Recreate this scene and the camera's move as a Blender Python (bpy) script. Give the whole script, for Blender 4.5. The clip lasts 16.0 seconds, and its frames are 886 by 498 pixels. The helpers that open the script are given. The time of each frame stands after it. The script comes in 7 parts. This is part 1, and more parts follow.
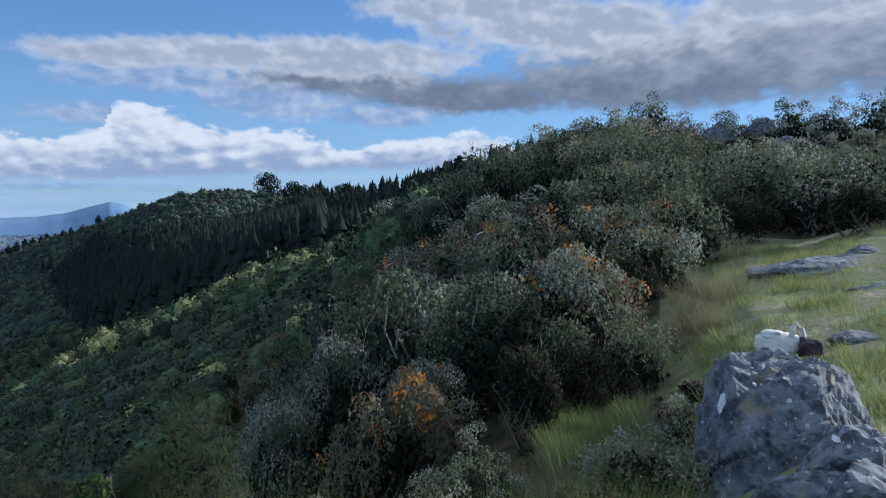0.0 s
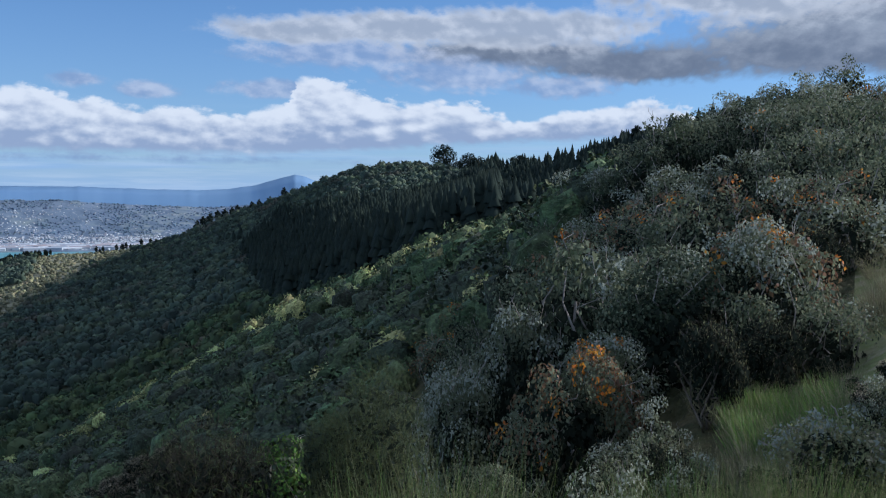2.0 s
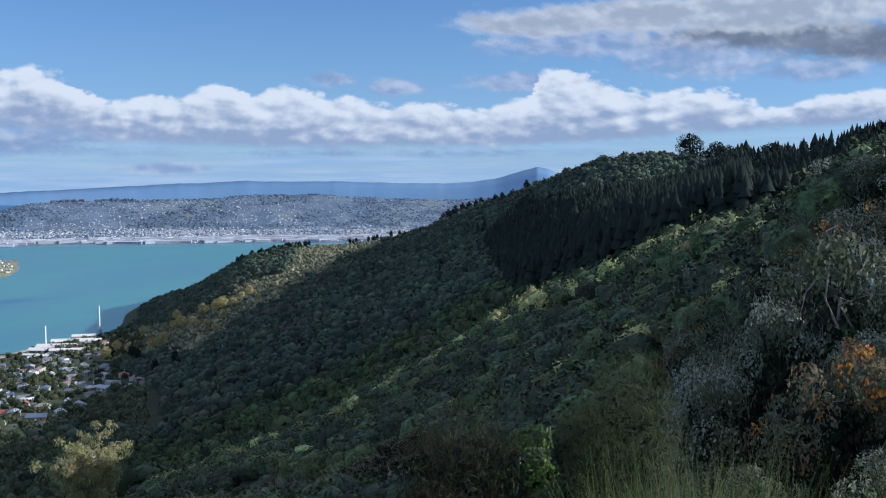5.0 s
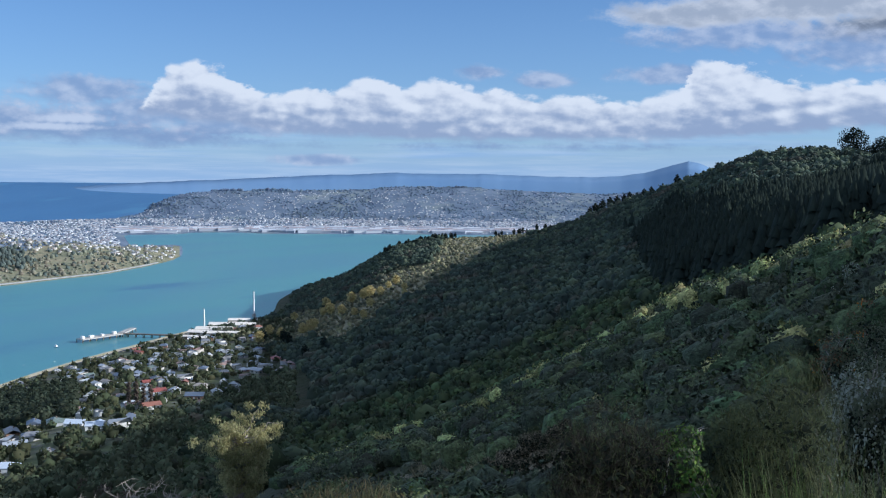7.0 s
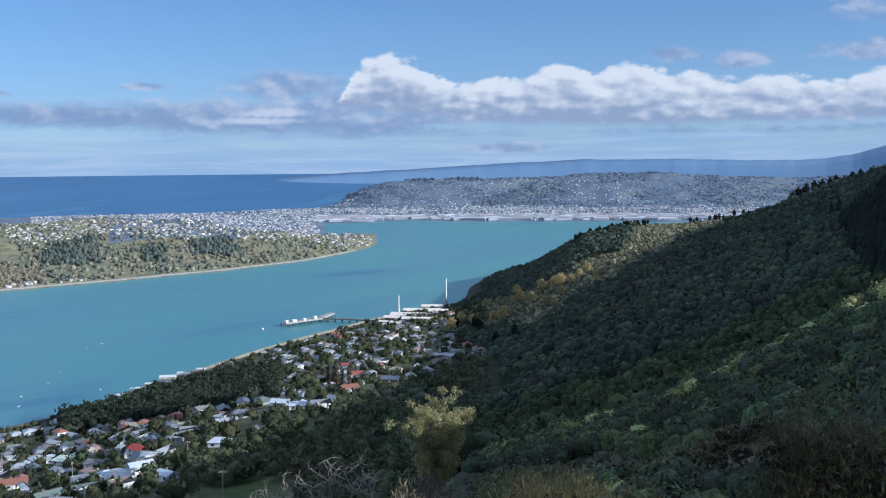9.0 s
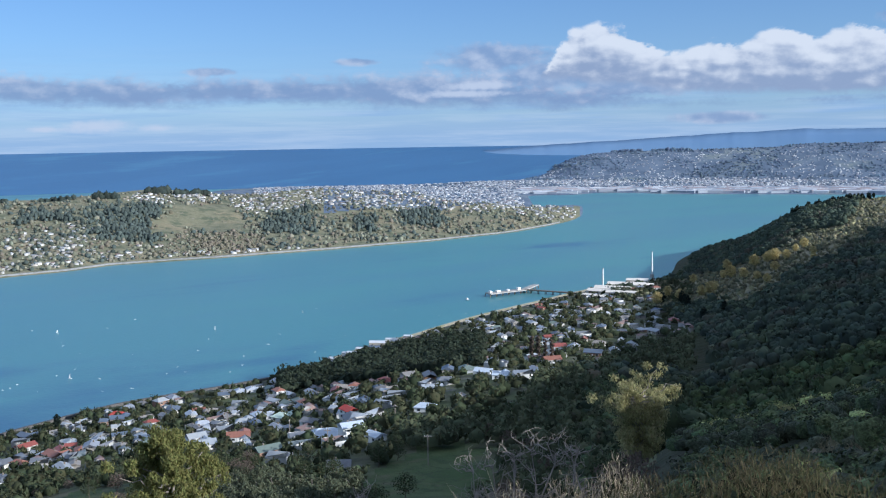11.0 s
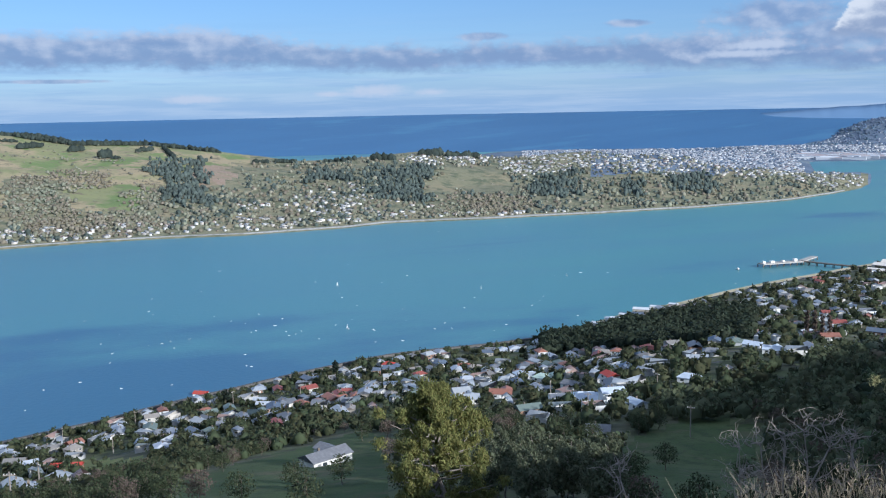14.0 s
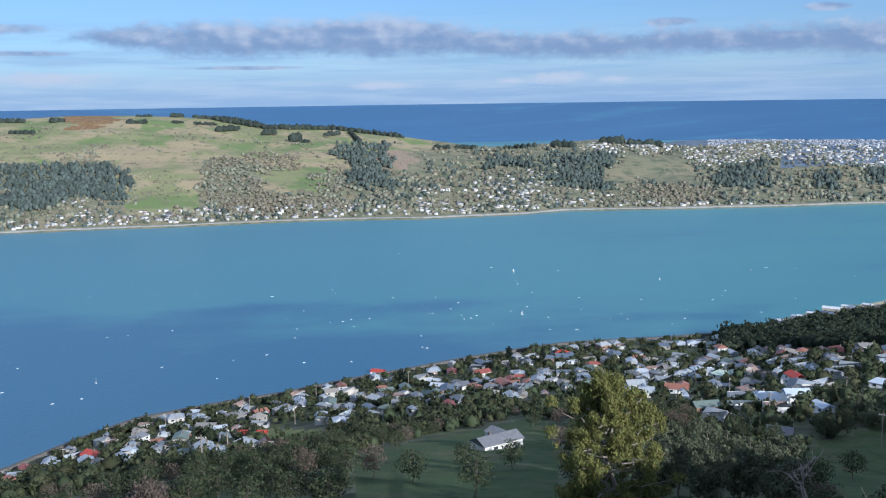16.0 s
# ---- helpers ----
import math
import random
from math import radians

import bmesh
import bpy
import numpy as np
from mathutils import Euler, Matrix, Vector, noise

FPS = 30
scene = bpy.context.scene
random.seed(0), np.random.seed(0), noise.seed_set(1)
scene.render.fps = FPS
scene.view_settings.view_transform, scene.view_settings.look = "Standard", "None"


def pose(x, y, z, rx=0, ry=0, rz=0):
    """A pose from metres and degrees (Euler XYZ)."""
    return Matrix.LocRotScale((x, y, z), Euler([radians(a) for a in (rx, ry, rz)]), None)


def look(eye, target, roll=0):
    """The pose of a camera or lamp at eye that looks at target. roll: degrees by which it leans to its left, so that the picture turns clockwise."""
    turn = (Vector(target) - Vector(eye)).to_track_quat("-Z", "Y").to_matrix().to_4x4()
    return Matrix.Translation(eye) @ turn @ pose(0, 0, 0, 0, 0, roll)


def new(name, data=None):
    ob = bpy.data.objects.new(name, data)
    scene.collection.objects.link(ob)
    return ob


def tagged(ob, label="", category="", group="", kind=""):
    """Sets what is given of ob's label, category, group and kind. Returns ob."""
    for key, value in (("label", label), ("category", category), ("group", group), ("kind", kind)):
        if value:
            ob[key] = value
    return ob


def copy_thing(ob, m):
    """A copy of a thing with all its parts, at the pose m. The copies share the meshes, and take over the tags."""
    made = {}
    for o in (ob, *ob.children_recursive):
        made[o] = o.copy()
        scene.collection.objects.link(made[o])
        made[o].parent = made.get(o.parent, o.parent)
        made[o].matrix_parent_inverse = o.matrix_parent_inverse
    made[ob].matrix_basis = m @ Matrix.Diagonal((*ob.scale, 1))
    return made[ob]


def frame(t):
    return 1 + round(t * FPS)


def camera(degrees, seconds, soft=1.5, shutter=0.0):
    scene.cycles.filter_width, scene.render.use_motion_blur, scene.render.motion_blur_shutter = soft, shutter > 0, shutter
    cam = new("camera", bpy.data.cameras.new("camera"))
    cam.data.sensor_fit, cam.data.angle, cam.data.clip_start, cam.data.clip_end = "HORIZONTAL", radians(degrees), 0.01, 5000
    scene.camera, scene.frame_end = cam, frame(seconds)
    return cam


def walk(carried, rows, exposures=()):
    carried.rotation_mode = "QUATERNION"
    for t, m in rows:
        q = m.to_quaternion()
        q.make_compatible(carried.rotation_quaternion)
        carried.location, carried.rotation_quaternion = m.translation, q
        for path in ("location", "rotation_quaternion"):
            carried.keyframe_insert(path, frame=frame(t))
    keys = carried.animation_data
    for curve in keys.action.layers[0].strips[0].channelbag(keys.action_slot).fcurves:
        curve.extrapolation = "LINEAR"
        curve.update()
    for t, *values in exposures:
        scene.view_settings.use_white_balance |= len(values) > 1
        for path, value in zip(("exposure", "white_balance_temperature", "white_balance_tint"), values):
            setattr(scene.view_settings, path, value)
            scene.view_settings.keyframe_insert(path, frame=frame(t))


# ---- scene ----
cam = camera(48.20, 16.0, soft=1.15)
EYE_Z, PIVOT = 190.0, 0.35   # eye over the sea; the arm's length round which the camera swings
# seconds, degrees turned to the left, up, leaning left
SWING = [
    (0, 0.00, -1.40, 0.62),
    (0.5, 2.66, -1.90, 0.65),
    (1, 5.21, -2.36, 0.64),
    (1.5, 7.73, -2.80, 0.61),
    (2, 10.06, -3.14, 0.58),
    (2.5, 12.54, -3.35, 0.45),
    (3, 15.13, -3.46, 0.15),
    (3.5, 17.47, -3.50, -0.06),
    (4, 19.78, -3.56, -0.20),
    (6.5, 30.15, -3.96, 0.51),
    (7, 32.42, -4.11, 0.56),
    (7.5, 34.98, -4.28, 0.46),
    (8, 37.93, -4.47, 0.17),
    (8.5, 40.73, -4.67, -0.16),
    (9, 43.43, -4.85, -0.46),
    (11.5, 58.21, -6.75, -0.80),
    (12, 61.05, -7.11, -0.71),
    (12.5, 63.80, -7.40, -0.82),
    (13, 66.20, -7.66, -0.96),
    (13.5, 68.49, -7.94, -1.07),
    (14, 70.67, -8.18, -1.10),
    (14.5, 73.14, -8.37, -1.08),
    (15, 75.87, -8.51, -0.89),
    (15.5, 78.50, -8.65, -0.80),
    (16, 81.00, -8.77, -0.80),
]


def swing_pose(yaw, pitch, roll):
    a, p = radians(yaw), radians(pitch)
    eye = Vector((-PIVOT * math.sin(a), PIVOT * math.cos(a) - PIVOT, EYE_Z))
    ahead = Vector((-math.sin(a) * math.cos(p), math.cos(a) * math.cos(p), math.sin(p)))
    return look(eye, eye + ahead, roll)


walk(cam, [(t, swing_pose(yaw, pitch, roll)) for t, yaw, pitch, roll in SWING],
     [(0.0, 0.36, 5600, 10), (16.0, 0.31, 5600, 10)])

# ---- light ----
SUN_AZ, SUN_EL = -65.0, 21.4   # degrees to the left of the first view (minus: right), degrees up
sun_dir = Vector((-math.sin(radians(SUN_AZ)) * math.cos(radians(SUN_EL)), math.cos(radians(SUN_AZ)) * math.cos(radians(SUN_EL)), math.sin(radians(SUN_EL))))
sun = new("sun", bpy.data.lights.new("sun", "SUN"))
sun.data.energy, sun.data.angle, sun.data.color = 5.0, radians(0.55), (1.0, 0.93, 0.82)
sun.matrix_world = look(sun_dir * 900 + Vector((0, 0, 200)), (0, 0, 200))

world = bpy.data.worlds.new("sky")
scene.world = world
world.use_nodes = True
wt = world.node_tree
wt.nodes.clear()
SKY_STRENGTH = 0.09


def wnode(kind, *links, op=None, values=()):
    n = wt.nodes.new(kind)
    if op:
        n.operation = op
    for i, v in enumerate(links):
        if v is None:
            continue
        if hasattr(v, "is_output"):
            wt.links.new(v, n.inputs[i])
        else:
            n.inputs[i].default_value = v
    return n


def wmath(op, a, b=None, c=None):
    return wnode("ShaderNodeMath", a, b, c, op=op).outputs[0]


# clouds as blobs: (degrees to the left, degrees up, half width, half height)
DARK = [(-17.1, 9.5, 13.7, 2.78), (-23.7, 10.2, 7.2, 3.6), (-11.7, 8.0, 10.8, 1.6), (-1.1, 7.4, 7.5, 1.2), (6.1, 8.1, 7.2, 0.98), (-34, 9, 9, 4), (-46, 14, 12, 5)]
BANK = [(-2.0, 12.4, 7.2, 1.47), (-7.5, 11.2, 9.2, 1.8), (10.9, 9.4, 10.8, 1.05), (19.3, 9.1, 4.2, 0.8), (4.8, 9.4, 6.5, 1.31), (-19.1, 11.9, 7.8, 0.98)]
GREY = [(48.7, 3.5, 4.2, 0.8), (44.6, 2.7, 3.2, 0.5), (52.2, 4.5, 2.9, 0.75), (26.5, 5.6, 1.6, 0.4), (59.9, 4.4, 1.1, 0.2), (39.6, 0.95, 2.3, 0.3), (30.3, 6.0, 1.3, 0.4), (9.5, 6.9, 3.8, 0.9), (3.2, 6.2, 3.0, 0.6), (16.0, 8.0, 5.0, 0.8), (19.5, 5.9, 3.0, 0.5),
        (68.3, 3.9, 1.3, 0.2), (103.5, 2.5, 2.6, 0.12), (104.5, 3.75, 2.3, 0.3), (92, 1.7, 3.0, 0.1)]
WISP = [(74.2, 0.95, 1.5, 0.33), (71.2, 0.85, 0.9, 0.2), (84.3, 0.65, 1.8, 0.2), (77.0, 0.82, 0.8, 0.15), (102.2, 1.15, 3.4, 0.36), (53.0, 3.0, 2.0, 0.25), (54.0, 2.55, 3.0, 0.2)]
# the long cumulus bank and the flat grey band: tops and bases, (degrees to the left, degrees up)
HEAP_TOP = [(-8, 3.6), (-4, 4.5), (-1.7, 5.4), (1.2, 4.9), (3.3, 4.8), (5.1, 4.35), (7, 4.5), (8.6, 5.15), (10.2, 5.2), (12.2, 5.0), (14, 5.5), (15.4, 6.1), (17.3, 6.6), (18.5, 6.2), (19.1, 4.9), (21.4, 4.25), (24.2, 4.45), (25.4, 4.65),
            (28.7, 4.75), (31.3, 5.0), (33, 5.65), (34.6, 5.1), (36.6, 5.5), (38.8, 4.75), (40.3, 5.3), (41.6, 4.4), (43.2, 4.65), (44.8, 5.7), (46.3, 6.2), (48.1, 5.5), (49.2, 3.8), (50.5, 2.4)]
HEAP_BASE = [(-8, 3.6), (4, 3.2), (10, 2.9), (17, 2.4), (36, 2.25), (41.6, 2.5), (46, 3.1), (49, 3.4), (50.5, 3.6)]
BAND_TOP = [(42, 1.8), (44.6, 2.4), (47.5, 2.6), (51, 3.2), (55.8, 3.9), (58.3, 3.65), (61.6, 3.5), (63.1, 3.7), (67, 3.45), (69.6, 3.35), (72.7, 3.55), (75.6, 3.6), (78, 3.75), (80.3, 4.0), (82.4, 4.5), (85, 4.4), (89.8, 4.3), (94.4, 4.2), (97.4, 4.15), (99.5, 3.8), (101, 3.4), (103, 2.8), (120, 2.8)]
BAND_BASE = [(42, 1.8), (47.5, 1.6), (56.7, 1.9), (66.4, 2.2), (74, 2.0), (80.3, 2.25), (87, 2.4), (93, 2.3), (96, 2.5), (101, 3.2), (103, 3.2), (120, 3.2)]

towards = wnode("ShaderNodeTexCoord").outputs["Generated"]
split = wnode("ShaderNodeSeparateXYZ", towards)
az = wmath("MULTIPLY", wmath("ARCTAN2", wmath("MULTIPLY", split.outputs[0], -1.0), split.outputs[1]), 180 / math.pi)
el = wmath("MULTIPLY", wmath("ARCSINE", split.outputs[2]), 180 / math.pi)
flat = wnode("ShaderNodeCombineXYZ", az, wmath("MULTIPLY", el, 1.7), 0.0).outputs[0]


def wnoise(vector, scale, detail=7.0, rough=0.6):
    n = wnode("ShaderNodeTexNoise", vector)
    n.inputs["Scale"].default_value, n.inputs["Detail"].default_value, n.inputs["Roughness"].default_value = scale, detail, rough
    return n.outputs["Fac"]


def wrange(value, a, b, c=0.0, d=1.0):
    n = wnode("ShaderNodeMapRange", value, a, b, c, d)
    n.interpolation_type = "SMOOTHSTEP"
    return n.outputs[0]


def lumps(place, blobs):
    """How deep inside the nearest of the clouds a direction lies: 1 in the middle, 0 at the rim."""
    best = None
    for a, e, ra, re in blobs:
        off = wnode("ShaderNodeVectorMath", place, (a, e, 0), op="SUBTRACT").outputs[0]
        off = wnode("ShaderNodeVectorMath", off, (1 / ra, 1 / re, 0), op="MULTIPLY").outputs[0]
        r = wnode("ShaderNodeVectorMath", off, op="LENGTH").outputs["Value"]
        best = r if best is None else wmath("SMOOTH_MIN", best, r, 0.25)
    return wmath("SUBTRACT", 1.0, best)


def puffs(vector):
    """Rounded heaps: high in the middle of each cell."""
    out = None
    for scale, weight in ((0.55, 0.8), (1.25, 0.38)):
        n = wnode("ShaderNodeTexVoronoi", vector)
        n.feature = "SMOOTH_F1"
        n.inputs["Scale"].default_value, n.inputs["Smoothness"].default_value = scale, 0.35
        one = wmath("MULTIPLY", wmath("SUBTRACT", 0.42, n.outputs["Distance"]), weight)
        out = one if out is None else wmath("ADD", out, one)
    return out


def profile_of(where, pairs):
    """A height that follows the direction, through the given pairs."""
    lo, hi = pairs[0][0], pairs[-1][0]
    ramp = wnode("ShaderNodeValToRGB", wnode("ShaderNodeMapRange", where, lo, hi, 0.0, 1.0).outputs[0])
    while len(ramp.color_ramp.elements) < len(pairs):
        ramp.color_ramp.elements.new(1.0)
    for one, (a, e) in zip(ramp.color_ramp.elements, pairs):
        one.position = (a - lo) / (hi - lo)
        one.color = (e / 10, e / 10, e / 10, 1)
    return wmath("MULTIPLY", ramp.outputs[0], 10.0)


billow = wmath("SUBTRACT", wnoise(flat, 0.42), 0.5)
fine = wmath("SUBTRACT", wnoise(flat, 1.7, 6.0, 0.62), 0.5)
lit_flat = wnode("ShaderNodeVectorMath", flat, (-0.4, 0.6, 0.0), op="ADD").outputs[0]
billow_lit = wmath("SUBTRACT", wnoise(lit_flat, 0.42), 0.5)
place = wnode("ShaderNodeCombineXYZ", az, el, 0.0).outputs[0]
bank = lumps(place, BANK)
grey = lumps(place, GREY)
wisp = lumps(place, WISP)
dark = lumps(place, DARK)
heap = puffs(flat)
heap_lit = puffs(lit_flat)
bent = wmath("MULTIPLY_ADD", fine, 1.2, az)
heap_top, heap_base = profile_of(bent, HEAP_TOP), profile_of(az, HEAP_BASE)
heap_high = wmath("MULTIPLY_ADD", heap, 0.75, wmath("MULTIPLY_ADD", billow, 1.0, wmath("MULTIPLY_ADD", fine, 0.55, wmath("SUBTRACT", wmath("ADD", heap_top, 0.22), el))))
heap_low = wmath("MULTIPLY_ADD", billow, 0.7, wmath("MULTIPLY_ADD", fine, 0.3, wmath("SUBTRACT", wmath("ADD", el, 0.15), heap_base)))
heap_body = wmath("SMOOTH_MIN", heap_high, wmath("MULTIPLY", heap_low, 0.8), 0.12)
heap_rise = wmath("DIVIDE", wmath("SUBTRACT", el, heap_base), wmath("MAXIMUM", wmath("SUBTRACT", heap_top, heap_base), 0.4))
band_top, band_base = profile_of(bent, BAND_TOP), profile_of(az, BAND_BASE)
band_high = wmath("MULTIPLY_ADD", billow, 1.5, wmath("MULTIPLY_ADD", fine, 0.9, wmath("SUBTRACT", band_top, el)))
band_low = wmath("MULTIPLY_ADD", billow, 1.3, wmath("MULTIPLY_ADD", fine, 0.6, wmath("SUBTRACT", el, band_base)))
band_body = wmath("SMOOTH_MIN", band_high, band_low, 0.2)
bank_body = wmath("MULTIPLY_ADD", billow, 1.3, wmath("MULTIPLY_ADD", fine, 0.35, bank))
grey_body = wmath("MULTIPLY_ADD", billow, 1.7, wmath("MULTIPLY_ADD", fine, 0.8, grey))
wisp_body = wmath("MULTIPLY_ADD", billow, 1.6, wmath("MULTIPLY_ADD", fine, 1.2, wisp))
dark_body = wmath("MULTIPLY_ADD", billow, 1.3, wmath("MULTIPLY_ADD", fine, 0.3, dark))
relief = wmath("MULTIPLY_ADD", wmath("SUBTRACT", heap, heap_lit), 0.9, wmath("MULTIPLY_ADD", wmath("SUBTRACT", billow, billow_lit), 1.5, wmath("MULTIPLY", fine, 0.35)))


def wcolour(r, g, b):
    k = 0.75 / SKY_STRENGTH
    return (r * k, g * k, b * k, 1)


def wmix(fac, a, b):
    return wnode("ShaderNodeMixRGB", fac, a, b).outputs[0]


sky = wnode("ShaderNodeTexSky")
sky.sky_type, sky.sun_disc = "NISHITA", False
sky.sun_elevation, sky.sun_rotation = radians(SUN_EL), radians(-SUN_AZ)
sky.air_density, sky.dust_density, sky.ozone_density, sky.altitude = 0.9, 0.15, 6.0, 190
clear = sky.outputs[0]
# thin veils of high cloud, thickest low over the horizon
streaks = wnode("ShaderNodeVectorMath", place, (0.07, 1.1, 0), op="MULTIPLY").outputs[0]
veil = wmath("MULTIPLY", wrange(wnoise(streaks, 1.0, 6.0), 0.28, 0.72), wrange(el, 6.0, 0.5, 0.0, 0.9))
veil = wmath("MAXIMUM", veil, wrange(el, 3.0, -0.3, 0.0, 0.85))
veil_tone = wmix(wrange(wnoise(streaks, 1.9, 7.0), 0.40, 0.66), wcolour(0.32, 0.48, 0.71), wcolour(0.45, 0.58, 0.76))
clear = wmix(wrange(el, 16.0, 2.0, 0.05, 0.30), clear, wcolour(0.40, 0.53, 0.72))
colour = wmix(veil, clear, veil_tone)
dark_tone = wmix(wrange(wmath("MULTIPLY_ADD", billow, 1.3, wmath("MULTIPLY_ADD", fine, 0.12, wmath("MULTIPLY", wmath("SUBTRACT", el, 9.0), 0.10))), -0.35, 0.5), wcolour(0.17, 0.20, 0.26), wcolour(0.44, 0.47, 0.52))
# broken cloud above the view, unseen, added to brighten the shade
overhead_fill = wmath("MULTIPLY", wrange(wnoise(towards, 2.6, 6.0), 0.40, 0.56), wrange(el, 15.0, 26.0))
colour = wmix(wmath("MULTIPLY", overhead_fill, 0.95), colour, wmix(wnoise(towards, 5.0), wcolour(0.52, 0.60, 0.72), wcolour(1.05, 1.12, 1.22)))
colour = wmix(wrange(dark_body, -0.15, 0.45, 0.0, 0.97), colour, dark_tone)
grey_tone = wmix(wrange(wmath("MULTIPLY_ADD", relief, 0.9, wmath("MULTIPLY", billow, 0.5)), -0.35, 0.55), wcolour(0.27, 0.36, 0.54), wcolour(0.56, 0.60, 0.70))
colour = wmix(wrange(grey_body, -0.40, 0.40, 0.0, 0.8), colour, grey_tone)
band_tone = wmix(wrange(wmath("MULTIPLY_ADD", relief, 0.8, wmath("MULTIPLY_ADD", band_low, 0.42, -0.40)), -0.3, 0.75), wcolour(0.25, 0.34, 0.52), wcolour(0.58, 0.61, 0.70))
colour = wmix(wrange(band_body, -0.30, 0.50, 0.0, 0.86), colour, band_tone)
colour = wmix(wrange(wisp_body, -0.45, 0.75, 0.0, 0.85), colour, wcolour(0.62, 0.67, 0.76))
bank_tone = wmix(wrange(wmath("MULTIPLY_ADD", relief, 0.9, bank_body), -0.2, 0.9), wcolour(0.66, 0.67, 0.70), wcolour(0.40, 0.44, 0.51))
colour = wmix(wrange(bank_body, -0.14, 0.40, 0.0, 0.95), colour, bank_tone)
heap_tone = wmix(wrange(wmath("MULTIPLY_ADD", relief, 0.72, wmath("MULTIPLY_ADD", heap_rise, 0.85, -0.08)), -0.05, 0.75), wcolour(0.33, 0.40, 0.54), wcolour(0.80, 0.81, 0.83))
colour = wmix(wrange(heap_body, -0.08, 0.30, 0.0, 0.97), colour, heap_tone)
bg = wnode("ShaderNodeBackground", colour, SKY_STRENGTH)
wt.links.new(bg.outputs[0], wnode("ShaderNodeOutputWorld").inputs[0])

# ---- materials ----


def material(name, base, rough=0.8, spots=(), bump=0.0, bump_size=1.0, metal=0.0, spec=0.3, random_value=0.0, random_hue=0.0, island=False):
    """A surface of one base colour, with spots of other colours: (colour, size in metres, lower edge, upper edge of the noise)."""
    m = bpy.data.materials.new(name)
    m.use_nodes = True
    t = m.node_tree
    b = t.nodes["Principled BSDF"]
    b.inputs["Roughness"].default_value, b.inputs["Metallic"].default_value = rough, metal
    b.inputs["Specular IOR Level"].default_value = spec
    geo = t.nodes.new("ShaderNodeNewGeometry")
    col = t.nodes.new("ShaderNodeRGB")
    col.outputs[0].default_value = (*base, 1)
    last = col.outputs[0]
    for i, (colour, size, lo, hi) in enumerate(spots):
        n = t.nodes.new("ShaderNodeTexNoise")
        n.inputs["Scale"].default_value, n.inputs["Detail"].default_value, n.inputs["Roughness"].default_value = 1 / size, 5, 0.62
        shift = t.nodes.new("ShaderNodeVectorMath")
        shift.inputs[1].default_value = (17.3 * i, 5.1 * i, 0)
        t.links.new(geo.outputs["Position"], shift.inputs[0])
        t.links.new(shift.outputs[0], n.inputs["Vector"])
        r = t.nodes.new("ShaderNodeMapRange")
        r.inputs[1].default_value, r.inputs[2].default_value = lo, hi
        t.links.new(n.outputs["Fac"], r.inputs[0])
        mix = t.nodes.new("ShaderNodeMixRGB")
        mix.inputs[2].default_value = (*colour, 1)
        t.links.new(r.outputs[0], mix.inputs[0])
        t.links.new(last, mix.inputs[1])
        last = mix.outputs[0]
    if random_value or random_hue:
        if island:
            rnd = geo.outputs["Random Per Island"]
        else:
            rnd = t.nodes.new("ShaderNodeObjectInfo").outputs["Random"]
        hsv = t.nodes.new("ShaderNodeHueSaturation")
        for sock, amount, mul in ((0, random_hue, 1.0), (2, random_value, 7.31)):
            w = t.nodes.new("ShaderNodeMath")
            w.operation = "MULTIPLY"
            w.inputs[1].default_value = mul
            f = t.nodes.new("ShaderNodeMath")
            f.operation = "FRACT"
            t.links.new(rnd, w.inputs[0])
            t.links.new(w.outputs[0], f.inputs[0])
            q = t.nodes.new("ShaderNodeMapRange")
            mid = 0.5 if sock == 0 else 1.0
            q.inputs[3].default_value, q.inputs[4].default_value = mid - amount, mid + amount
            t.links.new(f.outputs[0], q.inputs[0])
            t.links.new(q.outputs[0], hsv.inputs[sock])
        t.links.new(last, hsv.inputs[4])
        last = hsv.outputs[0]
    t.links.new(last, b.inputs["Base Color"])
    if bump:
        n = t.nodes.new("ShaderNodeTexNoise")
        n.inputs["Scale"].default_value, n.inputs["Detail"].default_value = 1 / bump_size, 6
        t.links.new(geo.outputs["Position"], n.inputs["Vector"])
        bp = t.nodes.new("ShaderNodeBump")
        bp.inputs["Distance"].default_value, bp.inputs["Strength"].default_value = bump, 1.0
        t.links.new(n.outputs["Fac"], bp.inputs["Height"])
        t.links.new(bp.outputs[0], b.inputs["Normal"])
    return m


SCRUB = material("scrub_floor", (0.07, 0.072, 0.032), 0.95, [((0.10, 0.085, 0.04), 3.0, 0.45, 0.65), ((0.03, 0.04, 0.015), 0.6, 0.4, 0.7), ((0.14, 0.11, 0.06), 0.25, 0.58, 0.7)], 0.3, 0.4)
FOREST_FLOOR = material("forest_floor", (0.045, 0.055, 0.026), 0.95, [((0.05, 0.045, 0.025), 60, 0.45, 0.65), ((0.02, 0.028, 0.012), 9, 0.4, 0.65)], 2.0, 7.0)
TOWN_GROUND = material("town_ground", (0.105, 0.125, 0.055), 0.95, [((0.10, 0.10, 0.065), 40, 0.45, 0.6), ((0.05, 0.055, 0.03), 15, 0.48, 0.62), ((0.15, 0.145, 0.13), 12, 0.6, 0.68)], 0.5, 5.0)
PASTURE = material("pasture", (0.215, 0.225, 0.11), 0.95, [((0.32, 0.265, 0.165), 150, 0.47, 0.55), ((0.145, 0.20, 0.075), 120, 0.53, 0.58), ((0.17, 0.15, 0.10), 22, 0.56, 0.64), ((0.12, 0.12, 0.075), 6, 0.62, 0.70)], 1.0, 12.0)
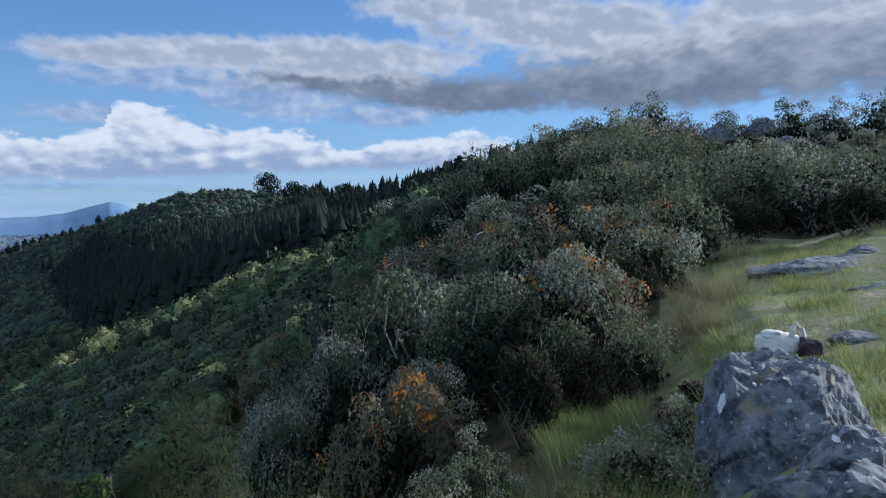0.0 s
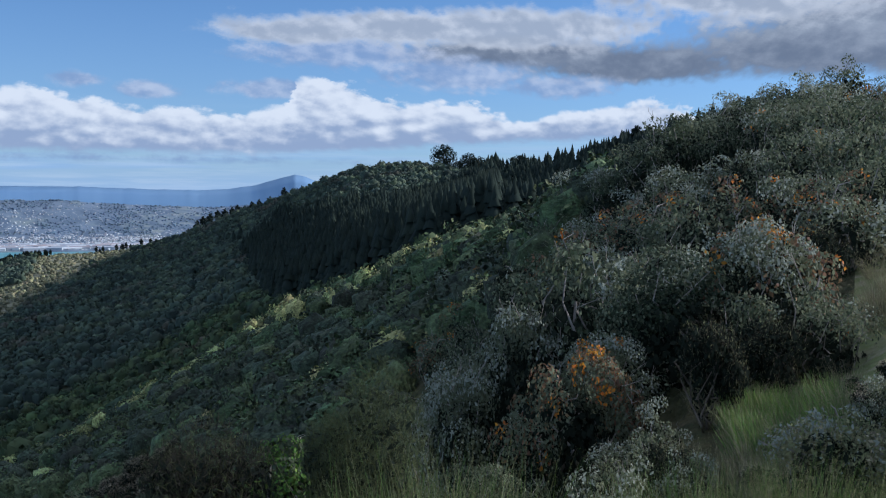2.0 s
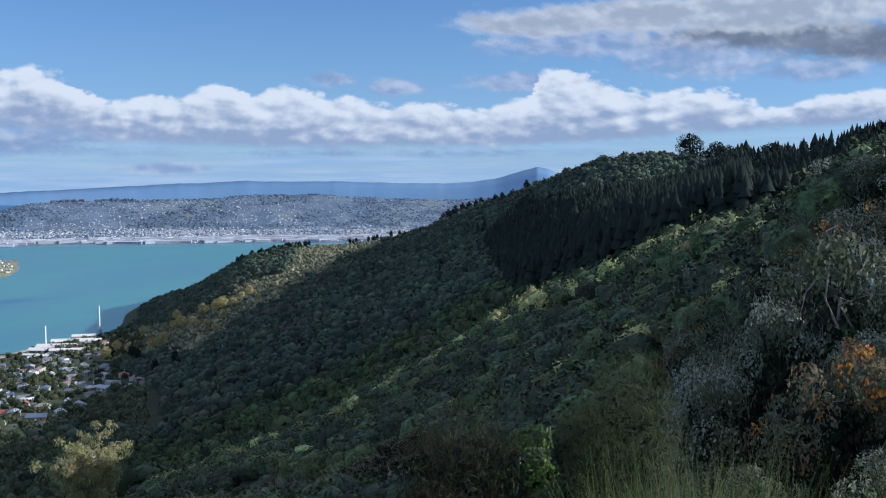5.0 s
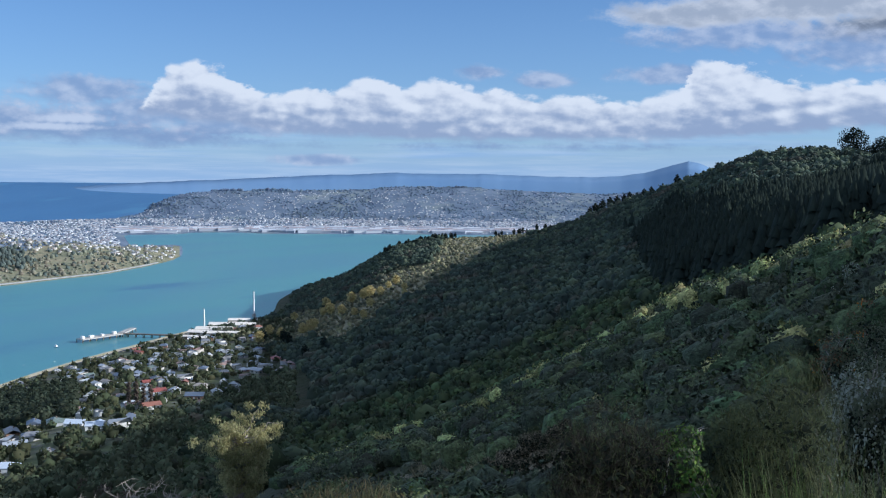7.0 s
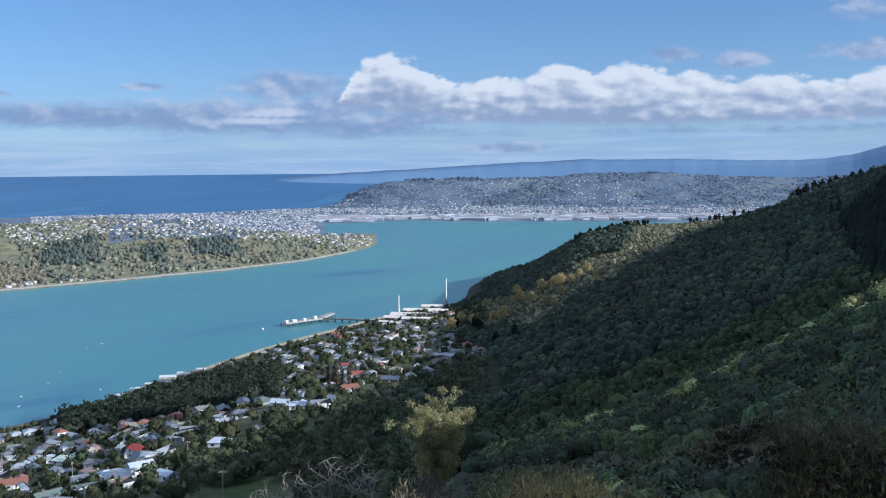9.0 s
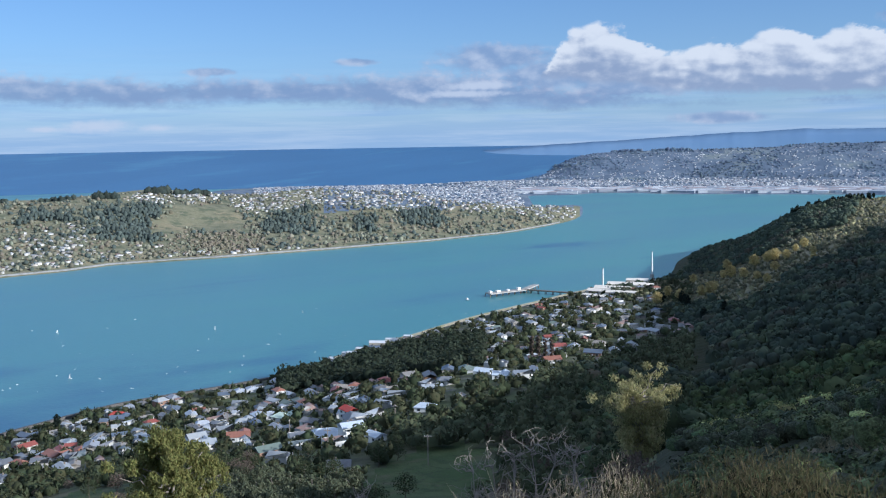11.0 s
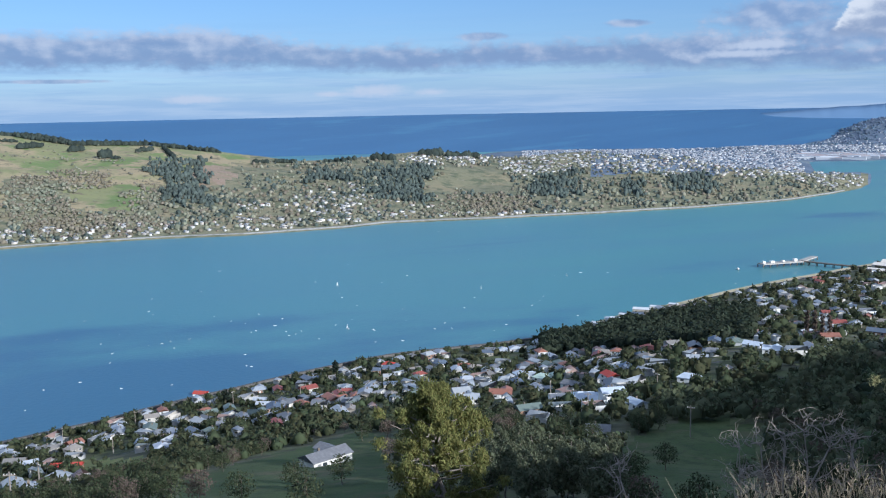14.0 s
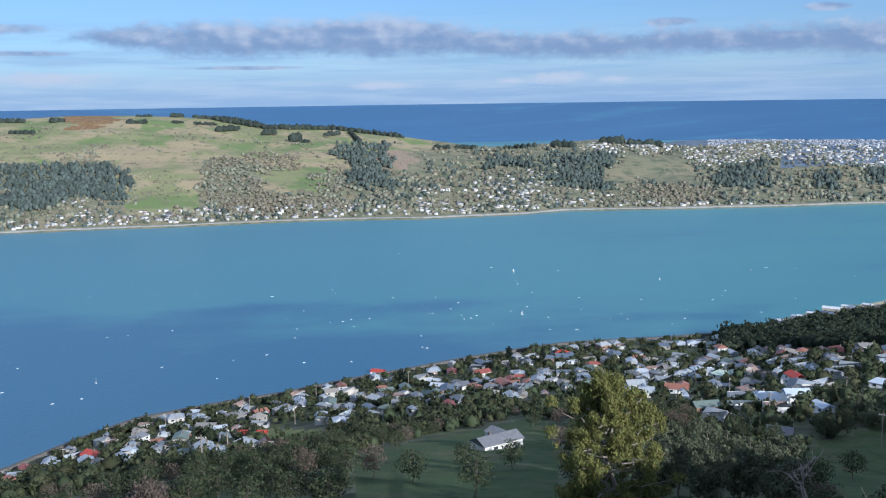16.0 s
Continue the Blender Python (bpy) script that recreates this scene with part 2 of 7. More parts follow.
CLEARED = material("cleared_ground", (0.27, 0.20, 0.15), 0.95, [((0.22, 0.19, 0.12), 25, 0.45, 0.6), ((0.32, 0.25, 0.20), 7, 0.5, 0.65)], 0.6, 6.0)
FAR_SCRUB = material("far_scrub", (0.195, 0.19, 0.12), 0.95, [((0.25, 0.215, 0.135), 90, 0.48, 0.62), ((0.105, 0.12, 0.075), 25, 0.47, 0.62), ((0.26, 0.23, 0.175), 14, 0.6, 0.7)], 2.0, 9.0)
# haze over the far city and hills is put into these bluish colours
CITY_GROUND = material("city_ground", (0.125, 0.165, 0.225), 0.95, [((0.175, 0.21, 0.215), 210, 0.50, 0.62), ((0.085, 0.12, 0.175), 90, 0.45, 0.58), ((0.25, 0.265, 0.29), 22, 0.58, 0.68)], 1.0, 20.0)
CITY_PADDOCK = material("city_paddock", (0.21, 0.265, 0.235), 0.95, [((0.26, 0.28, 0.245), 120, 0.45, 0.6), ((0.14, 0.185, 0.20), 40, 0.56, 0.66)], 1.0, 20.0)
HAZED_HILL = material("hazed_hill", (0.135, 0.23, 0.375), 1.0, [((0.155, 0.25, 0.385), 700, 0.42, 0.62)], 0, 60.0, 0, 0.1)
SHINGLE = material("shingle", (0.27, 0.275, 0.275), 0.9, [((0.20, 0.20, 0.195), 6, 0.45, 0.62)], 0.3, 1.0)

# lighter than the bush around it: sunlight on the spur put into the colour
SPUR_GRASS = material("spur_grass", (0.21, 0.195, 0.12), 0.95, [((0.28, 0.245, 0.16), 40, 0.45, 0.6), ((0.09, 0.10, 0.065), 16, 0.46, 0.6)], 1.0, 6.0)
DRY_SLOPE = material("dry_slope", (0.13, 0.105, 0.065), 0.95, [((0.21, 0.18, 0.12), 1.6, 0.45, 0.6), ((0.06, 0.065, 0.03), 1.0, 0.46, 0.6), ((0.26, 0.23, 0.17), 0.4, 0.55, 0.65)], 0.6, 0.5)
FIELD = material("green_field", (0.05, 0.082, 0.024), 0.95, [((0.075, 0.10, 0.036), 25, 0.45, 0.58), ((0.042, 0.066, 0.022), 5, 0.5, 0.62), ((0.10, 0.095, 0.05), 16, 0.55, 0.66), ((0.045, 0.05, 0.025), 1.5, 0.58, 0.68)], 0.15, 0.8)

# patches of sunlight by the near shore, painted as paler yellow-green grass
SUN_PATCH_LAWN = material("sun_patch_lawn", (0.16, 0.19, 0.06), 0.95, [((0.24, 0.22, 0.09), 8, 0.47, 0.6), ((0.10, 0.14, 0.045), 3, 0.5, 0.62)], 0.1, 0.6)
RUST_PATCH = material("rusty_bracken", (0.22, 0.125, 0.06), 0.95, [((0.27, 0.19, 0.09), 20, 0.45, 0.6), ((0.13, 0.085, 0.045), 7, 0.5, 0.65)], 0.8, 4.0)
LEDGE = material("trodden_ledge", (0.24, 0.215, 0.13), 0.95, [((0.17, 0.20, 0.075), 1.1, 0.40, 0.54), ((0.31, 0.275, 0.19), 0.5, 0.54, 0.66), ((0.13, 0.11, 0.07), 0.2, 0.57, 0.70)], 0.06, 0.12)


def water_material(name, base, other, deep, rough, south_and_shade=None):
    """Wind-ruffled water, with long streaks of other colours drawn out along the harbour; the last argument: the bluer
    colour of the water further out to the south, and the dark blue of a cloud shadow painted off the near shore.
    """
    # the deep streaks of the harbour stand in for passing cloud shadows
    m = material(name, base, rough, [(other, 420, 0.46, 0.6), (deep, 260, 0.57, 0.66)], 0.22, 4.0, 0, 0.5)
    t = m.node_tree
    for n in list(t.nodes):
        if n.bl_idname == "ShaderNodeVectorMath":
            shift = tuple(n.inputs[1].default_value)
            n.operation = "MULTIPLY_ADD"
            n.inputs[1].default_value = (1.5, 0.42, 1.0)
            n.inputs[2].default_value = (shift[0] * 90, shift[1] * 90, 0)
    if south_and_shade:
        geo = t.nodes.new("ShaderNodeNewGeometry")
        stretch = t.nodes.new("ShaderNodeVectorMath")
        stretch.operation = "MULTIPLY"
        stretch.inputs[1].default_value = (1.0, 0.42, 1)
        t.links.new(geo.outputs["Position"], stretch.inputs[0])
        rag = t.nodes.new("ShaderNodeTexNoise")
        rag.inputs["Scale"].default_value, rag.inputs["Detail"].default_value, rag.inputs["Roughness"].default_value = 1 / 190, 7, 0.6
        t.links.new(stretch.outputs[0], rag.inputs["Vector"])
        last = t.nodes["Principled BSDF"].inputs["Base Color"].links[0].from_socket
        # the second colour is a cloud shadow painted along the near shore
        for weights, lo, hi, colour in (((0.0, -1.0, 0.0), -900.0, 250.0, south_and_shade[0]), ((1.0, -0.45, 0.0), -915.0, -785.0, south_and_shade[1])):
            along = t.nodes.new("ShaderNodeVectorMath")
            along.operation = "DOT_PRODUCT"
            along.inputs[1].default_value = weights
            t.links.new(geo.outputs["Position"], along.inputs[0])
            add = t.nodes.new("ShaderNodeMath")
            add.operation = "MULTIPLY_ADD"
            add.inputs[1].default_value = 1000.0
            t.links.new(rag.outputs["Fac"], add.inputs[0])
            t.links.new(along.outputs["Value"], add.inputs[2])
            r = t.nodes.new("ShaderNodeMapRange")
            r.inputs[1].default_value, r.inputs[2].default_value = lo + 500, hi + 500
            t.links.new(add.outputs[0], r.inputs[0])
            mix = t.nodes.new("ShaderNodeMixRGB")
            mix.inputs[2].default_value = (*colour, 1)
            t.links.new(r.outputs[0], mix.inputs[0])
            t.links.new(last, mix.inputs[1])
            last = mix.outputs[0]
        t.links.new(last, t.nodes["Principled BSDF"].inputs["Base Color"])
    return m


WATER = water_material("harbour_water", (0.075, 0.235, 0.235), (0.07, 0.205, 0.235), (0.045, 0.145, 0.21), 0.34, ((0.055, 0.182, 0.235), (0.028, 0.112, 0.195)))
OCEAN = water_material("ocean_water", (0.032, 0.112, 0.24), (0.038, 0.125, 0.26), (0.05, 0.155, 0.285), 0.55)


# ---- helpers for meshes ----


def mesh_from(name, verts, faces, mat, smooth_faces=False):
    me = bpy.data.meshes.new(name)
    me.from_pydata(verts if isinstance(verts, list) else [tuple(v) for v in verts], [], faces)
    for q in (mat if isinstance(mat, (list, tuple)) else [mat]):
        me.materials.append(q)
    if smooth_faces:
        me.polygons.foreach_set("use_smooth", [True] * len(me.polygons))
    me.update()
    return me


def part(name, data, parent, label=""):
    ob = new(name, data)
    ob.parent = parent
    if label:
        ob["label"] = label
    return ob


def thing(name, label, category, group="", kind="", data=None):
    return tagged(new(name, data), label, category, group, kind)

# ---- the lie of the land, in polar terms round the lookout: az in degrees to the left, d in metres ----


def curve(x, *pairs):
    return np.interp(x, pairs[0::2], pairs[1::2])


def smooth(x, a, b):
    u = np.clip((x - a) / (b - a), 0, 1)
    return u * u * (3 - 2 * u)


def tan(deg):
    return np.tan(np.radians(deg))


def shore(a):
    """Distance of the near harbour shore."""
    return curve(a, 30, 1800, 35.5, 1650, 38.7, 1500, 41.7, 1400, 43.3, 1335, 47, 1224, 50, 1130, 57, 948, 60, 893, 62, 849,
                 64.5, 800, 68, 774, 74, 746, 83, 676, 90.6, 630, 99, 602, 106, 544, 120, 500, 180, 480)


def ridge(a):
    """Distance and height of the wooded ridge to the west."""
    d = curve(a, -30, 330, 0, 430, 6, 650, 9, 850, 16, 1000, 23, 1250, 28, 1430, 35, 1560, 38.7, 1450, 41.7, 1370, 45, 1250)
    # right of 0 degrees the hidden ridge is raised to shade the town
    el = curve(a, -30, 5.0, -12, 5.3, -6, 4.2, -3, 3.1, 0, 2.3, 3, 1.8, 6, 1.5, 9, 1.3, 12, 1.55, 14, 1.55, 16, 1.0, 17.6, 0.35, 20, -0.6, 23, -1.7,
               25.4, -2.7, 28.6, -3.3, 33, -3.55, 35.5, -4.2, 38.7, -6.3, 41.7, -7.9, 45, -8.6)
    return d, EYE_Z + d * tan(el)


def spur(a):
    """Distance and height of the brow of the slope just below the lookout."""
    d = curve(a, -30, 46, -12, 44, -5, 42, 0, 40, 3, 48, 6, 60, 10, 75, 14, 105, 18, 130, 24, 150, 33, 170, 40, 180)
    el = curve(a, -30, 5.5, -20, 4.6, -16, 4.6, -12, 4.9, -8.5, 4.2, -4.7, 3.2, -0.5, 1.0, 2.1, -0.6, 6, -3.2, 10, -3.9, 14, -5.7, 18.4, -7.0,
               24, -10.2, 26, -11.4, 33, -14.6, 40, -16.7)
    return d, EYE_Z + d * tan(el)


def profile(a, d):
    """Height of the near land in direction a (one number) at the distances d."""
    g8 = curve(a, -30, 188.7, -20, 188.4, -12, 187.6, -4, 187.0, 5, 186.6, 20, 185.8, 40, 185.2, 60, 185.2, 110, 186)
    g12 = curve(a, -30, 189.0, -18, 188.6, -12, 187.6, -4, 187.2, 0, 186.7, 10, 185.0, 20, 184, 40, 183, 60, 183, 110, 184)
    g30 = curve(a, -30, 191.5, -20, 190.4, -12, 190.6, -5, 189.8, 0, 188.2, 5, 186.0, 10, 182.6, 20, 179.5, 30, 177, 45, 174)
    d2, z2 = spur(min(a, 40))
    dr, zr = ridge(min(a, 45))
    # the unseen hollow behind the brow is deepened to let sunlight past
    drop = curve(a, -30, -14.0, 0, -13.0, 3, -6.0, 6, -2.0, 20, -2.2, 40, -1.0)
    z3 = EYE_Z + 2 * d2 * (tan(np.degrees(np.arctan((z2 - EYE_Z) / d2)) + drop))
    mid = 0.5 * z3 + 0.5 * zr - curve(a, 0, 0, 12, 14, 30, 12, 42, 4)
    west = np.interp(d, [0, 3, 8, 12, 30, d2, 2 * d2, 0.62 * dr, dr, dr + 160, dr + 480, 5000],
                     [188.4, 188.3, g8, g12, g30, z2, z3, mid, zr, zr - 0.35 * max(zr, 0), -10, -14])
    s = shore(max(a, 40))
    east = np.interp(d, [0, 3, 8, 12, 30, 60, 120, 250, 0.55 * s, 0.8 * s, s - 14, s - 3, s + 2, s + 60, 5000],
                     [188.4, 188.3, g8, g12, 176, 159, 137, 98, curve(a, 40, 50, 60, 58, 90, 62), curve(a, 40, 18, 90, 22), 2.6, 1.8, -1.5, -8, -14])
    k = smooth(a, 40.5, 49)
    return west * (1 - k) + east * k


def far_shore(a):
    return curve(a, 47.2, 2420, 47.75, 2290, 49.1, 2150, 51.1, 2005, 52, 1967, 56, 1840, 61.8, 1735, 68, 1665, 74, 1632, 76.2, 1584, 82, 1538, 88, 1546, 96.5, 1536, 105, 1567, 130, 1600)


def peninsula(a, d):
    s = far_shore(a)
    top = curve(a, 47.6, 6, 49, 22, 52, 34, 57, 66, 62, 72, 66, 70, 71, 84, 74, 82, 79, 72, 82, 84, 86, 112, 90.7, 128, 96, 152, 100, 157, 105, 152, 130, 150)
    dt = curve(a, 47, s + 120, 52, s + 330, 57, 2450, 66, 2400, 79, 2350, 90, 2500, 106, 2520)
    low = curve(a, 50, 7, 57, 14, 66, 14, 72, 6, 110, 4)
    end = curve(a, 47.4, 2520, 49.4, 2600, 50.3, 2700, 50.6, 4150, 67, 4150, 70, 3700, 73, 3000, 130, 3000)
    z = np.interp(d, [0, s - 40, s - 2, s + 3, s + 18, s + 0.33 * (dt - s), s + 0.7 * (dt - s), dt, dt + 330, max(end - 60, dt + 340), max(end, dt + 400), 5000],
                  [-14, -6, -1.5, 2.0, 3.2, 0.36 * top, 0.74 * top, top, low, low * 0.5, -2, -14])
    return np.where(a > 47.2, z, -14)


def city(a, d):
    front = curve(a, 10, 3300, 35, 3290, 46, 3380, 50.5, 3290, 52, 3260)
    el = curve(a, 14, -0.5, 20, -0.55, 23.2, -0.8, 26.1, -0.72, 29.2, -0.58, 31.6, -0.45, 35.1, -0.46, 36.4, -0.62, 41.2, -0.74, 45.3, -0.80, 47.2, -0.95, 48.1, -1.22, 48.7, -1.6, 49.3, -1.95, 50.7, -2.32, 52, -2.5, 60, -2.6)
    top = EYE_Z + 4480 * tan(el)
    z = np.interp(d, [0, front - 30, front, front + 12, 3750, 4080, 4200, 4330, 4480, 4640, 5000], [-14, -6, -1, 5, 9, 17, 17 + 0.33 * (top - 17), 17 + 0.72 * (top - 17), top, top - 60, -14])
    return z * smooth(a, 62, 52) - 14 * (1 - smooth(a, 62, 52))


def rolling(x, y, size, seed=0.0):
    return noise.fractal(Vector((x / size, y / size, seed)), 1.0, 2.0, 4)


AZ_STEPS = np.concatenate([np.arange(-34, 116, 0.36), np.arange(116, 326, 6.0)])
D_STEPS = np.concatenate([[0.0, 0.8], 1.5 * np.exp(np.linspace(0, math.log(4960 / 1.5), 230)), np.arange(1530, 2720, 17.0)])
D_STEPS.sort()


def land_table():
    """Heights on the polar grid, smoothed a little from direction to direction."""
    rows = []
    for a in AZ_STEPS:
        if a <= 115:
            z = np.maximum.reduce([profile(a, D_STEPS), peninsula(a, D_STEPS), city(a, D_STEPS)])
        else:
            # unseen hill behind the lookout, rising sunward but kept low to let light in
            u = smooth(a, 130, 230)
            up = np.interp(D_STEPS, [0, 3, 10, 60, 160, 320, 600, 1200, 5000], [188.4, 188.3, 189, 192, 194, 203, 224, 120, -14])
            z = profile(115, D_STEPS) * (1 - u) + up * u
        rows.append(z)
    z = np.array(rows)
    # spurs and gullies on the far shore
    for i, a in enumerate(AZ_STEPS):
        if 49 < a < 112:
            for j in np.where((D_STEPS > 1600) & (D_STEPS < 2500) & (z[i] > 10))[0]:
                d = D_STEPS[j]
                z[i, j] += 13 * rolling(-d * math.sin(radians(a)), d * math.cos(radians(a)), 240, 2.0) * min(1, (z[i, j] - 10) / 30) * smooth(d, 2500, 2350)
    for i, a in enumerate(AZ_STEPS):
        if a < -25:
            u = smooth(a, -25, -34)
            up = np.interp(D_STEPS, [0, 3, 10, 60, 160, 320, 600, 1200, 5000], [188.4, 188.3, 189, 192, 194, 203, 224, 120, -14])
            z[i] = z[i] * (1 - u) + up * u
    n = int((AZ_STEPS <= 115).sum())
    core = z[:n].copy()
    for _ in range(5):
        core[1:-1] = 0.25 * core[:-2] + 0.5 * core[1:-1] + 0.25 * core[2:]
    z[:n] = core
    return z


LAND = land_table()


def ground_z(x, y):
    """Height of the ground at a place, without its small roughness."""
    d = math.hypot(x, y)
    a = math.degrees(math.atan2(-x, y))
    a = a if a >= -34 else a + 360
    i = min(max(int(np.searchsorted(AZ_STEPS, a)) - 1, 0), len(AZ_STEPS) - 2)
    j = min(max(int(np.searchsorted(D_STEPS, d)) - 1, 0), len(D_STEPS) - 2)
    u = min(max((a - AZ_STEPS[i]) / (AZ_STEPS[i + 1] - AZ_STEPS[i]), 0), 1)
    v = min(max((d - D_STEPS[j]) / (D_STEPS[j + 1] - D_STEPS[j]), 0), 1)
    return float((LAND[i, j] * (1 - u) + LAND[i + 1, j] * u) * (1 - v) + (LAND[i, j + 1] * (1 - u) + LAND[i + 1, j + 1] * u) * v)


def at(a, d):
    """The place on the ground in direction a at distance d."""
    x, y = -d * math.sin(radians(a)), d * math.cos(radians(a))
    return x, y, ground_z(x, y)


def at_el(a, el, lift=0.0):
    """The place on the ground that lies el degrees above (minus: below) the eye in direction a, the farthest one if there are several; lift: metres over the ground."""
    i = int(np.argmin(np.abs(AZ_STEPS - a)))
    up = np.degrees(np.arctan2(LAND[i] + lift - EYE_Z, D_STEPS + 0.01))
    ok = np.where((up[:-1] < el) & (up[1:] >= el) & (D_STEPS[1:] > 5))[0]
    if len(ok) == 0:
        return None
    j = int(ok[0])
    u = (el - up[j]) / (up[j + 1] - up[j])
    return at(a, D_STEPS[j] * (1 - u) + D_STEPS[j + 1] * u)

# ---- ground, harbour, ocean ----


def x0(a, d):
    return -d * math.sin(radians(a))


def y0(a, d):
    return d * math.cos(radians(a))


def dry_edge(a):
    """Upper edge of the bare dry ground under the lookout, in degrees above the eye."""
    return curve(a, 24, -14.4, 27, -15.7, 30, -16.8, 38.5, -17.3)


def sun_tint_spur(a, el):
    """Whether a place lies in the sunlit band of the far spur, whose light is put into its dry golden colours."""
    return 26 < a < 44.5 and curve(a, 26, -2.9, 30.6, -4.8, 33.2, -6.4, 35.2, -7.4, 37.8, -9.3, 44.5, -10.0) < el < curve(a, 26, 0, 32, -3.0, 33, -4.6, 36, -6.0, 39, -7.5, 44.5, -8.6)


def on_sun_patch(a, el):
    """Whether a place lies on one of the sunlit patches by the near shore, painted as yellow-green grass."""
    return 87.9 < a < 92.2 and curve(a, 88, -18.9, 92, -18.5) > el > curve(a, 88, -20.2, 92, -19.3) or 78.6 < a < 80.4 and -16.9 > el > -17.6


def grass_line(a):
    """Lower edge of the farmland on the far shore, in degrees above the eye."""
    return curve(a, 81.5, -3.1, 84, -3.2, 86, -3.7, 88, -5.3, 91, -5.3, 91.5, -3.3, 94.3, -3.3, 94.7, -6.3, 98.7, -6.3, 99.2, -3.3, 108, -3.3)


def build_ground():
    na, nd = len(AZ_STEPS), len(D_STEPS)
    verts, faces, mats = [], [], []
    sin, cos = np.sin(np.radians(AZ_STEPS)), np.cos(np.radians(AZ_STEPS))
    for i in range(na):
        for j in range(nd):
            d = D_STEPS[j]
            x, y = -d * sin[i], d * cos[i]
            z = LAND[i, j]
            if z > 2.5:
                amp = 0.10 if d < 12 else 0.35 if d < 60 else 1.6 if d < 500 else 3.0
                if AZ_STEPS[i] < -10 and d < 30:
                    amp = 0.07
                if 120 < d and z < 120 and AZ_STEPS[i] > 44 and d < 1000:
                    amp = 0.8
                z += amp * rolling(x, y, max(1.2, d * 0.08)) * min(1, (z - 2.5) / 6)
            verts.append((x, y, z))
    for i in range(na):
        i2 = (i + 1) % na
        a = AZ_STEPS[i]
        for j in range(nd - 1):
            faces.append((i * nd + j, i * nd + j + 1, i2 * nd + j + 1, i2 * nd + j))
            d, z = D_STEPS[j], LAND[i, j]
            if d < 60:
                k = 0
            elif d < 2100 and (d < shore(max(a, 35)) + 80 or a < 43):
                k = 1 if a < 43 or d < 150 else 2
                if a > 43 + 0.12 * rolling(x0(a, d), y0(a, d), 60) * 14 and d > shore(a) - 12:
                    k = 6
            elif a > 47 and d < 3000:
                edge = 14 * rolling(x0(a, d), y0(a, d), 90)
                up = math.degrees(math.atan2(z - EYE_Z, d)) + 0.02 * edge
                k = 3 if a > 81.5 + 0.06 * edge and up > grass_line(a) else 4
                if 82.4 < a + 0.04 * edge < 84.4 and -4.3 < up < -3.1:
                    k = 13
                if a < 62 and d > far_shore(a) + 330:
                    k = 5
            elif d < 4600:
                k = 5
                if d > 4360 and rolling(x0(a, d), y0(a, d), 200, 6.0) > curve(a, 20, 0.2, 27, 0.1, 29, -0.2, 35.5, -0.2, 37, 0.6, 50, 0.8):
                    k = 12
            else:
                k = 7
            el = math.degrees(math.atan2(z - EYE_Z, max(d, 1)))
            if k in (1, 2) and d < 420 and (74 < a < 86.5 and curve(a, 70, -19.4, 76, -18.6, 87, -20.5) > el > -24 or 52.5 < a < 60.5 and curve(a, 52.5, -17.9, 57, -18.0, 60.5, -19.4) > el > -22.5 or 54 < a < 57 and -17.4 > el > -19):
                k = 9
            if k == 2 and on_sun_patch(a, el):
                k = 15
            if d < 330 and 24 < a < 38.5 and dry_edge(a) + 0.5 * rolling(x0(a, d), y0(a, d), 9) > el > -19:
                k = 8
            if k == 1 and d > 700 and sun_tint_spur(a, el + 0.5 * rolling(x0(a, d), y0(a, d), 60)):
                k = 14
            if 98.3 < a + 0.9 * rolling(x0(a, d), y0(a, d), 60) < 101.4 and 2000 < d < 2700 and el > curve(a, 98.3, -1.0, 99.5, -1.4, 101.4, -1.55) + 0.25 * rolling(x0(a, d), y0(a, d), 50):
                k = 11
            if a < -12.5 and 5 < d < 23:
                k = 10
            if a < -19 and d > 60:
                k = 3
            mats.append(k)
    me = mesh_from("ground", verts, faces, [SCRUB, FOREST_FLOOR, TOWN_GROUND, PASTURE, FAR_SCRUB, CITY_GROUND, SHINGLE, HAZED_HILL, DRY_SLOPE, FIELD, LEDGE, RUST_PATCH, CITY_PADDOCK, CLEARED, SPUR_GRASS, SUN_PATCH_LAWN], True)
    me.polygons.foreach_set("material_index", mats)
    tagged(new("ground", me), "scrubby hillside falling to a harbour, with farmland and town beyond", "ground", "", "structure")


build_ground()


def ring(name, inner, outer, z_in, z_out, a0, a1, steps, mat, label):
    verts, faces = [], []
    da = (a1 - a0) / steps
    for i in range(steps + 1):
        s, c = math.sin(radians(a0 + i * da)), math.cos(radians(a0 + i * da))
        for k in range(9):
            u = k / 8
            d = inner + (outer - inner) * u
            verts.append((-d * s, d * c, z_in + (z_out - z_in) * u))
    for i in range(steps):
        for k in range(8):
            faces.append((i * 9 + k, i * 9 + k + 1, i * 9 + k + 10, i * 9 + k + 9))
    return tagged(new(name, mesh_from(name, verts, faces, mat, True)), label, "water", "", "structure")


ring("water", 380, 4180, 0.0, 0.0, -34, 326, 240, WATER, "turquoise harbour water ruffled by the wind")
ring("ocean", 4140, 4960, 0.3, EYE_Z - 4960 * tan(0.45), 44, 200, 120, OCEAN, "deep blue open sea out to the horizon")


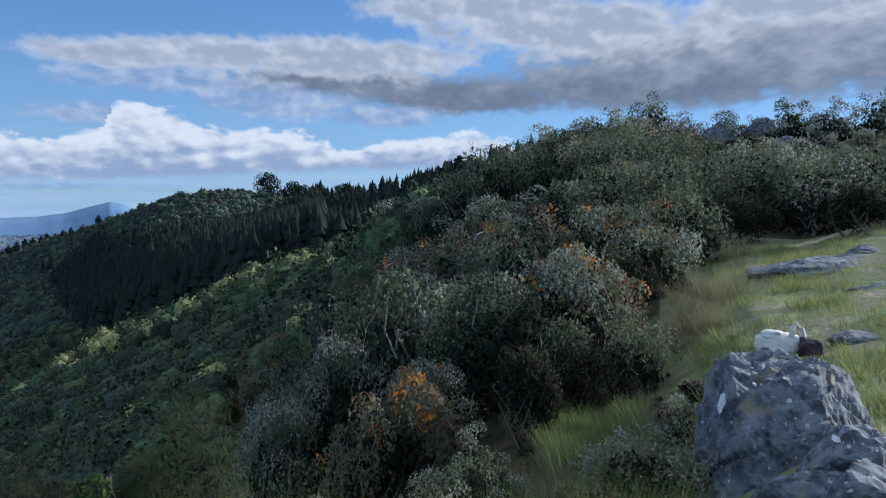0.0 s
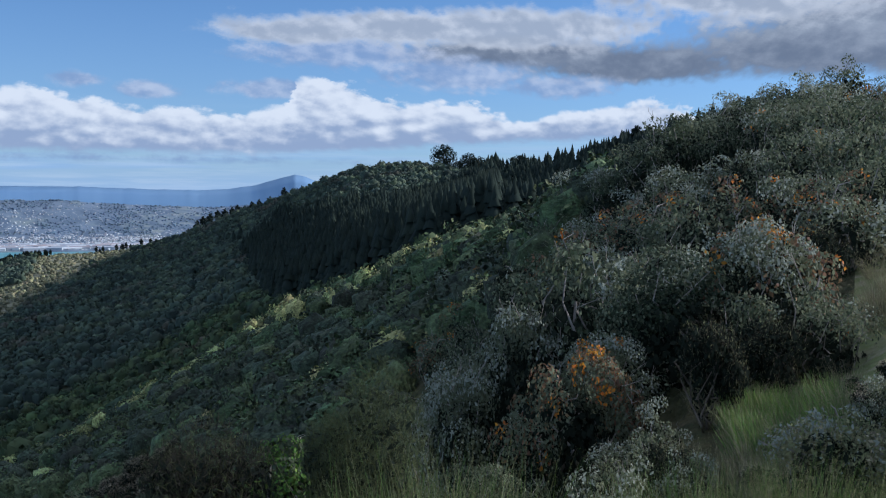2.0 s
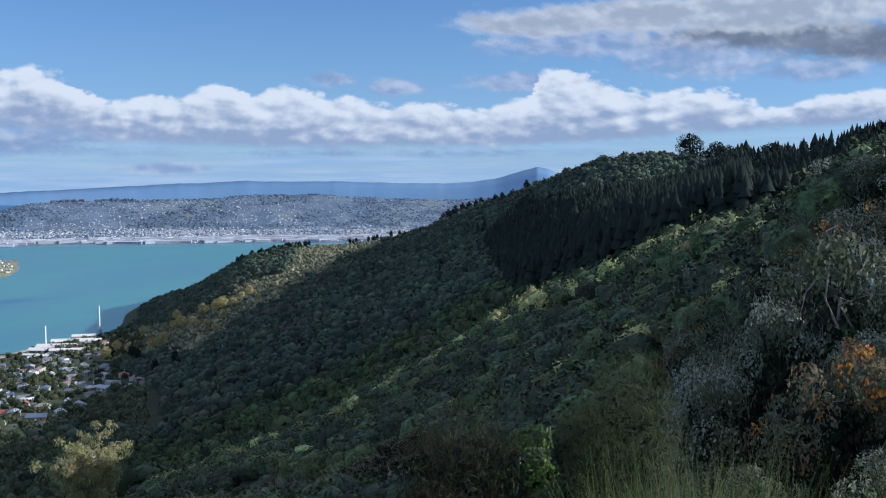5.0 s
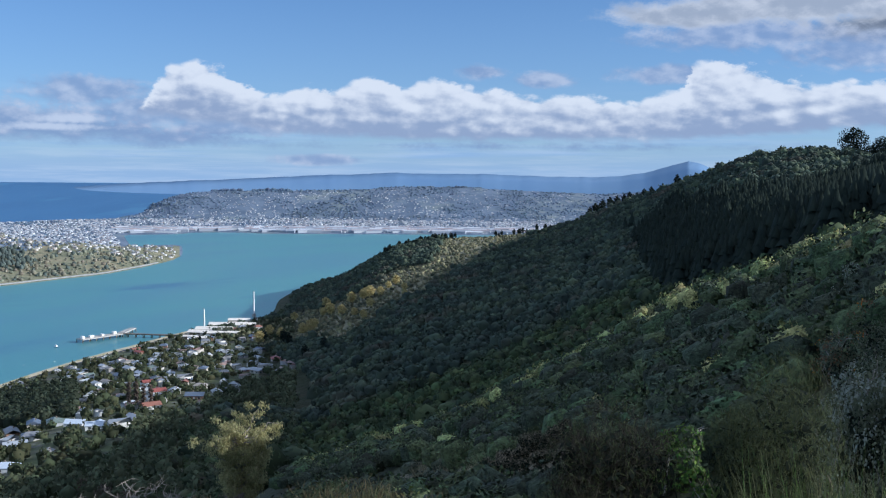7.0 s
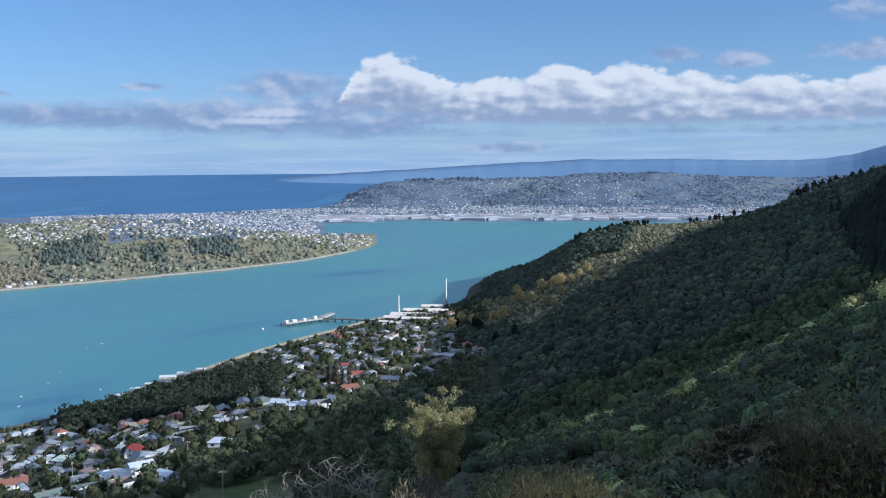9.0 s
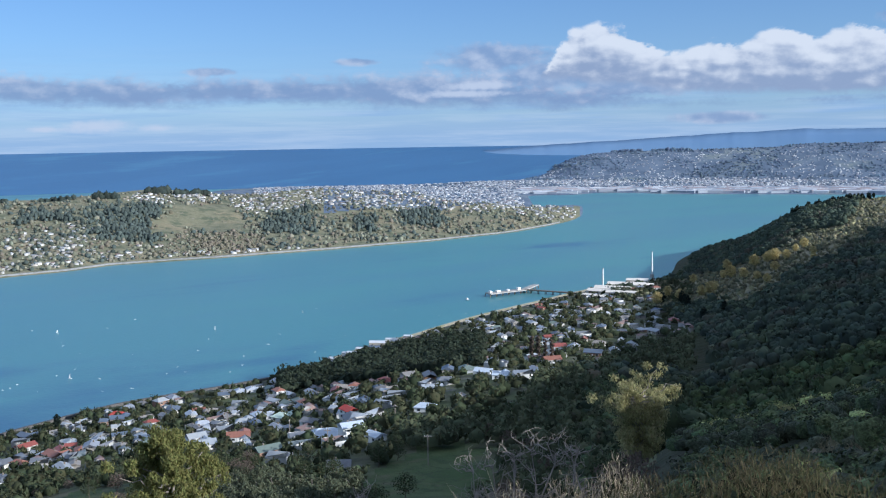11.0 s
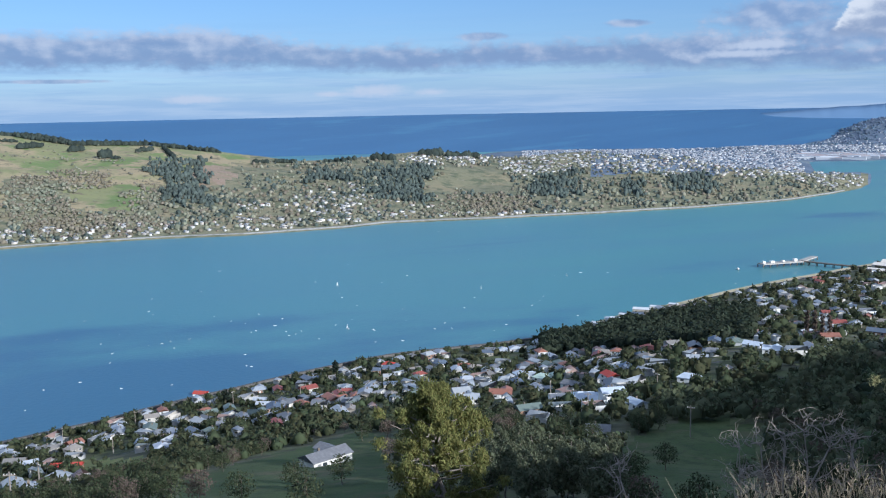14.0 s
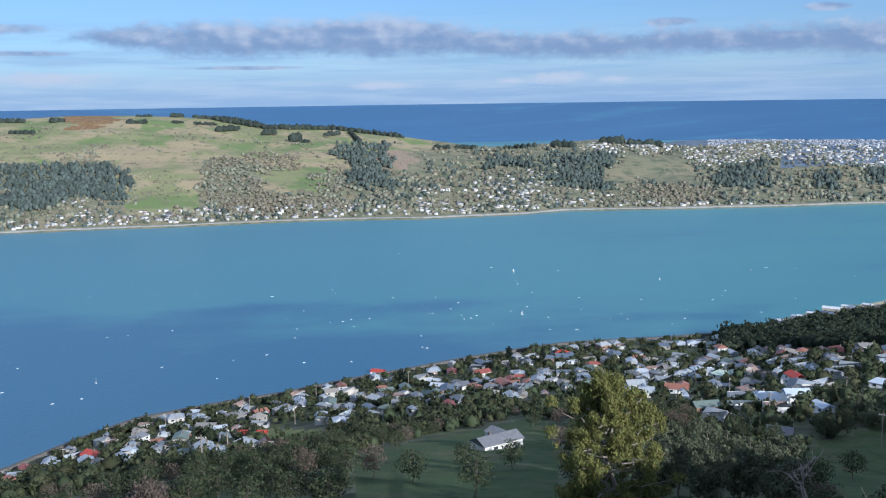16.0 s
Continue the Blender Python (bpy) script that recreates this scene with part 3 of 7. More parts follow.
def far_hills():
    """The hills on the far side of the city, blue from painted haze, with one cone-shaped mountain."""
    verts, faces = [], []
    azs = np.arange(8, 53, 0.1)
    for a in azs:
        el = curve(a, 8, 0.3, 15, 0.3, 16.2, 0.42, 17.2, 0.62, 18.0, 0.95, 18.6, 1.05, 19.2, 0.9, 20.1, 0.64, 21, 0.4, 22.3, 0.2, 24, 0.1, 25.5, 0.13, 28, 0.17, 30.3, 0.25, 33, 0.22, 35.2, 0.27, 37.5, 0.16, 39.7, 0.08, 42, -0.04, 44.8, -0.21, 48.2, -0.36, 50.5, -0.5, 52, -0.62, 53, -0.7)
        el += 0.03 * rolling(a * 40, 0, 45)
        s, c = math.sin(radians(a)), math.cos(radians(a))
        top = EYE_Z + 4850 * tan(el)
        for d, z in ((4620, 40), (4700, 40 + 0.5 * (top - 40)), (4780, 40 + 0.82 * (top - 40)), (4850, top), (4900, 20)):
            verts.append((-d * s, d * c, z))
    for i in range(len(azs) - 1):
        for k in range(4):
            faces.append((i * 5 + k, i * 5 + k + 1, i * 5 + k + 6, i * 5 + k + 5))
    tagged(new("backdrop", mesh_from("backdrop", verts, faces, HAZED_HILL, True)), "hazy blue hills and a cone-shaped mountain far off", "hills", "", "structure")


far_hills()

# ---- plants ----
BARK = material("bark", (0.10, 0.08, 0.06), 0.9, [((0.17, 0.15, 0.12), 0.3, 0.45, 0.65)], 0.02, 0.1)
PALE_WOOD = material("weathered_wood", (0.30, 0.265, 0.23), 0.9, [((0.20, 0.17, 0.15), 0.25, 0.45, 0.65)], 0.01, 0.1)


def leaf_material(name, base, value=0.5, hue=0.03, rough=0.75, spec=0.12, through_light=0.35):
    """Leaves: light glows through them as well as off them."""
    m = material(name, base, rough, [], 0, 1, 0, spec, value, hue, True)
    t = m.node_tree
    b = t.nodes["Principled BSDF"]
    glow = t.nodes.new("ShaderNodeBsdfTranslucent")
    mix = t.nodes.new("ShaderNodeMixShader")
    mix.inputs[0].default_value = through_light
    t.links.new(b.inputs["Base Color"].links[0].from_socket, glow.inputs["Color"])
    t.links.new(b.outputs[0], mix.inputs[1])
    t.links.new(glow.outputs[0], mix.inputs[2])
    t.links.new(mix.outputs[0], t.nodes["Material Output"].inputs["Surface"])
    return m


LEAF_GREY = leaf_material("grey_green_leaf", (0.145, 0.16, 0.10), 0.25, 0.02)
# near-black leaves that paint the shade in the gaps of a bush
LEAF_GAP_SHADE = leaf_material("gap_shade_leaf", (0.022, 0.028, 0.020), 0.4, 0.02, 0.9, 0.03)
LEAF_SILVER = leaf_material("silver_leaf", (0.29, 0.31, 0.255), 0.2, 0.02)
LEAF_DARK = leaf_material("dark_leaf", (0.062, 0.078, 0.046), 0.35)
LEAF_ORANGE = leaf_material("orange_leaf", (0.46, 0.18, 0.03), 0.35, 0.02)
LEAF_RUST = leaf_material("rusty_leaf", (0.17, 0.105, 0.06), 0.35, 0.02)
LEAF_LIME = leaf_material("lime_leaf", (0.085, 0.15, 0.035), 0.4)
LEAF_BROOM = leaf_material("broom_twig", (0.082, 0.094, 0.042), 0.25, 0.02, 0.9, 0.05)
LEAF_BROWN = leaf_material("brown_twig", (0.048, 0.042, 0.032), 0.25, 0.02, 0.9, 0.05)
LEAF_PINE = leaf_material("pine_needle", (0.185, 0.19, 0.065), 0.4, 0.03)
GRASS_GREEN = leaf_material("green_grass", (0.155, 0.245, 0.065), 0.4, 0.03)
TURF = leaf_material("turf", (0.28, 0.31, 0.115), 0.5, 0.05)
GRASS_DRY = leaf_material("dry_grass", (0.30, 0.265, 0.17), 0.5, 0.02)
GRASS_OLIVE = leaf_material("olive_grass", (0.225, 0.225, 0.115), 0.4, 0.03)
CANOPY = material("bush_canopy", (0.052, 0.074, 0.038), 0.85, [((0.088, 0.118, 0.05), 30, 0.45, 0.62), ((0.030, 0.043, 0.027), 12, 0.46, 0.62), ((0.10, 0.082, 0.058), 45, 0.55, 0.65), ((0.12, 0.155, 0.062), 14, 0.60, 0.70)], 0, 1, 0, 0.12, 0.4, 0.03, True)
# bluer than the near bush: haze on the far flank put into the colour
FAR_CANOPY = material("far_bush_canopy", (0.052, 0.073, 0.054), 0.85, [((0.085, 0.108, 0.064), 40, 0.45, 0.62), ((0.034, 0.048, 0.04), 18, 0.46, 0.62), ((0.085, 0.078, 0.06), 60, 0.55, 0.66)], 0, 1, 0, 0.12, 0.35, 0.02, True)
# dry golden scrub, lightened in its colour to stand for sunlight
SUN_TINT_SCRUB = material("sunny_scrub", (0.175, 0.17, 0.10), 0.85, [((0.24, 0.22, 0.13), 25, 0.45, 0.62), ((0.08, 0.09, 0.06), 14, 0.46, 0.6)], 0, 1, 0, 0.12, 0.4, 0.03, True)
CONIFER = material("dark_conifer", (0.018, 0.026, 0.022), 0.95, [((0.022, 0.030, 0.023), 9, 0.45, 0.65)], 0, 0.9, 0, 0.04, 0.18, 0.02, True)
# haze over the far shore is put into these greyer, lighter colours
PENINSULA_TREE = material("far_tree", (0.19, 0.195, 0.145), 0.9, [((0.22, 0.20, 0.15), 60, 0.45, 0.65), ((0.125, 0.14, 0.10), 5, 0.45, 0.65)], 1.0, 2.5, 0, 0.2, 0.38, 0.03, True)
FAR_CONIFER = material("far_conifer", (0.075, 0.095, 0.085), 0.9, [((0.06, 0.078, 0.068), 8, 0.45, 0.65)], 1.0, 2.5, 0, 0.2, 0.35, 0.02, True)
BARE_TREE = leaf_material("bare_twigs", (0.14, 0.11, 0.09), 0.3)


def unit(v):
    return v / np.maximum(np.linalg.norm(v, axis=-1, keepdims=True), 1e-9)


def fast_mesh(name, verts, faces, mats, index=None, smooth_faces=False):
    """A mesh from number arrays: faces all with the same number of corners."""
    me = bpy.data.meshes.new(name)
    n, k = faces.shape
    me.vertices.add(len(verts))
    me.vertices.foreach_set("co", np.asarray(verts, np.float32).ravel())
    me.loops.add(n * k)
    me.loops.foreach_set("vertex_index", faces.astype(np.int32).ravel())
    me.polygons.add(n)
    me.polygons.foreach_set("loop_start", np.arange(0, n * k, k, dtype=np.int32))
    me.polygons.foreach_set("loop_total", np.full(n, k, np.int32))
    for m in (mats if isinstance(mats, (list, tuple)) else [mats]):
        me.materials.append(m)
    if index is not None:
        me.polygons.foreach_set("material_index", index.astype(np.int32))
    if smooth_faces:
        me.polygons.foreach_set("use_smooth", np.ones(n, bool))
    me.update(calc_edges=True)
    return me


def leaves(rng, lobes, n, length, width, droop=0.0, inner=0.72):
    """Leaf blades over lobes (x, y, z, rx, ry, rz): corners and the middle of each blade."""
    lobes = np.array(lobes, float)
    size = lobes[:, 3] * lobes[:, 4] + lobes[:, 3] * lobes[:, 5]
    pick = rng.choice(len(lobes), n, p=size / size.sum())
    d = unit(rng.normal(size=(n, 3)) + (0, 0, 0.35))
    p = lobes[pick, :3] + d * lobes[pick, 3:] * rng.uniform(inner, 1.06, (n, 1))
    normal = unit(d + 0.28 * rng.normal(size=(n, 3)))
    u = unit(np.cross(normal, rng.normal(size=(n, 3))) + (0, 0, 0.5 - droop))
    v = unit(np.cross(normal, u))
    s = rng.uniform(0.6, 1.3, (n, 1))
    u, v = u * s * length / 2, v * s * width / 2
    return np.stack([p - u, p + v, p + u, p - v], 1).reshape(-1, 3), np.arange(4 * n).reshape(n, 4), p


def blades(rng, base, tip, width):
    """Tapered bent strips from base to tip: three quads' worth of corners as quads."""
    n = len(base)
    side = unit(np.cross(tip - base, rng.normal(size=(n, 3)))) * width / 2
    bend = unit(rng.normal(size=(n, 3)) * (1, 1, 0.2)) * np.linalg.norm(tip - base, axis=1, keepdims=True) * 0.10
    m = (base + tip) / 2 + bend * 0.8
    ring = np.stack([base - side, base + side, m + side * 0.8, m - side * 0.8, tip + side * 0.12, tip - side * 0.12], 1)
    k = np.arange(n)[:, None] * 6
    faces = np.concatenate([k + (0, 1, 2, 3), k + (3, 2, 4, 5)], 1).reshape(-1, 4)
    return ring.reshape(-1, 3), faces


def limbs(paths):
    """Tapered five-sided limbs: (points, first radius, last radius)."""
    verts, faces = [], []
    for pts, r0, r1 in paths:
        pts = [Vector(p) for p in pts]
        start = len(verts)
        for i, p in enumerate(pts):
            t = (pts[min(i + 1, len(pts) - 1)] - pts[max(i - 1, 0)]).normalized()
            a = t.orthogonal().normalized()
            b = t.cross(a)
            r = r0 + (r1 - r0) * i / (len(pts) - 1)
            for k in range(5):
                w = 2 * math.pi * k / 5
                verts.append(p + (a * math.cos(w) + b * math.sin(w)) * r)
        for i in range(len(pts) - 1):
            for k in range(5):
                faces.append((start + i * 5 + k, start + i * 5 + (k + 1) % 5, start + i * 5 + 5 + (k + 1) % 5, start + i * 5 + 5 + k))
    return [tuple(v) for v in verts], faces


def wander(rng, a, b, n=4, amount=0.12):
    a, b = np.array(a, float), np.array(b, float)
    size = np.linalg.norm(b - a) * amount
    return [tuple(a + (b - a) * i / n + (rng.normal(size=3) * size if 0 < i < n else 0)) for i in range(n + 1)]


def shrub(seed, label, height, spread, count, leaf, mats, patches=0, group="shrubs on the slope", inner=0.7):
    """A shrub: stems and a foliage of single leaves in uneven lobes. mats: main leaf, second leaf, and the leaf of the coloured patches."""
    rng = np.random.default_rng(seed)
    ob = thing("shrub", label, "shrub", group)
    lobes = []
    for i in range(15):
        r = spread * rng.uniform(0.17, 0.34)
        a = rng.uniform(0, 6.28)
        q = spread * math.sqrt(rng.uniform(0, 1)) * 0.68
        top = height * (1 - 0.45 * (q / spread) ** 2) * rng.uniform(0.55, 1.0)
        lobes.append((q * math.cos(a), q * math.sin(a), max(top - r * 0.8, r * 0.4), r, r, r * 0.85))
    # a core of near-black leaves stands in for the shade between the lobes
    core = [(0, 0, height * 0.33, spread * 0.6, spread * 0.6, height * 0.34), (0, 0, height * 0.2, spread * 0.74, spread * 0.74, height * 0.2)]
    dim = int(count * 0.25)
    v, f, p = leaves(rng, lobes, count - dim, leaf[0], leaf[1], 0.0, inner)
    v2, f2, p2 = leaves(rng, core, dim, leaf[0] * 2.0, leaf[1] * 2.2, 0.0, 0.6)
    v, f, p = np.concatenate([v, v2]), np.concatenate([f, f2 + len(v)]), np.concatenate([p, p2])
    centre = np.array((0, 0, height * 0.3))
    far_out = np.linalg.norm((p - centre) / (spread, spread, height * 0.7), axis=1)
    chance = np.where(far_out > np.quantile(far_out[:count - dim], 0.68), 0.62, 0.10)
    index = (rng.uniform(size=count) < chance).astype(int)
    for _ in range(patches):
        c = p[rng.integers(count - dim)]
        near = np.linalg.norm(p - c, axis=1) < spread * rng.uniform(0.06, 0.16)
        index[near & (rng.uniform(size=count) < 0.75)] = 2
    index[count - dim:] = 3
    part("foliage", fast_mesh("foliage", v, f, [*mats, LEAF_GAP_SHADE], index), ob)["kind"] = "stuff"
    paths = [(wander(rng, (rng.uniform(-0.1, 0.1), rng.uniform(-0.1, 0.1), -0.2), l[:3], 4), 0.03, 0.008) for l in lobes[:7]]
    # thin shoots that stand clear of the leaves
    for _ in range(14):
        l = lobes[rng.integers(15)]
        d = unit(rng.normal(size=3) + (0, 0, 1.2))
        a = np.array(l[:3]) + d * l[3] * 0.6
        paths.append((wander(rng, a, a + d * l[3] * rng.uniform(0.6, 1.0), 3), 0.007, 0.003))
    lv, lf = limbs(paths)
    part("branchwork", mesh_from("branchwork", lv, lf, PALE_WOOD), ob)["kind"] = "stuff"
    return ob


def broom(seed, label, height, spread, count, mat, tips=None, group="broom bushes", width=0.006):
    """A broom bush: domes of short fine twigs that all reach up and out."""
    rng = np.random.default_rng(seed)
    ob = thing("broom_bush", label, "bush", group)
    lobes = [(0, 0, height * 0.5, spread * 0.62, spread * 0.62, height * 0.47)]
    for _ in range(9):
        a, q, r = rng.uniform(0, 6.28), rng.uniform(0.25, 0.62) * spread, rng.uniform(0.24, 0.42) * spread
        lobes.append((q * math.cos(a), q * math.sin(a), height * rng.uniform(0.3, 0.78), r, r, r * 1.15))
    lobes = np.array(lobes)
    v, f, p = leaves(rng, lobes, count, 0.05 + 0.012 * height, width, -0.5, 0.55)
    index = (rng.uniform(size=count) < 0.3).astype(int)
    # near-black leaves inside paint the shade within the bush
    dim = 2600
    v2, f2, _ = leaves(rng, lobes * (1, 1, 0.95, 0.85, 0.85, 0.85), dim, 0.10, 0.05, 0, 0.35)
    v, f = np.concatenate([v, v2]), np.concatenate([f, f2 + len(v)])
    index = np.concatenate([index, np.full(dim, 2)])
    part("brush", fast_mesh("brush", v, f, [mat, tips or mat, LEAF_GAP_SHADE], index), ob)["kind"] = "stuff"
    paths = []
    for _ in range(8):
        w = rng.uniform(0, 6.28)
        r = spread * rng.uniform(0.2, 0.6)
        paths.append((wander(rng, (0, 0, -0.2), (r * math.cos(w), r * math.sin(w), height * 0.6), 4), 0.03, 0.008))
    lv, lf = limbs(paths)
    part("branchwork", mesh_from("branchwork", lv, lf, BARK), ob)["kind"] = "stuff"
    return ob


def tussock(seed, label, height, spread, count, mats, lean=0.5, width=0.006, name="grass_tuft", group="grass tufts"):
    """A tuft of grass: bent blades from one root."""
    rng = np.random.default_rng(seed)
    a = rng.uniform(0, 6.28, count)
    q = np.sqrt(rng.uniform(0, 1, count))
    root = np.stack([np.cos(a) * q * spread * 0.5, np.sin(a) * q * spread * 0.5, np.full(count, -0.05)], 1)
    tall = height * rng.uniform(0.45, 1.05, count)
    out = lean * tall * rng.uniform(0.3, 1.0, count)
    tip = root + np.stack([np.cos(a + rng.normal(size=count) * 0.6) * out, np.sin(a + rng.normal(size=count) * 0.6) * out, tall], 1)
    v, f = blades(rng, root, tip, width)
    index = np.repeat(rng.integers(0, len(mats), count), 2)
    return tagged(new(name, fast_mesh(name, v, f, list(mats), index)), label, "grass", group)


def crown_shapes(rng, kinds, level):
    """Lumpy crowns of about one metre radius."""
    out = []
    for _ in range(kinds):
        bm = bmesh.new()
        bmesh.ops.create_icosphere(bm, subdivisions=level, radius=1)
        off = Vector(rng.uniform(0, 50, 3))
        for v in bm.verts:
            w = 1 + 0.34 * noise.fractal(v.co * 1.5 + off, 1.0, 2.0, 3)
            v.co = Vector((v.co.x * w, v.co.y * w, v.co.z * w * 0.85))
        gone = [f for f in bm.faces if f.calc_center_median().z < -0.35]
        bmesh.ops.delete(bm, geom=gone, context="FACES")
        bm.verts.index_update()
        out.append((np.array([v.co[:] for v in bm.verts]), np.array([[v.index for v in f.verts] for f in bm.faces])))
        bm.free()
    return out


def conifer_shape(rng, tiers=5, sides=7):
    """A small conifer one metre high, as ragged stacked skirts."""
    verts, faces = [], []
    for t in range(tiers):
        z0, z1 = 0.06 + 0.8 * t / tiers, 0.06 + 0.8 * t / tiers + 0.34
        r = 0.24 * (1 - t / tiers) ** 0.8 + 0.03
        s = len(verts)
        for k in range(sides):
            w = 2 * math.pi * (k + 0.5 * (t % 2)) / sides
            q = r * rng.uniform(0.6, 1.25)
            verts.append((q * math.cos(w), q * math.sin(w), z0 + rng.uniform(-0.04, 0.04)))
        verts.append((0, 0, min(z1, 1.0)))
        for k in range(sides):
            faces.append((s + k, s + (k + 1) % sides, s + sides))
    return np.array(verts), np.array(faces)


def scatter_stuff(name, label, category, shapes, spots, mat, smooth_faces=True):
    """One joined mesh of many copies of shapes; spots: (x, y, z, width, height, shape number)."""
    vs, fs, base = [], [], 0
    rng = np.random.default_rng(len(spots))
    for x, y, z, w, h, k in spots:
        v, f = shapes[k % len(shapes)]
        t = rng.uniform(0, 6.28)
        c, s = math.cos(t) * w, math.sin(t) * w
        q = np.stack([v[:, 0] * c - v[:, 1] * s + x, v[:, 0] * s + v[:, 1] * c + y, v[:, 2] * h + z], 1)
        vs.append(q)
        fs.append(f + base)
        base += len(v)
    me = fast_mesh(name, np.concatenate(vs), np.concatenate(fs), mat, None, smooth_faces)
    return tagged(new(name, me), label, category, "", "stuff")


RNG = np.random.default_rng(7)
CROWNS_FAR = crown_shapes(RNG, 8, 1)
FIRS = [conifer_shape(RNG) for _ in range(6)]


def leafy_shapes(kinds, count, leaf):
    """Crowns of single leaf sprays, about one metre in radius."""
    out = []
    for k in range(kinds):
        rng = np.random.default_rng(40 + k)
        lobes = [(0, 0, 0.1, 0.6, 0.6, 0.5)]
        for _ in range(8):
            a, q, r = rng.uniform(0, 6.28), rng.uniform(0.2, 0.62), rng.uniform(0.26, 0.42)
            lobes.append((q * math.cos(a), q * math.sin(a), rng.uniform(-0.15, 0.5), r, r, r * 0.85))
        v, f, _ = leaves(rng, lobes, count, leaf, leaf * 0.6)
        out.append((v, f))
    return out


def with_core(shapes, cores, size=0.72):
    """Leaf crowns round a solid dark middle, as quads."""
    out = []
    for i, (v, f) in enumerate(shapes):
        cv, cf = cores[i % len(cores)]
        cf = np.concatenate([cf, cf[:, 2:3]], 1) if cf.shape[1] == 3 else cf
        out.append((np.concatenate([v, cv * size]), np.concatenate([f, cf + len(v)])))
    return out


def wooded_hill():
    """The native bush that covers the slope below the ridge."""
    rng = np.random.default_rng(3)
    near, far, firs, sunny = [], [], [], []
    for a in np.arange(-12, 47, 0.35):
        d = 190.0 if a > 14 else max(1.7 * spur(a)[0], 70.0)
        dr = ridge(min(a, 45))[0]
        while d < min(dr + (60 if a < 32 else 300), shore(a) - 14 if a > 41 else 3000):
            step = 5.0 if d < 480 else 6.4
            width = d * radians(0.35)
            for _ in range(int(width / step * 1.25 + rng.uniform())):
                aa, dd = a + rng.uniform(0, 0.35), d + rng.uniform(-0.5, 0.5) * step
                x, y, z = at(aa, dd)
                el = math.degrees(math.atan2(z - EYE_Z, dd))
                if z < 3 or (aa > 40 and el < curve(aa, 40, -11.6, 43, -9.6, 47, -8.6)) and dd > 520:
                    continue
                if 24 < aa < 38.5 and dd < 330 and dry_edge(aa) > el > -18.5:
                    continue
                ragged = 0.9 * rolling(x, y, 45, 4.0)
                if dd > 240 and aa + ragged < 21.3 and curve(aa, 3, 4, 6, 2.0, 8, 0.6, 10.8, -0.9, 15.5, -1.2, 19, -1.6, 21.3, -3.0) > el + 0.5 * ragged > curve(aa, 6, -4.0, 12.4, -4.5, 14.5, -5.0, 17, -6.0, 19.9, -6.4, 21.3, -4.2):
                    for _ in range(2):
                        if aa < 7 and rng.uniform() < 0.45:
                            continue
                        h = rng.uniform(9, 18) if aa > 7 else rng.uniform(4, 13)
                        px, py, pz = at(aa + rng.uniform(-0.2, 0.2), dd + rng.uniform(-3, 3))
                        firs.append((px, py, pz - 0.5, h * 0.9, h, int(rng.integers(6))))
                    continue
                if dd > 700 and sun_tint_spur(aa, el + 0.5 * ragged):
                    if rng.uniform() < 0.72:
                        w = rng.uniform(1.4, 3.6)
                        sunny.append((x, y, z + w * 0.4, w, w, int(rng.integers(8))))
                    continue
                w = rng.uniform(1.5, 3.6) + 2.4 * rng.uniform() ** 3 if d < 480 else rng.uniform(1.9, 4.6) + 2.5 * rng.uniform() ** 3
                (near if d < 480 else far).append((x, y, z + w * 0.75, w, w * rng.uniform(0.8, 1.25), int(rng.integers(8))))
            d += step
    fine = with_core(leafy_shapes(8, 70, 0.30), CROWNS_FAR, 0.74)
    coarse = with_core(leafy_shapes(8, 26, 0.46), CROWNS_FAR, 0.76)
    scatter_stuff("bush_canopy", "dense dark green native bush on the shaded slope", "forest", fine, near, CANOPY, False)
    scatter_stuff("far_bush_canopy", "dense dark bush covering the far flank of the hill", "forest", coarse, far, FAR_CANOPY, False)
    scatter_stuff("sunny_scrub", "golden olive scrub on the spur, lightened as if sunlit", "scrub", coarse, sunny, SUN_TINT_SCRUB, False)
    scatter_stuff("conifer_plantation", "block of dark conifers in the hollow of the hill", "forest", FIRS, firs, CONIFER)


wooded_hill()


def crown_material(name, base):
    """Close-leaved crowns: each its own tint, with finer leaf mottling and relief."""
    light = tuple(min(1, c * 1.7) for c in base)
    dim = tuple(c * 0.5 for c in base)
    return material(name, base, 0.8, [(light, 0.5, 0.5, 0.66), (dim, 0.32, 0.45, 0.6)], 0.22, 0.22, 0, 0.25, 0.45, 0.04, True)


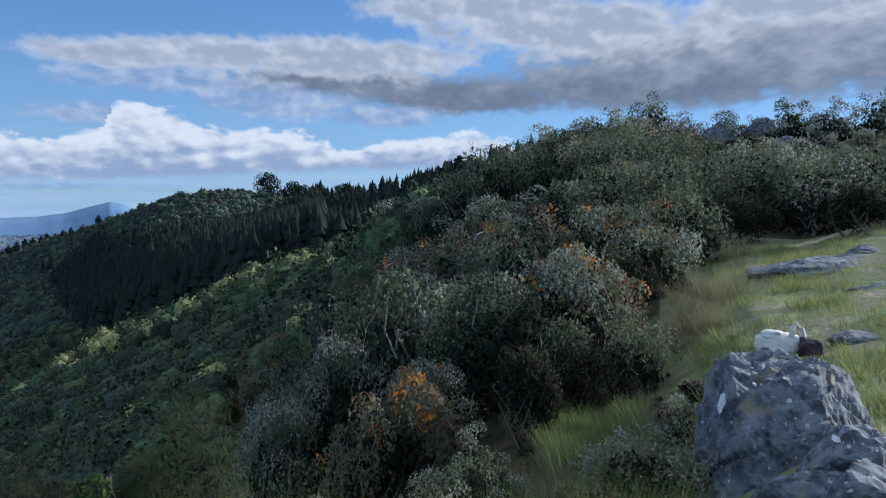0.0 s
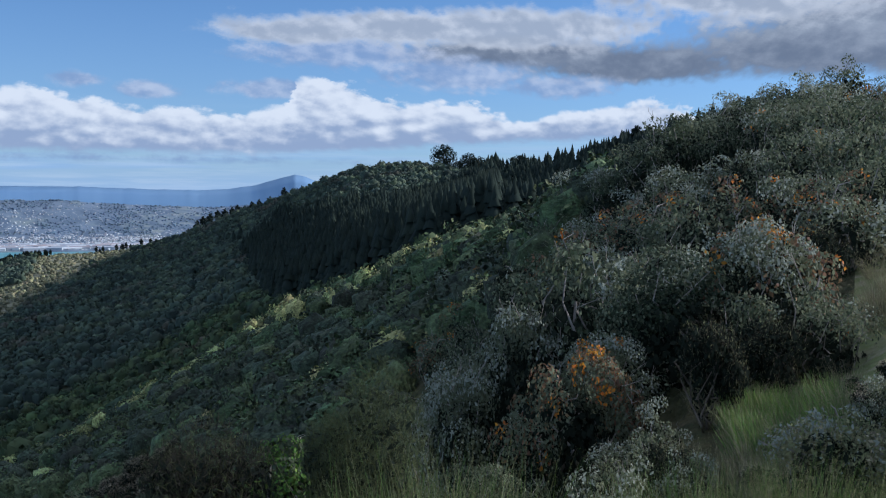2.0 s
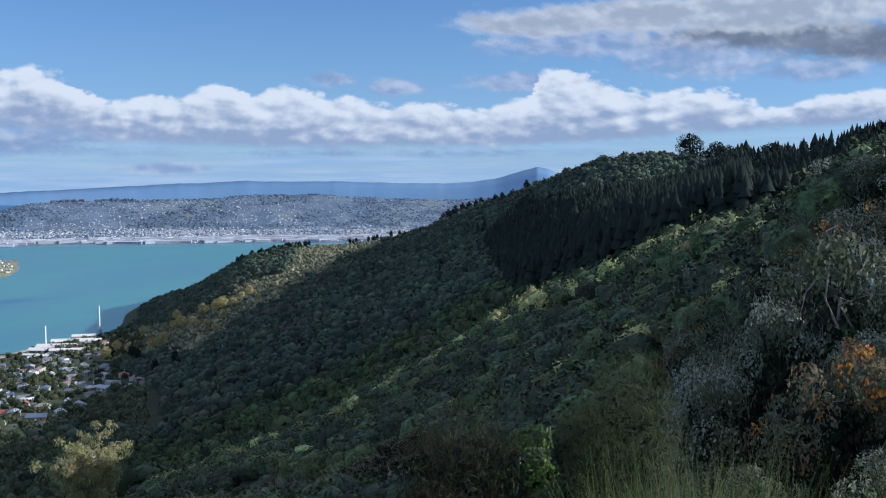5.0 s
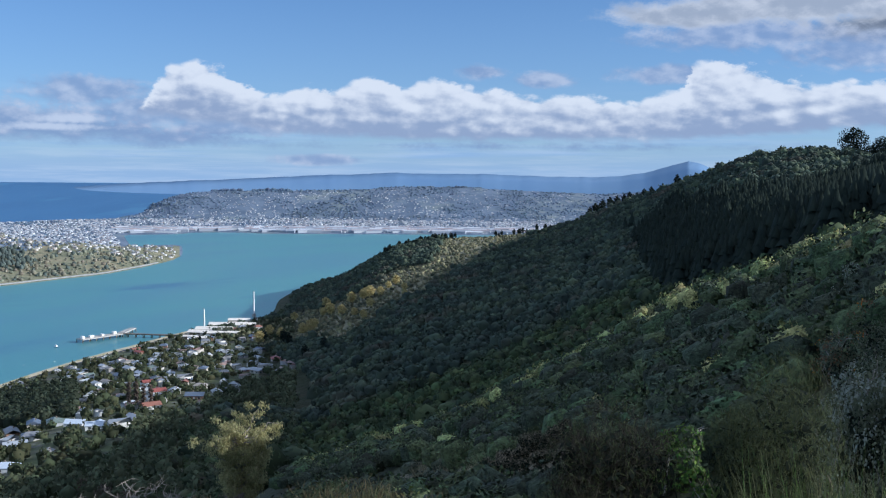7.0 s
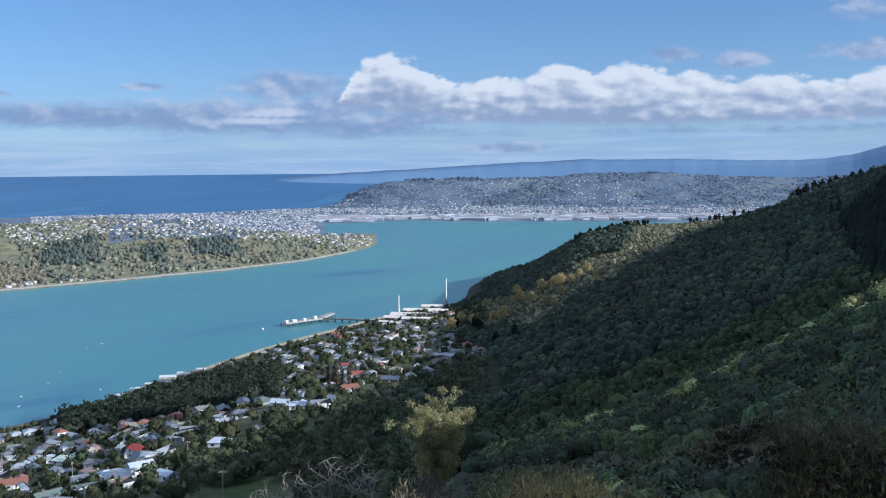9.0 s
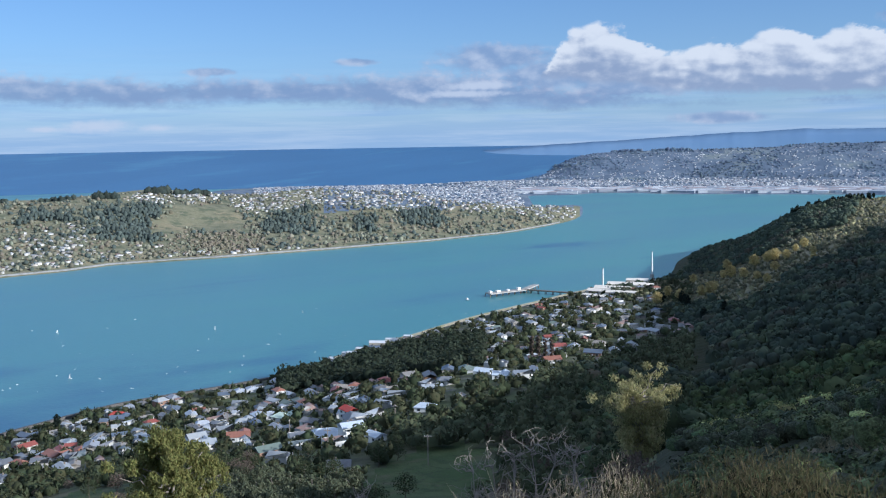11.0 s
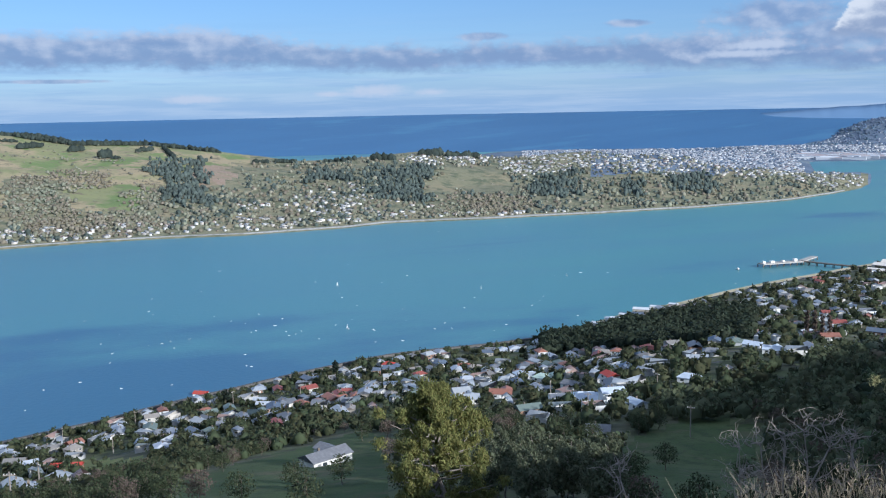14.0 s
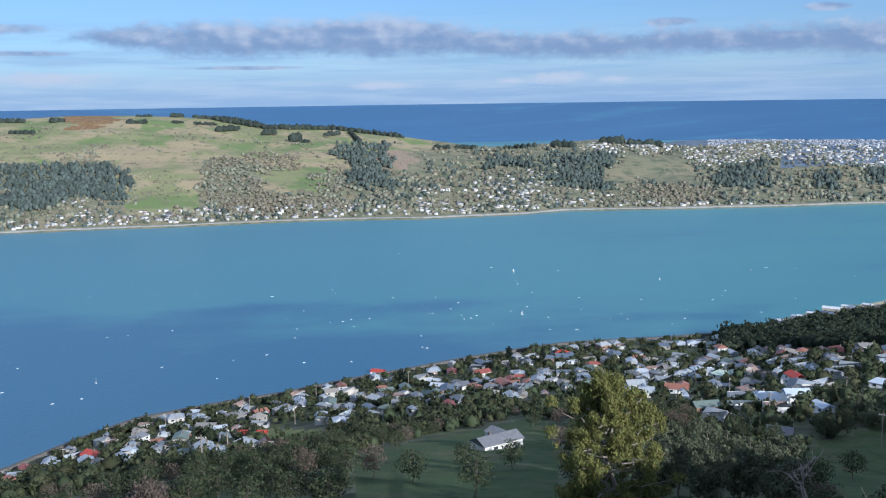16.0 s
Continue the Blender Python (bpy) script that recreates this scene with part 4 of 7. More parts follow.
def spur_bush():
    """Shrubs and low trees on the brow below the lookout."""
    rng = np.random.default_rng(5)
    dark, green, pale = [], [], []
    for _ in range(5200):
        a, d = rng.uniform(1, 47), 34 * math.exp(rng.uniform(0, 1.8))
        if d < spur(min(a, 40))[0] * 0.5 and a < 12:
            continue
        x, y, z = at(a, d)
        el = math.degrees(math.atan2(z - EYE_Z, d))
        if 24 < a < 38.5 and dry_edge(a) > el > -18.5:
            continue
        if a > 42 and el < -13.5:
            continue
        w = rng.uniform(0.8, 2.1) * (0.8 + d / 250)
        u = rng.uniform()
        (dark if u < 0.55 else green if u < 0.93 else pale).append((x, y, z + w * 0.5, w, w * rng.uniform(0.7, 1.1), int(rng.integers(6))))
    # the brow itself, where light on the shrub tops is painted as pale crowns
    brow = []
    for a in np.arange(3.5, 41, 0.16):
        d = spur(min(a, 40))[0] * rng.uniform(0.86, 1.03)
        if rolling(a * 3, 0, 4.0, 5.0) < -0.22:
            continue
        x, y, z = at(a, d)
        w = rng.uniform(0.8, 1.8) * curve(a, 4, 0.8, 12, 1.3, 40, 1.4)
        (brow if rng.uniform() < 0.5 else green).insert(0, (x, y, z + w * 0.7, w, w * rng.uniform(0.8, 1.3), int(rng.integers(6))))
    leafy = with_core(leafy_shapes(8, 130, 0.16), CROWNS_FAR, 0.7)
    scatter_stuff("scrub_thicket", "dark green scrub thicket on the brow of the hill", "scrub", leafy, dark[:1000], crown_material("scrub_crown", (0.055, 0.070, 0.042)))
    scatter_stuff("green_thicket", "mid-green shrubs among darker scrub on the brow", "scrub", leafy, green[:950], crown_material("bush_crown", (0.085, 0.115, 0.05)))
    scatter_stuff("pale_thicket", "shrub tops painted pale yellow-green as if sunlit", "scrub", leafy, brow + pale[:35], crown_material("sun_tint_crown", (0.33, 0.34, 0.13)))


spur_bush()


def put(ob, a, d, turn=0.0, size=1.0, sink=0.0, tall=1.0):
    """A copy of a thing standing on the ground in direction a at distance d."""
    x, y, z = at(a, d)
    c = copy_thing(ob, Matrix.Translation((x, y, z - sink)) @ Matrix.Rotation(turn, 4, "Z"))
    c.scale = (size, size, size * tall)
    return c


def retire(*obs):
    """Takes away the patterns from which copies were made."""
    for ob in obs:
        for o in [*ob.children_recursive, ob]:
            bpy.data.objects.remove(o)

# ---- buildings ----


def palette(name, colours, rough=0.6, island=False, bump=0.0, spec=0.4):
    """A paint whose colour is picked from a few by each object's (or piece's) own chance."""
    m = material(name, colours[0], rough, [((0.5, 0.5, 0.5), 2.0, 0.9, 1.0)], bump, 0.3, 0, spec)
    t = m.node_tree
    b = t.nodes["Principled BSDF"]
    rnd = t.nodes.new("ShaderNodeNewGeometry").outputs["Random Per Island"] if island else t.nodes.new("ShaderNodeObjectInfo").outputs["Random"]
    ramp = t.nodes.new("ShaderNodeValToRGB")
    ramp.color_ramp.interpolation = "CONSTANT"
    while len(ramp.color_ramp.elements) < len(colours):
        ramp.color_ramp.elements.new(1.0)
    for i, c in enumerate(colours):
        ramp.color_ramp.elements[i].position = i / len(colours)
        ramp.color_ramp.elements[i].color = (*c, 1)
    geo = t.nodes.new("ShaderNodeNewGeometry")
    n = t.nodes.new("ShaderNodeTexNoise")
    n.inputs["Scale"].default_value, n.inputs["Detail"].default_value = 0.7, 6
    t.links.new(geo.outputs["Position"], n.inputs["Vector"])
    r = t.nodes.new("ShaderNodeMapRange")
    r.inputs[3].default_value, r.inputs[4].default_value = 0.72, 1.2
    t.links.new(n.outputs["Fac"], r.inputs[0])
    mul = t.nodes.new("ShaderNodeMixRGB")
    mul.blend_type = "MULTIPLY"
    mul.inputs[0].default_value = 1.0
    t.links.new(rnd, ramp.inputs[0])
    t.links.new(ramp.outputs[0], mul.inputs[1])
    t.links.new(r.outputs[0], mul.inputs[2])
    t.links.new(mul.outputs[0], b.inputs["Base Color"])
    return m


ROOF_COLOURS = [(0.18, 0.19, 0.21), (0.29, 0.31, 0.35), (0.13, 0.14, 0.16), (0.26, 0.075, 0.06), (0.42, 0.45, 0.50), (0.21, 0.20, 0.19), (0.33, 0.36, 0.40), (0.15, 0.19, 0.17), (0.27, 0.12, 0.085), (0.11, 0.14, 0.19), (0.35, 0.37, 0.39), (0.27, 0.245, 0.22)]
WALL_COLOURS = [(0.60, 0.59, 0.56), (0.46, 0.44, 0.40), (0.38, 0.355, 0.31), (0.68, 0.68, 0.68), (0.29, 0.27, 0.245), (0.48, 0.46, 0.42), (0.30, 0.18, 0.13), (0.44, 0.46, 0.48)]
ROOF = palette("painted_iron_roof", ROOF_COLOURS, 0.5, False, 0.02)
WALL = palette("weatherboard", WALL_COLOURS, 0.7, False, 0.01)
TINY_ROOF = palette("far_roof", [(0.17, 0.19, 0.22), (0.26, 0.29, 0.33), (0.22, 0.15, 0.14), (0.37, 0.40, 0.44), (0.22, 0.23, 0.25), (0.45, 0.48, 0.51), (0.19, 0.22, 0.22), (0.31, 0.21, 0.18), (0.30, 0.32, 0.34)], 0.6, True)
TINY_WALL = palette("far_wall", [(0.58, 0.58, 0.57), (0.46, 0.46, 0.45), (0.38, 0.38, 0.38), (0.64, 0.64, 0.63), (0.32, 0.31, 0.30), (0.50, 0.47, 0.43)], 0.7, True)
# bluish palettes: the haze over the city is painted into roofs and walls
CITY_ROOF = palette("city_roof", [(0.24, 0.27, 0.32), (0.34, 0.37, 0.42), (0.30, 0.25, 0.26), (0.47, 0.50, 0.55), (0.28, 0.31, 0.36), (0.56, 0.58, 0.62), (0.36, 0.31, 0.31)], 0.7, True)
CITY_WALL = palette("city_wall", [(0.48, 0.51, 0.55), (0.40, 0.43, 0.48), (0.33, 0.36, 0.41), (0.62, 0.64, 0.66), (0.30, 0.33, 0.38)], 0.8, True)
PANE = material("window_glass", (0.035, 0.045, 0.055), 0.08, [], 0, 1, 0, 0.6)
FRAME_WHITE = material("white_paint", (0.78, 0.78, 0.76), 0.5, [((0.68, 0.68, 0.66), 0.6, 0.45, 0.65)])
RED_ROOF = material("red_roof", (0.42, 0.06, 0.045), 0.55, [((0.32, 0.07, 0.05), 1.5, 0.45, 0.65)])
PALE_ROOF = material("pale_iron_roof", (0.50, 0.56, 0.64), 0.4, [((0.42, 0.48, 0.56), 1.5, 0.45, 0.65)])
GREEN_ROOF = material("pale_green_roof", (0.50, 0.60, 0.52), 0.5, [((0.42, 0.52, 0.45), 1.5, 0.45, 0.65)])
GREY_ROOF = material("grey_tile_roof", (0.15, 0.155, 0.17), 0.6, [((0.20, 0.205, 0.22), 0.8, 0.45, 0.65)])
ASPHALT = material("asphalt", (0.055, 0.055, 0.058), 0.9, [((0.085, 0.085, 0.085), 3.0, 0.45, 0.65)], 0.01, 0.2)
CONCRETE = material("concrete", (0.42, 0.40, 0.37), 0.85, [((0.30, 0.29, 0.27), 4.0, 0.45, 0.65)], 0.02, 0.6)
TIMBER = material("pole_timber", (0.16, 0.13, 0.10), 0.9, [((0.24, 0.21, 0.18), 0.4, 0.45, 0.65)])


def solid(*boxes):
    """One mesh's corners and faces out of boxes (x0, y0, z0, x1, y1, z1)."""
    verts, faces = [], []
    for x0, y0, z0, x1, y1, z1 in boxes:
        s = len(verts)
        verts += [(x0, y0, z0), (x1, y0, z0), (x1, y1, z0), (x0, y1, z0), (x0, y0, z1), (x1, y0, z1), (x1, y1, z1), (x0, y1, z1)]
        faces += [tuple(s + i for i in f) for f in ((0, 3, 2, 1), (4, 5, 6, 7), (0, 1, 5, 4), (1, 2, 6, 5), (2, 3, 7, 6), (3, 0, 4, 7))]
    return verts, faces


def box_part(name, parent, mat, *boxes, label=""):
    v, f = solid(*boxes)
    return part(name, mesh_from(name, v, f, mat), parent, label)


def gable(w, l, z, rise, over=0.45, hip=0.0, thick=0.14):
    """A pitched roof along y; hip: how far the ends slope in."""
    x, y = w / 2 + over, l / 2 + over
    v = []
    for k in (0, thick):
        v += [(-x, -y, z + k), (x, -y, z + k), (x, y, z + k), (-x, y, z + k), (0, -y + hip, z + rise + k), (0, y - hip, z + rise + k)]
    f = [(6, 7, 10), (7, 8, 11, 10), (8, 9, 11), (9, 6, 10, 11), (0, 4, 1), (1, 4, 5, 2), (2, 5, 3), (3, 5, 4, 0),
         (0, 1, 7, 6), (1, 2, 8, 7), (2, 3, 9, 8), (3, 0, 6, 9)]
    return v, f


def house(w, l, storeys=1, hip=0.0, wing=0.0, roof=None, wall=None, label="", rise=None, chimney=True):
    """A weatherboard house: walls, roof, windows, door and chimney; wing: length of a side wing."""
    ob = thing("house", label or "weatherboard house with a painted iron roof on the slope", "house", "houses of the harbour suburb")
    h = 2.7 * storeys
    rise = rise or w * 0.24
    blocks = [(-w / 2, -l / 2, -2.5, w / 2, l / 2, h)]
    if wing:
        blocks.append((w / 2 - 0.3, -l / 2 + 0.6, -2.5, w / 2 + wing, -l / 2 + 0.6 + w * 0.7, h - 0.05))
    v, f = solid(*blocks)
    if not hip:
        for y in (-l / 2, l / 2):
            s = len(v)
            v += [(-w / 2, y, h), (w / 2, y, h), (0, y, h + rise * 0.93)]
            f.append((s, s + 1, s + 2))
    part("wall", mesh_from("wall", v, f, wall or WALL), ob)
    rv, rf = gable(w, l, h, rise, 0.45, hip)
    if wing:
        gv, gf = gable(w * 0.7, wing + w * 0.5, h - 0.02, rise * 0.72, 0.4, 0)
        s = len(rv)
        rv += [(w / 2 + wing / 2 - w * 0.25 + p[1], -l / 2 + 0.6 + w * 0.35 - p[0], p[2]) for p in gv]
        rf += [tuple(s + i for i in q) for q in gf]
    part("roof", mesh_from("roof", rv, rf, roof or ROOF), ob)
    for k in range(storeys):
        z = 0.9 + 2.7 * k
        for x, y, sx, sy in ((-w / 2, -l * 0.28, 0, 1.7), (-w / 2, l * 0.22, 0, 2.1), (-w * 0.2, -l / 2, 1.8, 0)):
            win = box_part("window", ob, FRAME_WHITE, (x - sx / 2 - 0.05, y - sy / 2 - 0.05, z - 0.08, x + sx / 2 + 0.05, y + sy / 2 + 0.05, z + 1.28))
            box_part("pane", win, PANE, (x - sx / 2 - (0.09 if sx == 0 else -0.08), y - sy / 2 - (0.09 if sy == 0 else -0.08), z, x + sx / 2 + (0.09 if sx == 0 else -0.08), y + sy / 2 + (0.09 if sy == 0 else -0.08), z + 1.2))
    box_part("door", ob, FRAME_WHITE, (-w / 2 - 0.05, -0.5, 0, -w / 2 + 0.05, 0.45, 2.0))
    if chimney:
        box_part("chimney", ob, TIMBER, (w * 0.12, l * 0.1, h, w * 0.12 + 0.7, l * 0.1 + 0.7, h + rise + 0.7))
    return ob


TAKEN = []


def clear_of(x, y, gap):
    return all((x - p) ** 2 + (y - q) ** 2 > (gap + g) ** 2 for p, q, g in TAKEN)


def in_field(a, el):
    return 73.5 < a < 87 and curve(a, 70, -19.2, 76, -18.4, 87, -20.3) > el > -24.5 or 52 < a < 60.8 and curve(a, 52, -17.7, 57, -17.9, 60.8, -19.3) > el > -23


def suburb():
    rng = np.random.default_rng(11)
    kinds = [house(8.5, 11.5, 1, 3.0), house(8.0, 12.0, 1, 0.0), house(9.0, 11.0, 1, 3.2, 4.0), house(8.5, 12.5, 1, 0.0, 4.5), house(8.0, 10.0, 2, 0.0), house(8.5, 10.0, 2, 2.6), house(7.5, 9.5, 1, 0.0)]
    # houses that stand out: direction, angle below the eye, pattern
    special = [
        (61.0, -15.9, 0.5, house(8.0, 10.5, 2, 0.0, 0, RED_ROOF, FRAME_WHITE, "white two-storey house with a red roof")),
        (60.9, -16.9, 1.9, house(8.5, 12.0, 2, 0.0, 0, PALE_ROOF, FRAME_WHITE, "white two-storey house with a balcony front")),
        (62.4, -17.0, 1.6, house(13.0, 17.0, 1, 5.0, 0, PALE_ROOF, WALL, "wide low house with a pale blue iron roof")),
        (59.5, -17.2, 0.7, house(7.0, 9.0, 1, 0.0, 0, PALE_ROOF, FRAME_WHITE, "small house with a pale iron roof")),
        (64.9, -15.8, 0.9, house(11.0, 12.0, 1, 4.0, 4, GREEN_ROOF, FRAME_WHITE, "house with a pale green hipped roof")),
        (66.2, -15.6, 0.4, house(10.0, 12.0, 1, 3.4, 4, PALE_ROOF, FRAME_WHITE, "house with a pale blue hipped roof")),
        (63.2, -16.2, 0.9, house(9.0, 12.0, 1, 0.0, 0, GREY_ROOF, FRAME_WHITE, "white gabled house with a grey roof")),
        (61.7, -18.8, 1.5, house(8.0, 9.5, 1, 0.0, 0, GREY_ROOF, FRAME_WHITE, "white shed-like house beside the paddock")),
        (78.0, -20.1, 2.2, house(9.0, 17.0, 1, 0.0, 5.0, GREY_ROOF, WALL, "long house with a dark grey roof in the paddock")),
        (56.5, -15.6, 1.2, house(9.0, 11.0, 1, 3.0, 0, PALE_ROOF, FRAME_WHITE, "house with a pale blue roof among trees")),
        (53.0, -13.6, 1.2, house(9.0, 13.0, 1, 0.0, 0, PALE_ROOF, FRAME_WHITE, "long house with a pale roof above the gully")),
        (52.0, -13.8, 1.4, house(9.0, 11.0, 1, 0.0, 4, PALE_ROOF, FRAME_WHITE, "pale-roofed house above the gully")),
        (101.4, -19.3, 0.5, house(11.0, 16.0, 1, 0.0, 0, RED_ROOF, FRAME_WHITE, "long house with a bright red roof by the shore")),
        (74.0, -14.9, 1.1, house(9.0, 13.0, 1, 3.0, 0, RED_ROOF, FRAME_WHITE, "house with a red roof near the water")),
        (85.0, -15.9, 1.1, house(8.5, 12.0, 1, 0.0, 0, RED_ROOF, FRAME_WHITE, "house with a red gable near the water")),
        (92.5, -19.0, 1.3, house(7.0, 18.0, 1, 0.0, 0, RED_ROOF, WALL, "long low building with an orange-red roof")),
    ]
    for a, el, turn, ob in special:
        spot = at_el(a, el)
        if spot is None:
            retire(ob)
            continue
        ob.matrix_basis = Matrix.Translation((spot[0], spot[1], spot[2] + 0.3)) @ Matrix.Rotation(radians(a) + turn, 4, "Z")
        ob.scale = (0.74, 0.74, 0.74)
        TAKEN.append((spot[0], spot[1], 8))
    count, rest = 0, []
    for _ in range(9000):
        a = rng.uniform(40.8, 110)
        s = shore(a)
        d = s * rng.uniform(0.42, 0.985) - 16
        x, y, z = at(a, d)
        el = math.degrees(math.atan2(z - EYE_Z, d))
        if in_field(a, el) or d < 250 or on_sun_patch(a, el):
            continue
        if a < 58 and el < curve(a, 50, -13.6, 58, -14.6) and rng.uniform() < 0.75:
            continue
        if 53 < a < 65 and curve(a, 53, -13.2, 58, -13.8, 65, -14.4) < el < curve(a, 53, -11.4, 58, -12.0, 62, -13.0, 65, -13.5):
            continue
        if a < 53 and el < curve(a, 40, -10.8, 43, -11.8, 48, -13.5, 50, -14.2, 51, -16.8) or a < 43 and el > -9.6:
            continue
        if a < 60 and el < -16.2 or 66 < a < 90 and el < curve(a, 66, -17.6, 70, -17.2, 78, -17.6, 86, -18.6, 90, -19.5):
            continue
        dense = 0.95 if el > curve(a, 43, -11.5, 60, -15.5, 75, -17, 106, -20) else 0.55
        if rng.uniform() > dense or not clear_of(x, y, 5.4):
            continue
        TAKEN.append((x, y, 5.4))
        street = 0.35 * math.sin(a * 0.9) + 0.2
        m = Matrix.Translation((x, y, z + 0.4)) @ Matrix.Rotation(radians(a) + street + (math.pi / 2 if rng.uniform() < 0.4 else 0) + rng.normal() * 0.12, 4, "Z")
        if count >= 280:
            if len(rest) < 240:
                rest.append((x, y, z, rng.uniform(0.55, 0.8)))
            continue
        c = copy_thing(kinds[int(rng.choice(7, p=[0.22, 0.2, 0.17, 0.14, 0.08, 0.07, 0.12]))], m)
        c.scale = (rng.uniform(0.64, 0.88),) * 3
        count += 1
    retire(*kinds)
    return rest


MORE_HOUSES = suburb()


def ribbon(name, label, category, side, width, z, a0, a1, mat, edge, thick=0.4, kind="structure"):
    """A strip that follows a shore line, side metres inland."""
    verts, faces = [], []
    azs = np.arange(a0, a1, 0.4)
    for a in azs:
        s = edge(a)
        for d, h in ((s - side - width / 2, z - 2.5), (s - side - width / 2, z), (s - side + width / 2, z), (s - side + width / 2, z - 2.5)):
            verts.append((x0(a, d), y0(a, d), h))
    for i in range(len(azs) - 1):
        for k in range(3):
            faces.append((i * 4 + k, i * 4 + k + 1, i * 4 + k + 5, i * 4 + k + 4))
    return tagged(new(name, mesh_from(name, verts, faces, mat)), label, category, "", kind)


DARK_STONE = material("dark_stone", (0.10, 0.095, 0.09), 0.9, [((0.16, 0.15, 0.14), 1.5, 0.45, 0.65)], 0.1, 0.6)
VERGE = material("dry_verge", (0.46, 0.39, 0.26), 0.95, [((0.30, 0.27, 0.13), 9, 0.47, 0.62), ((0.50, 0.46, 0.38), 3, 0.5, 0.66)])
ribbon("trim", "sunlit dry grass verge along the harbour railway", "verge", 20, 37, 3.0, 43.8, 63.5, VERGE, shore)
ribbon("road", "shore road running along the harbour edge", "road", 21, 7, 3.15, 43.8, 112, ASPHALT, shore)
ribbon("seawall", "grey stone sea wall along the near shore", "wall", 3.2, 3.2, 2.7, 43.8, 112, DARK_STONE, shore)
ribbon("far_shore_road", "pale road and sea wall along the far shore", "road", -7, 5, 3.4, 48.5, 112, SHINGLE, far_shore)


def beam(p, q, w, h):
    """Corners and faces of a bar from p to q."""
    p, q = Vector(p), Vector(q)
    t = (q - p).normalized()
    s = t.cross(Vector((0, 0, 1))).normalized() * w / 2 if abs(t.z) < 0.99 else Vector((w / 2, 0, 0))
    u = Vector((0, 0, h / 2)) if abs(t.z) < 0.99 else Vector((0, h / 2, 0))
    v = [p - s - u, p + s - u, p + s + u, p - s + u, q - s - u, q + s - u, q + s + u, q - s + u]
    return [tuple(c) for c in v], [(0, 3, 2, 1), (4, 5, 6, 7), (0, 1, 5, 4), (1, 2, 6, 5), (2, 3, 7, 6), (3, 0, 4, 7)]


def wharf():
    ob = thing("wharf", "long timber wharf with a loading platform in the harbour", "wharf")
    deck_z = 4.0

    def spot(a, el, z):
        d = (EYE_Z - z) / tan(-el)
        return Vector((x0(a, d), y0(a, d), z))

    root, knee, end = spot(46.3, -9.0, deck_z), spot(50.6, -8.72, deck_z), spot(52.7, -8.95, deck_z)
    for name, p, q, w in (("walkway", root, knee, 4.5), ("deck", knee, end, 12.0), ("deck", knee, spot(49.9, -8.45, deck_z), 8.0)):
        v, f = beam(p, q, w, 1.2)
        part(name, mesh_from(name, v, f, CONCRETE if name == "deck" else TIMBER), ob)
        n = int((q - p).length / 9)
        for i in range(n + 1):
            c = p + (q - p) * i / max(n, 1)
            for side in (-1, 1):
                o = (q - p).normalized().cross(Vector((0, 0, 1))) * side * (w / 2 - 0.6)
                v, f = beam(c + o + Vector((0, 0, -0.5)), c + o + Vector((0, 0, -6)), 0.7, 0.7)
                part("pile", mesh_from("pile", v, f, TIMBER), ob)
    way = (end - knee).normalized()
    for k, w, h in ((0.15, 4, 3.0), (0.45, 3, 2.0), (0.72, 5, 2.2), (0.93, 3, 2.6)):
        c = knee + (end - knee) * k
        v, f = beam(c - way * w / 2 + Vector((0, 0, h / 2 + 0.6)), c + way * w / 2 + Vector((0, 0, h / 2 + 0.6)), 4.0, h)
        part("hut", mesh_from("hut", v, f, FRAME_WHITE), ob)


wharf()


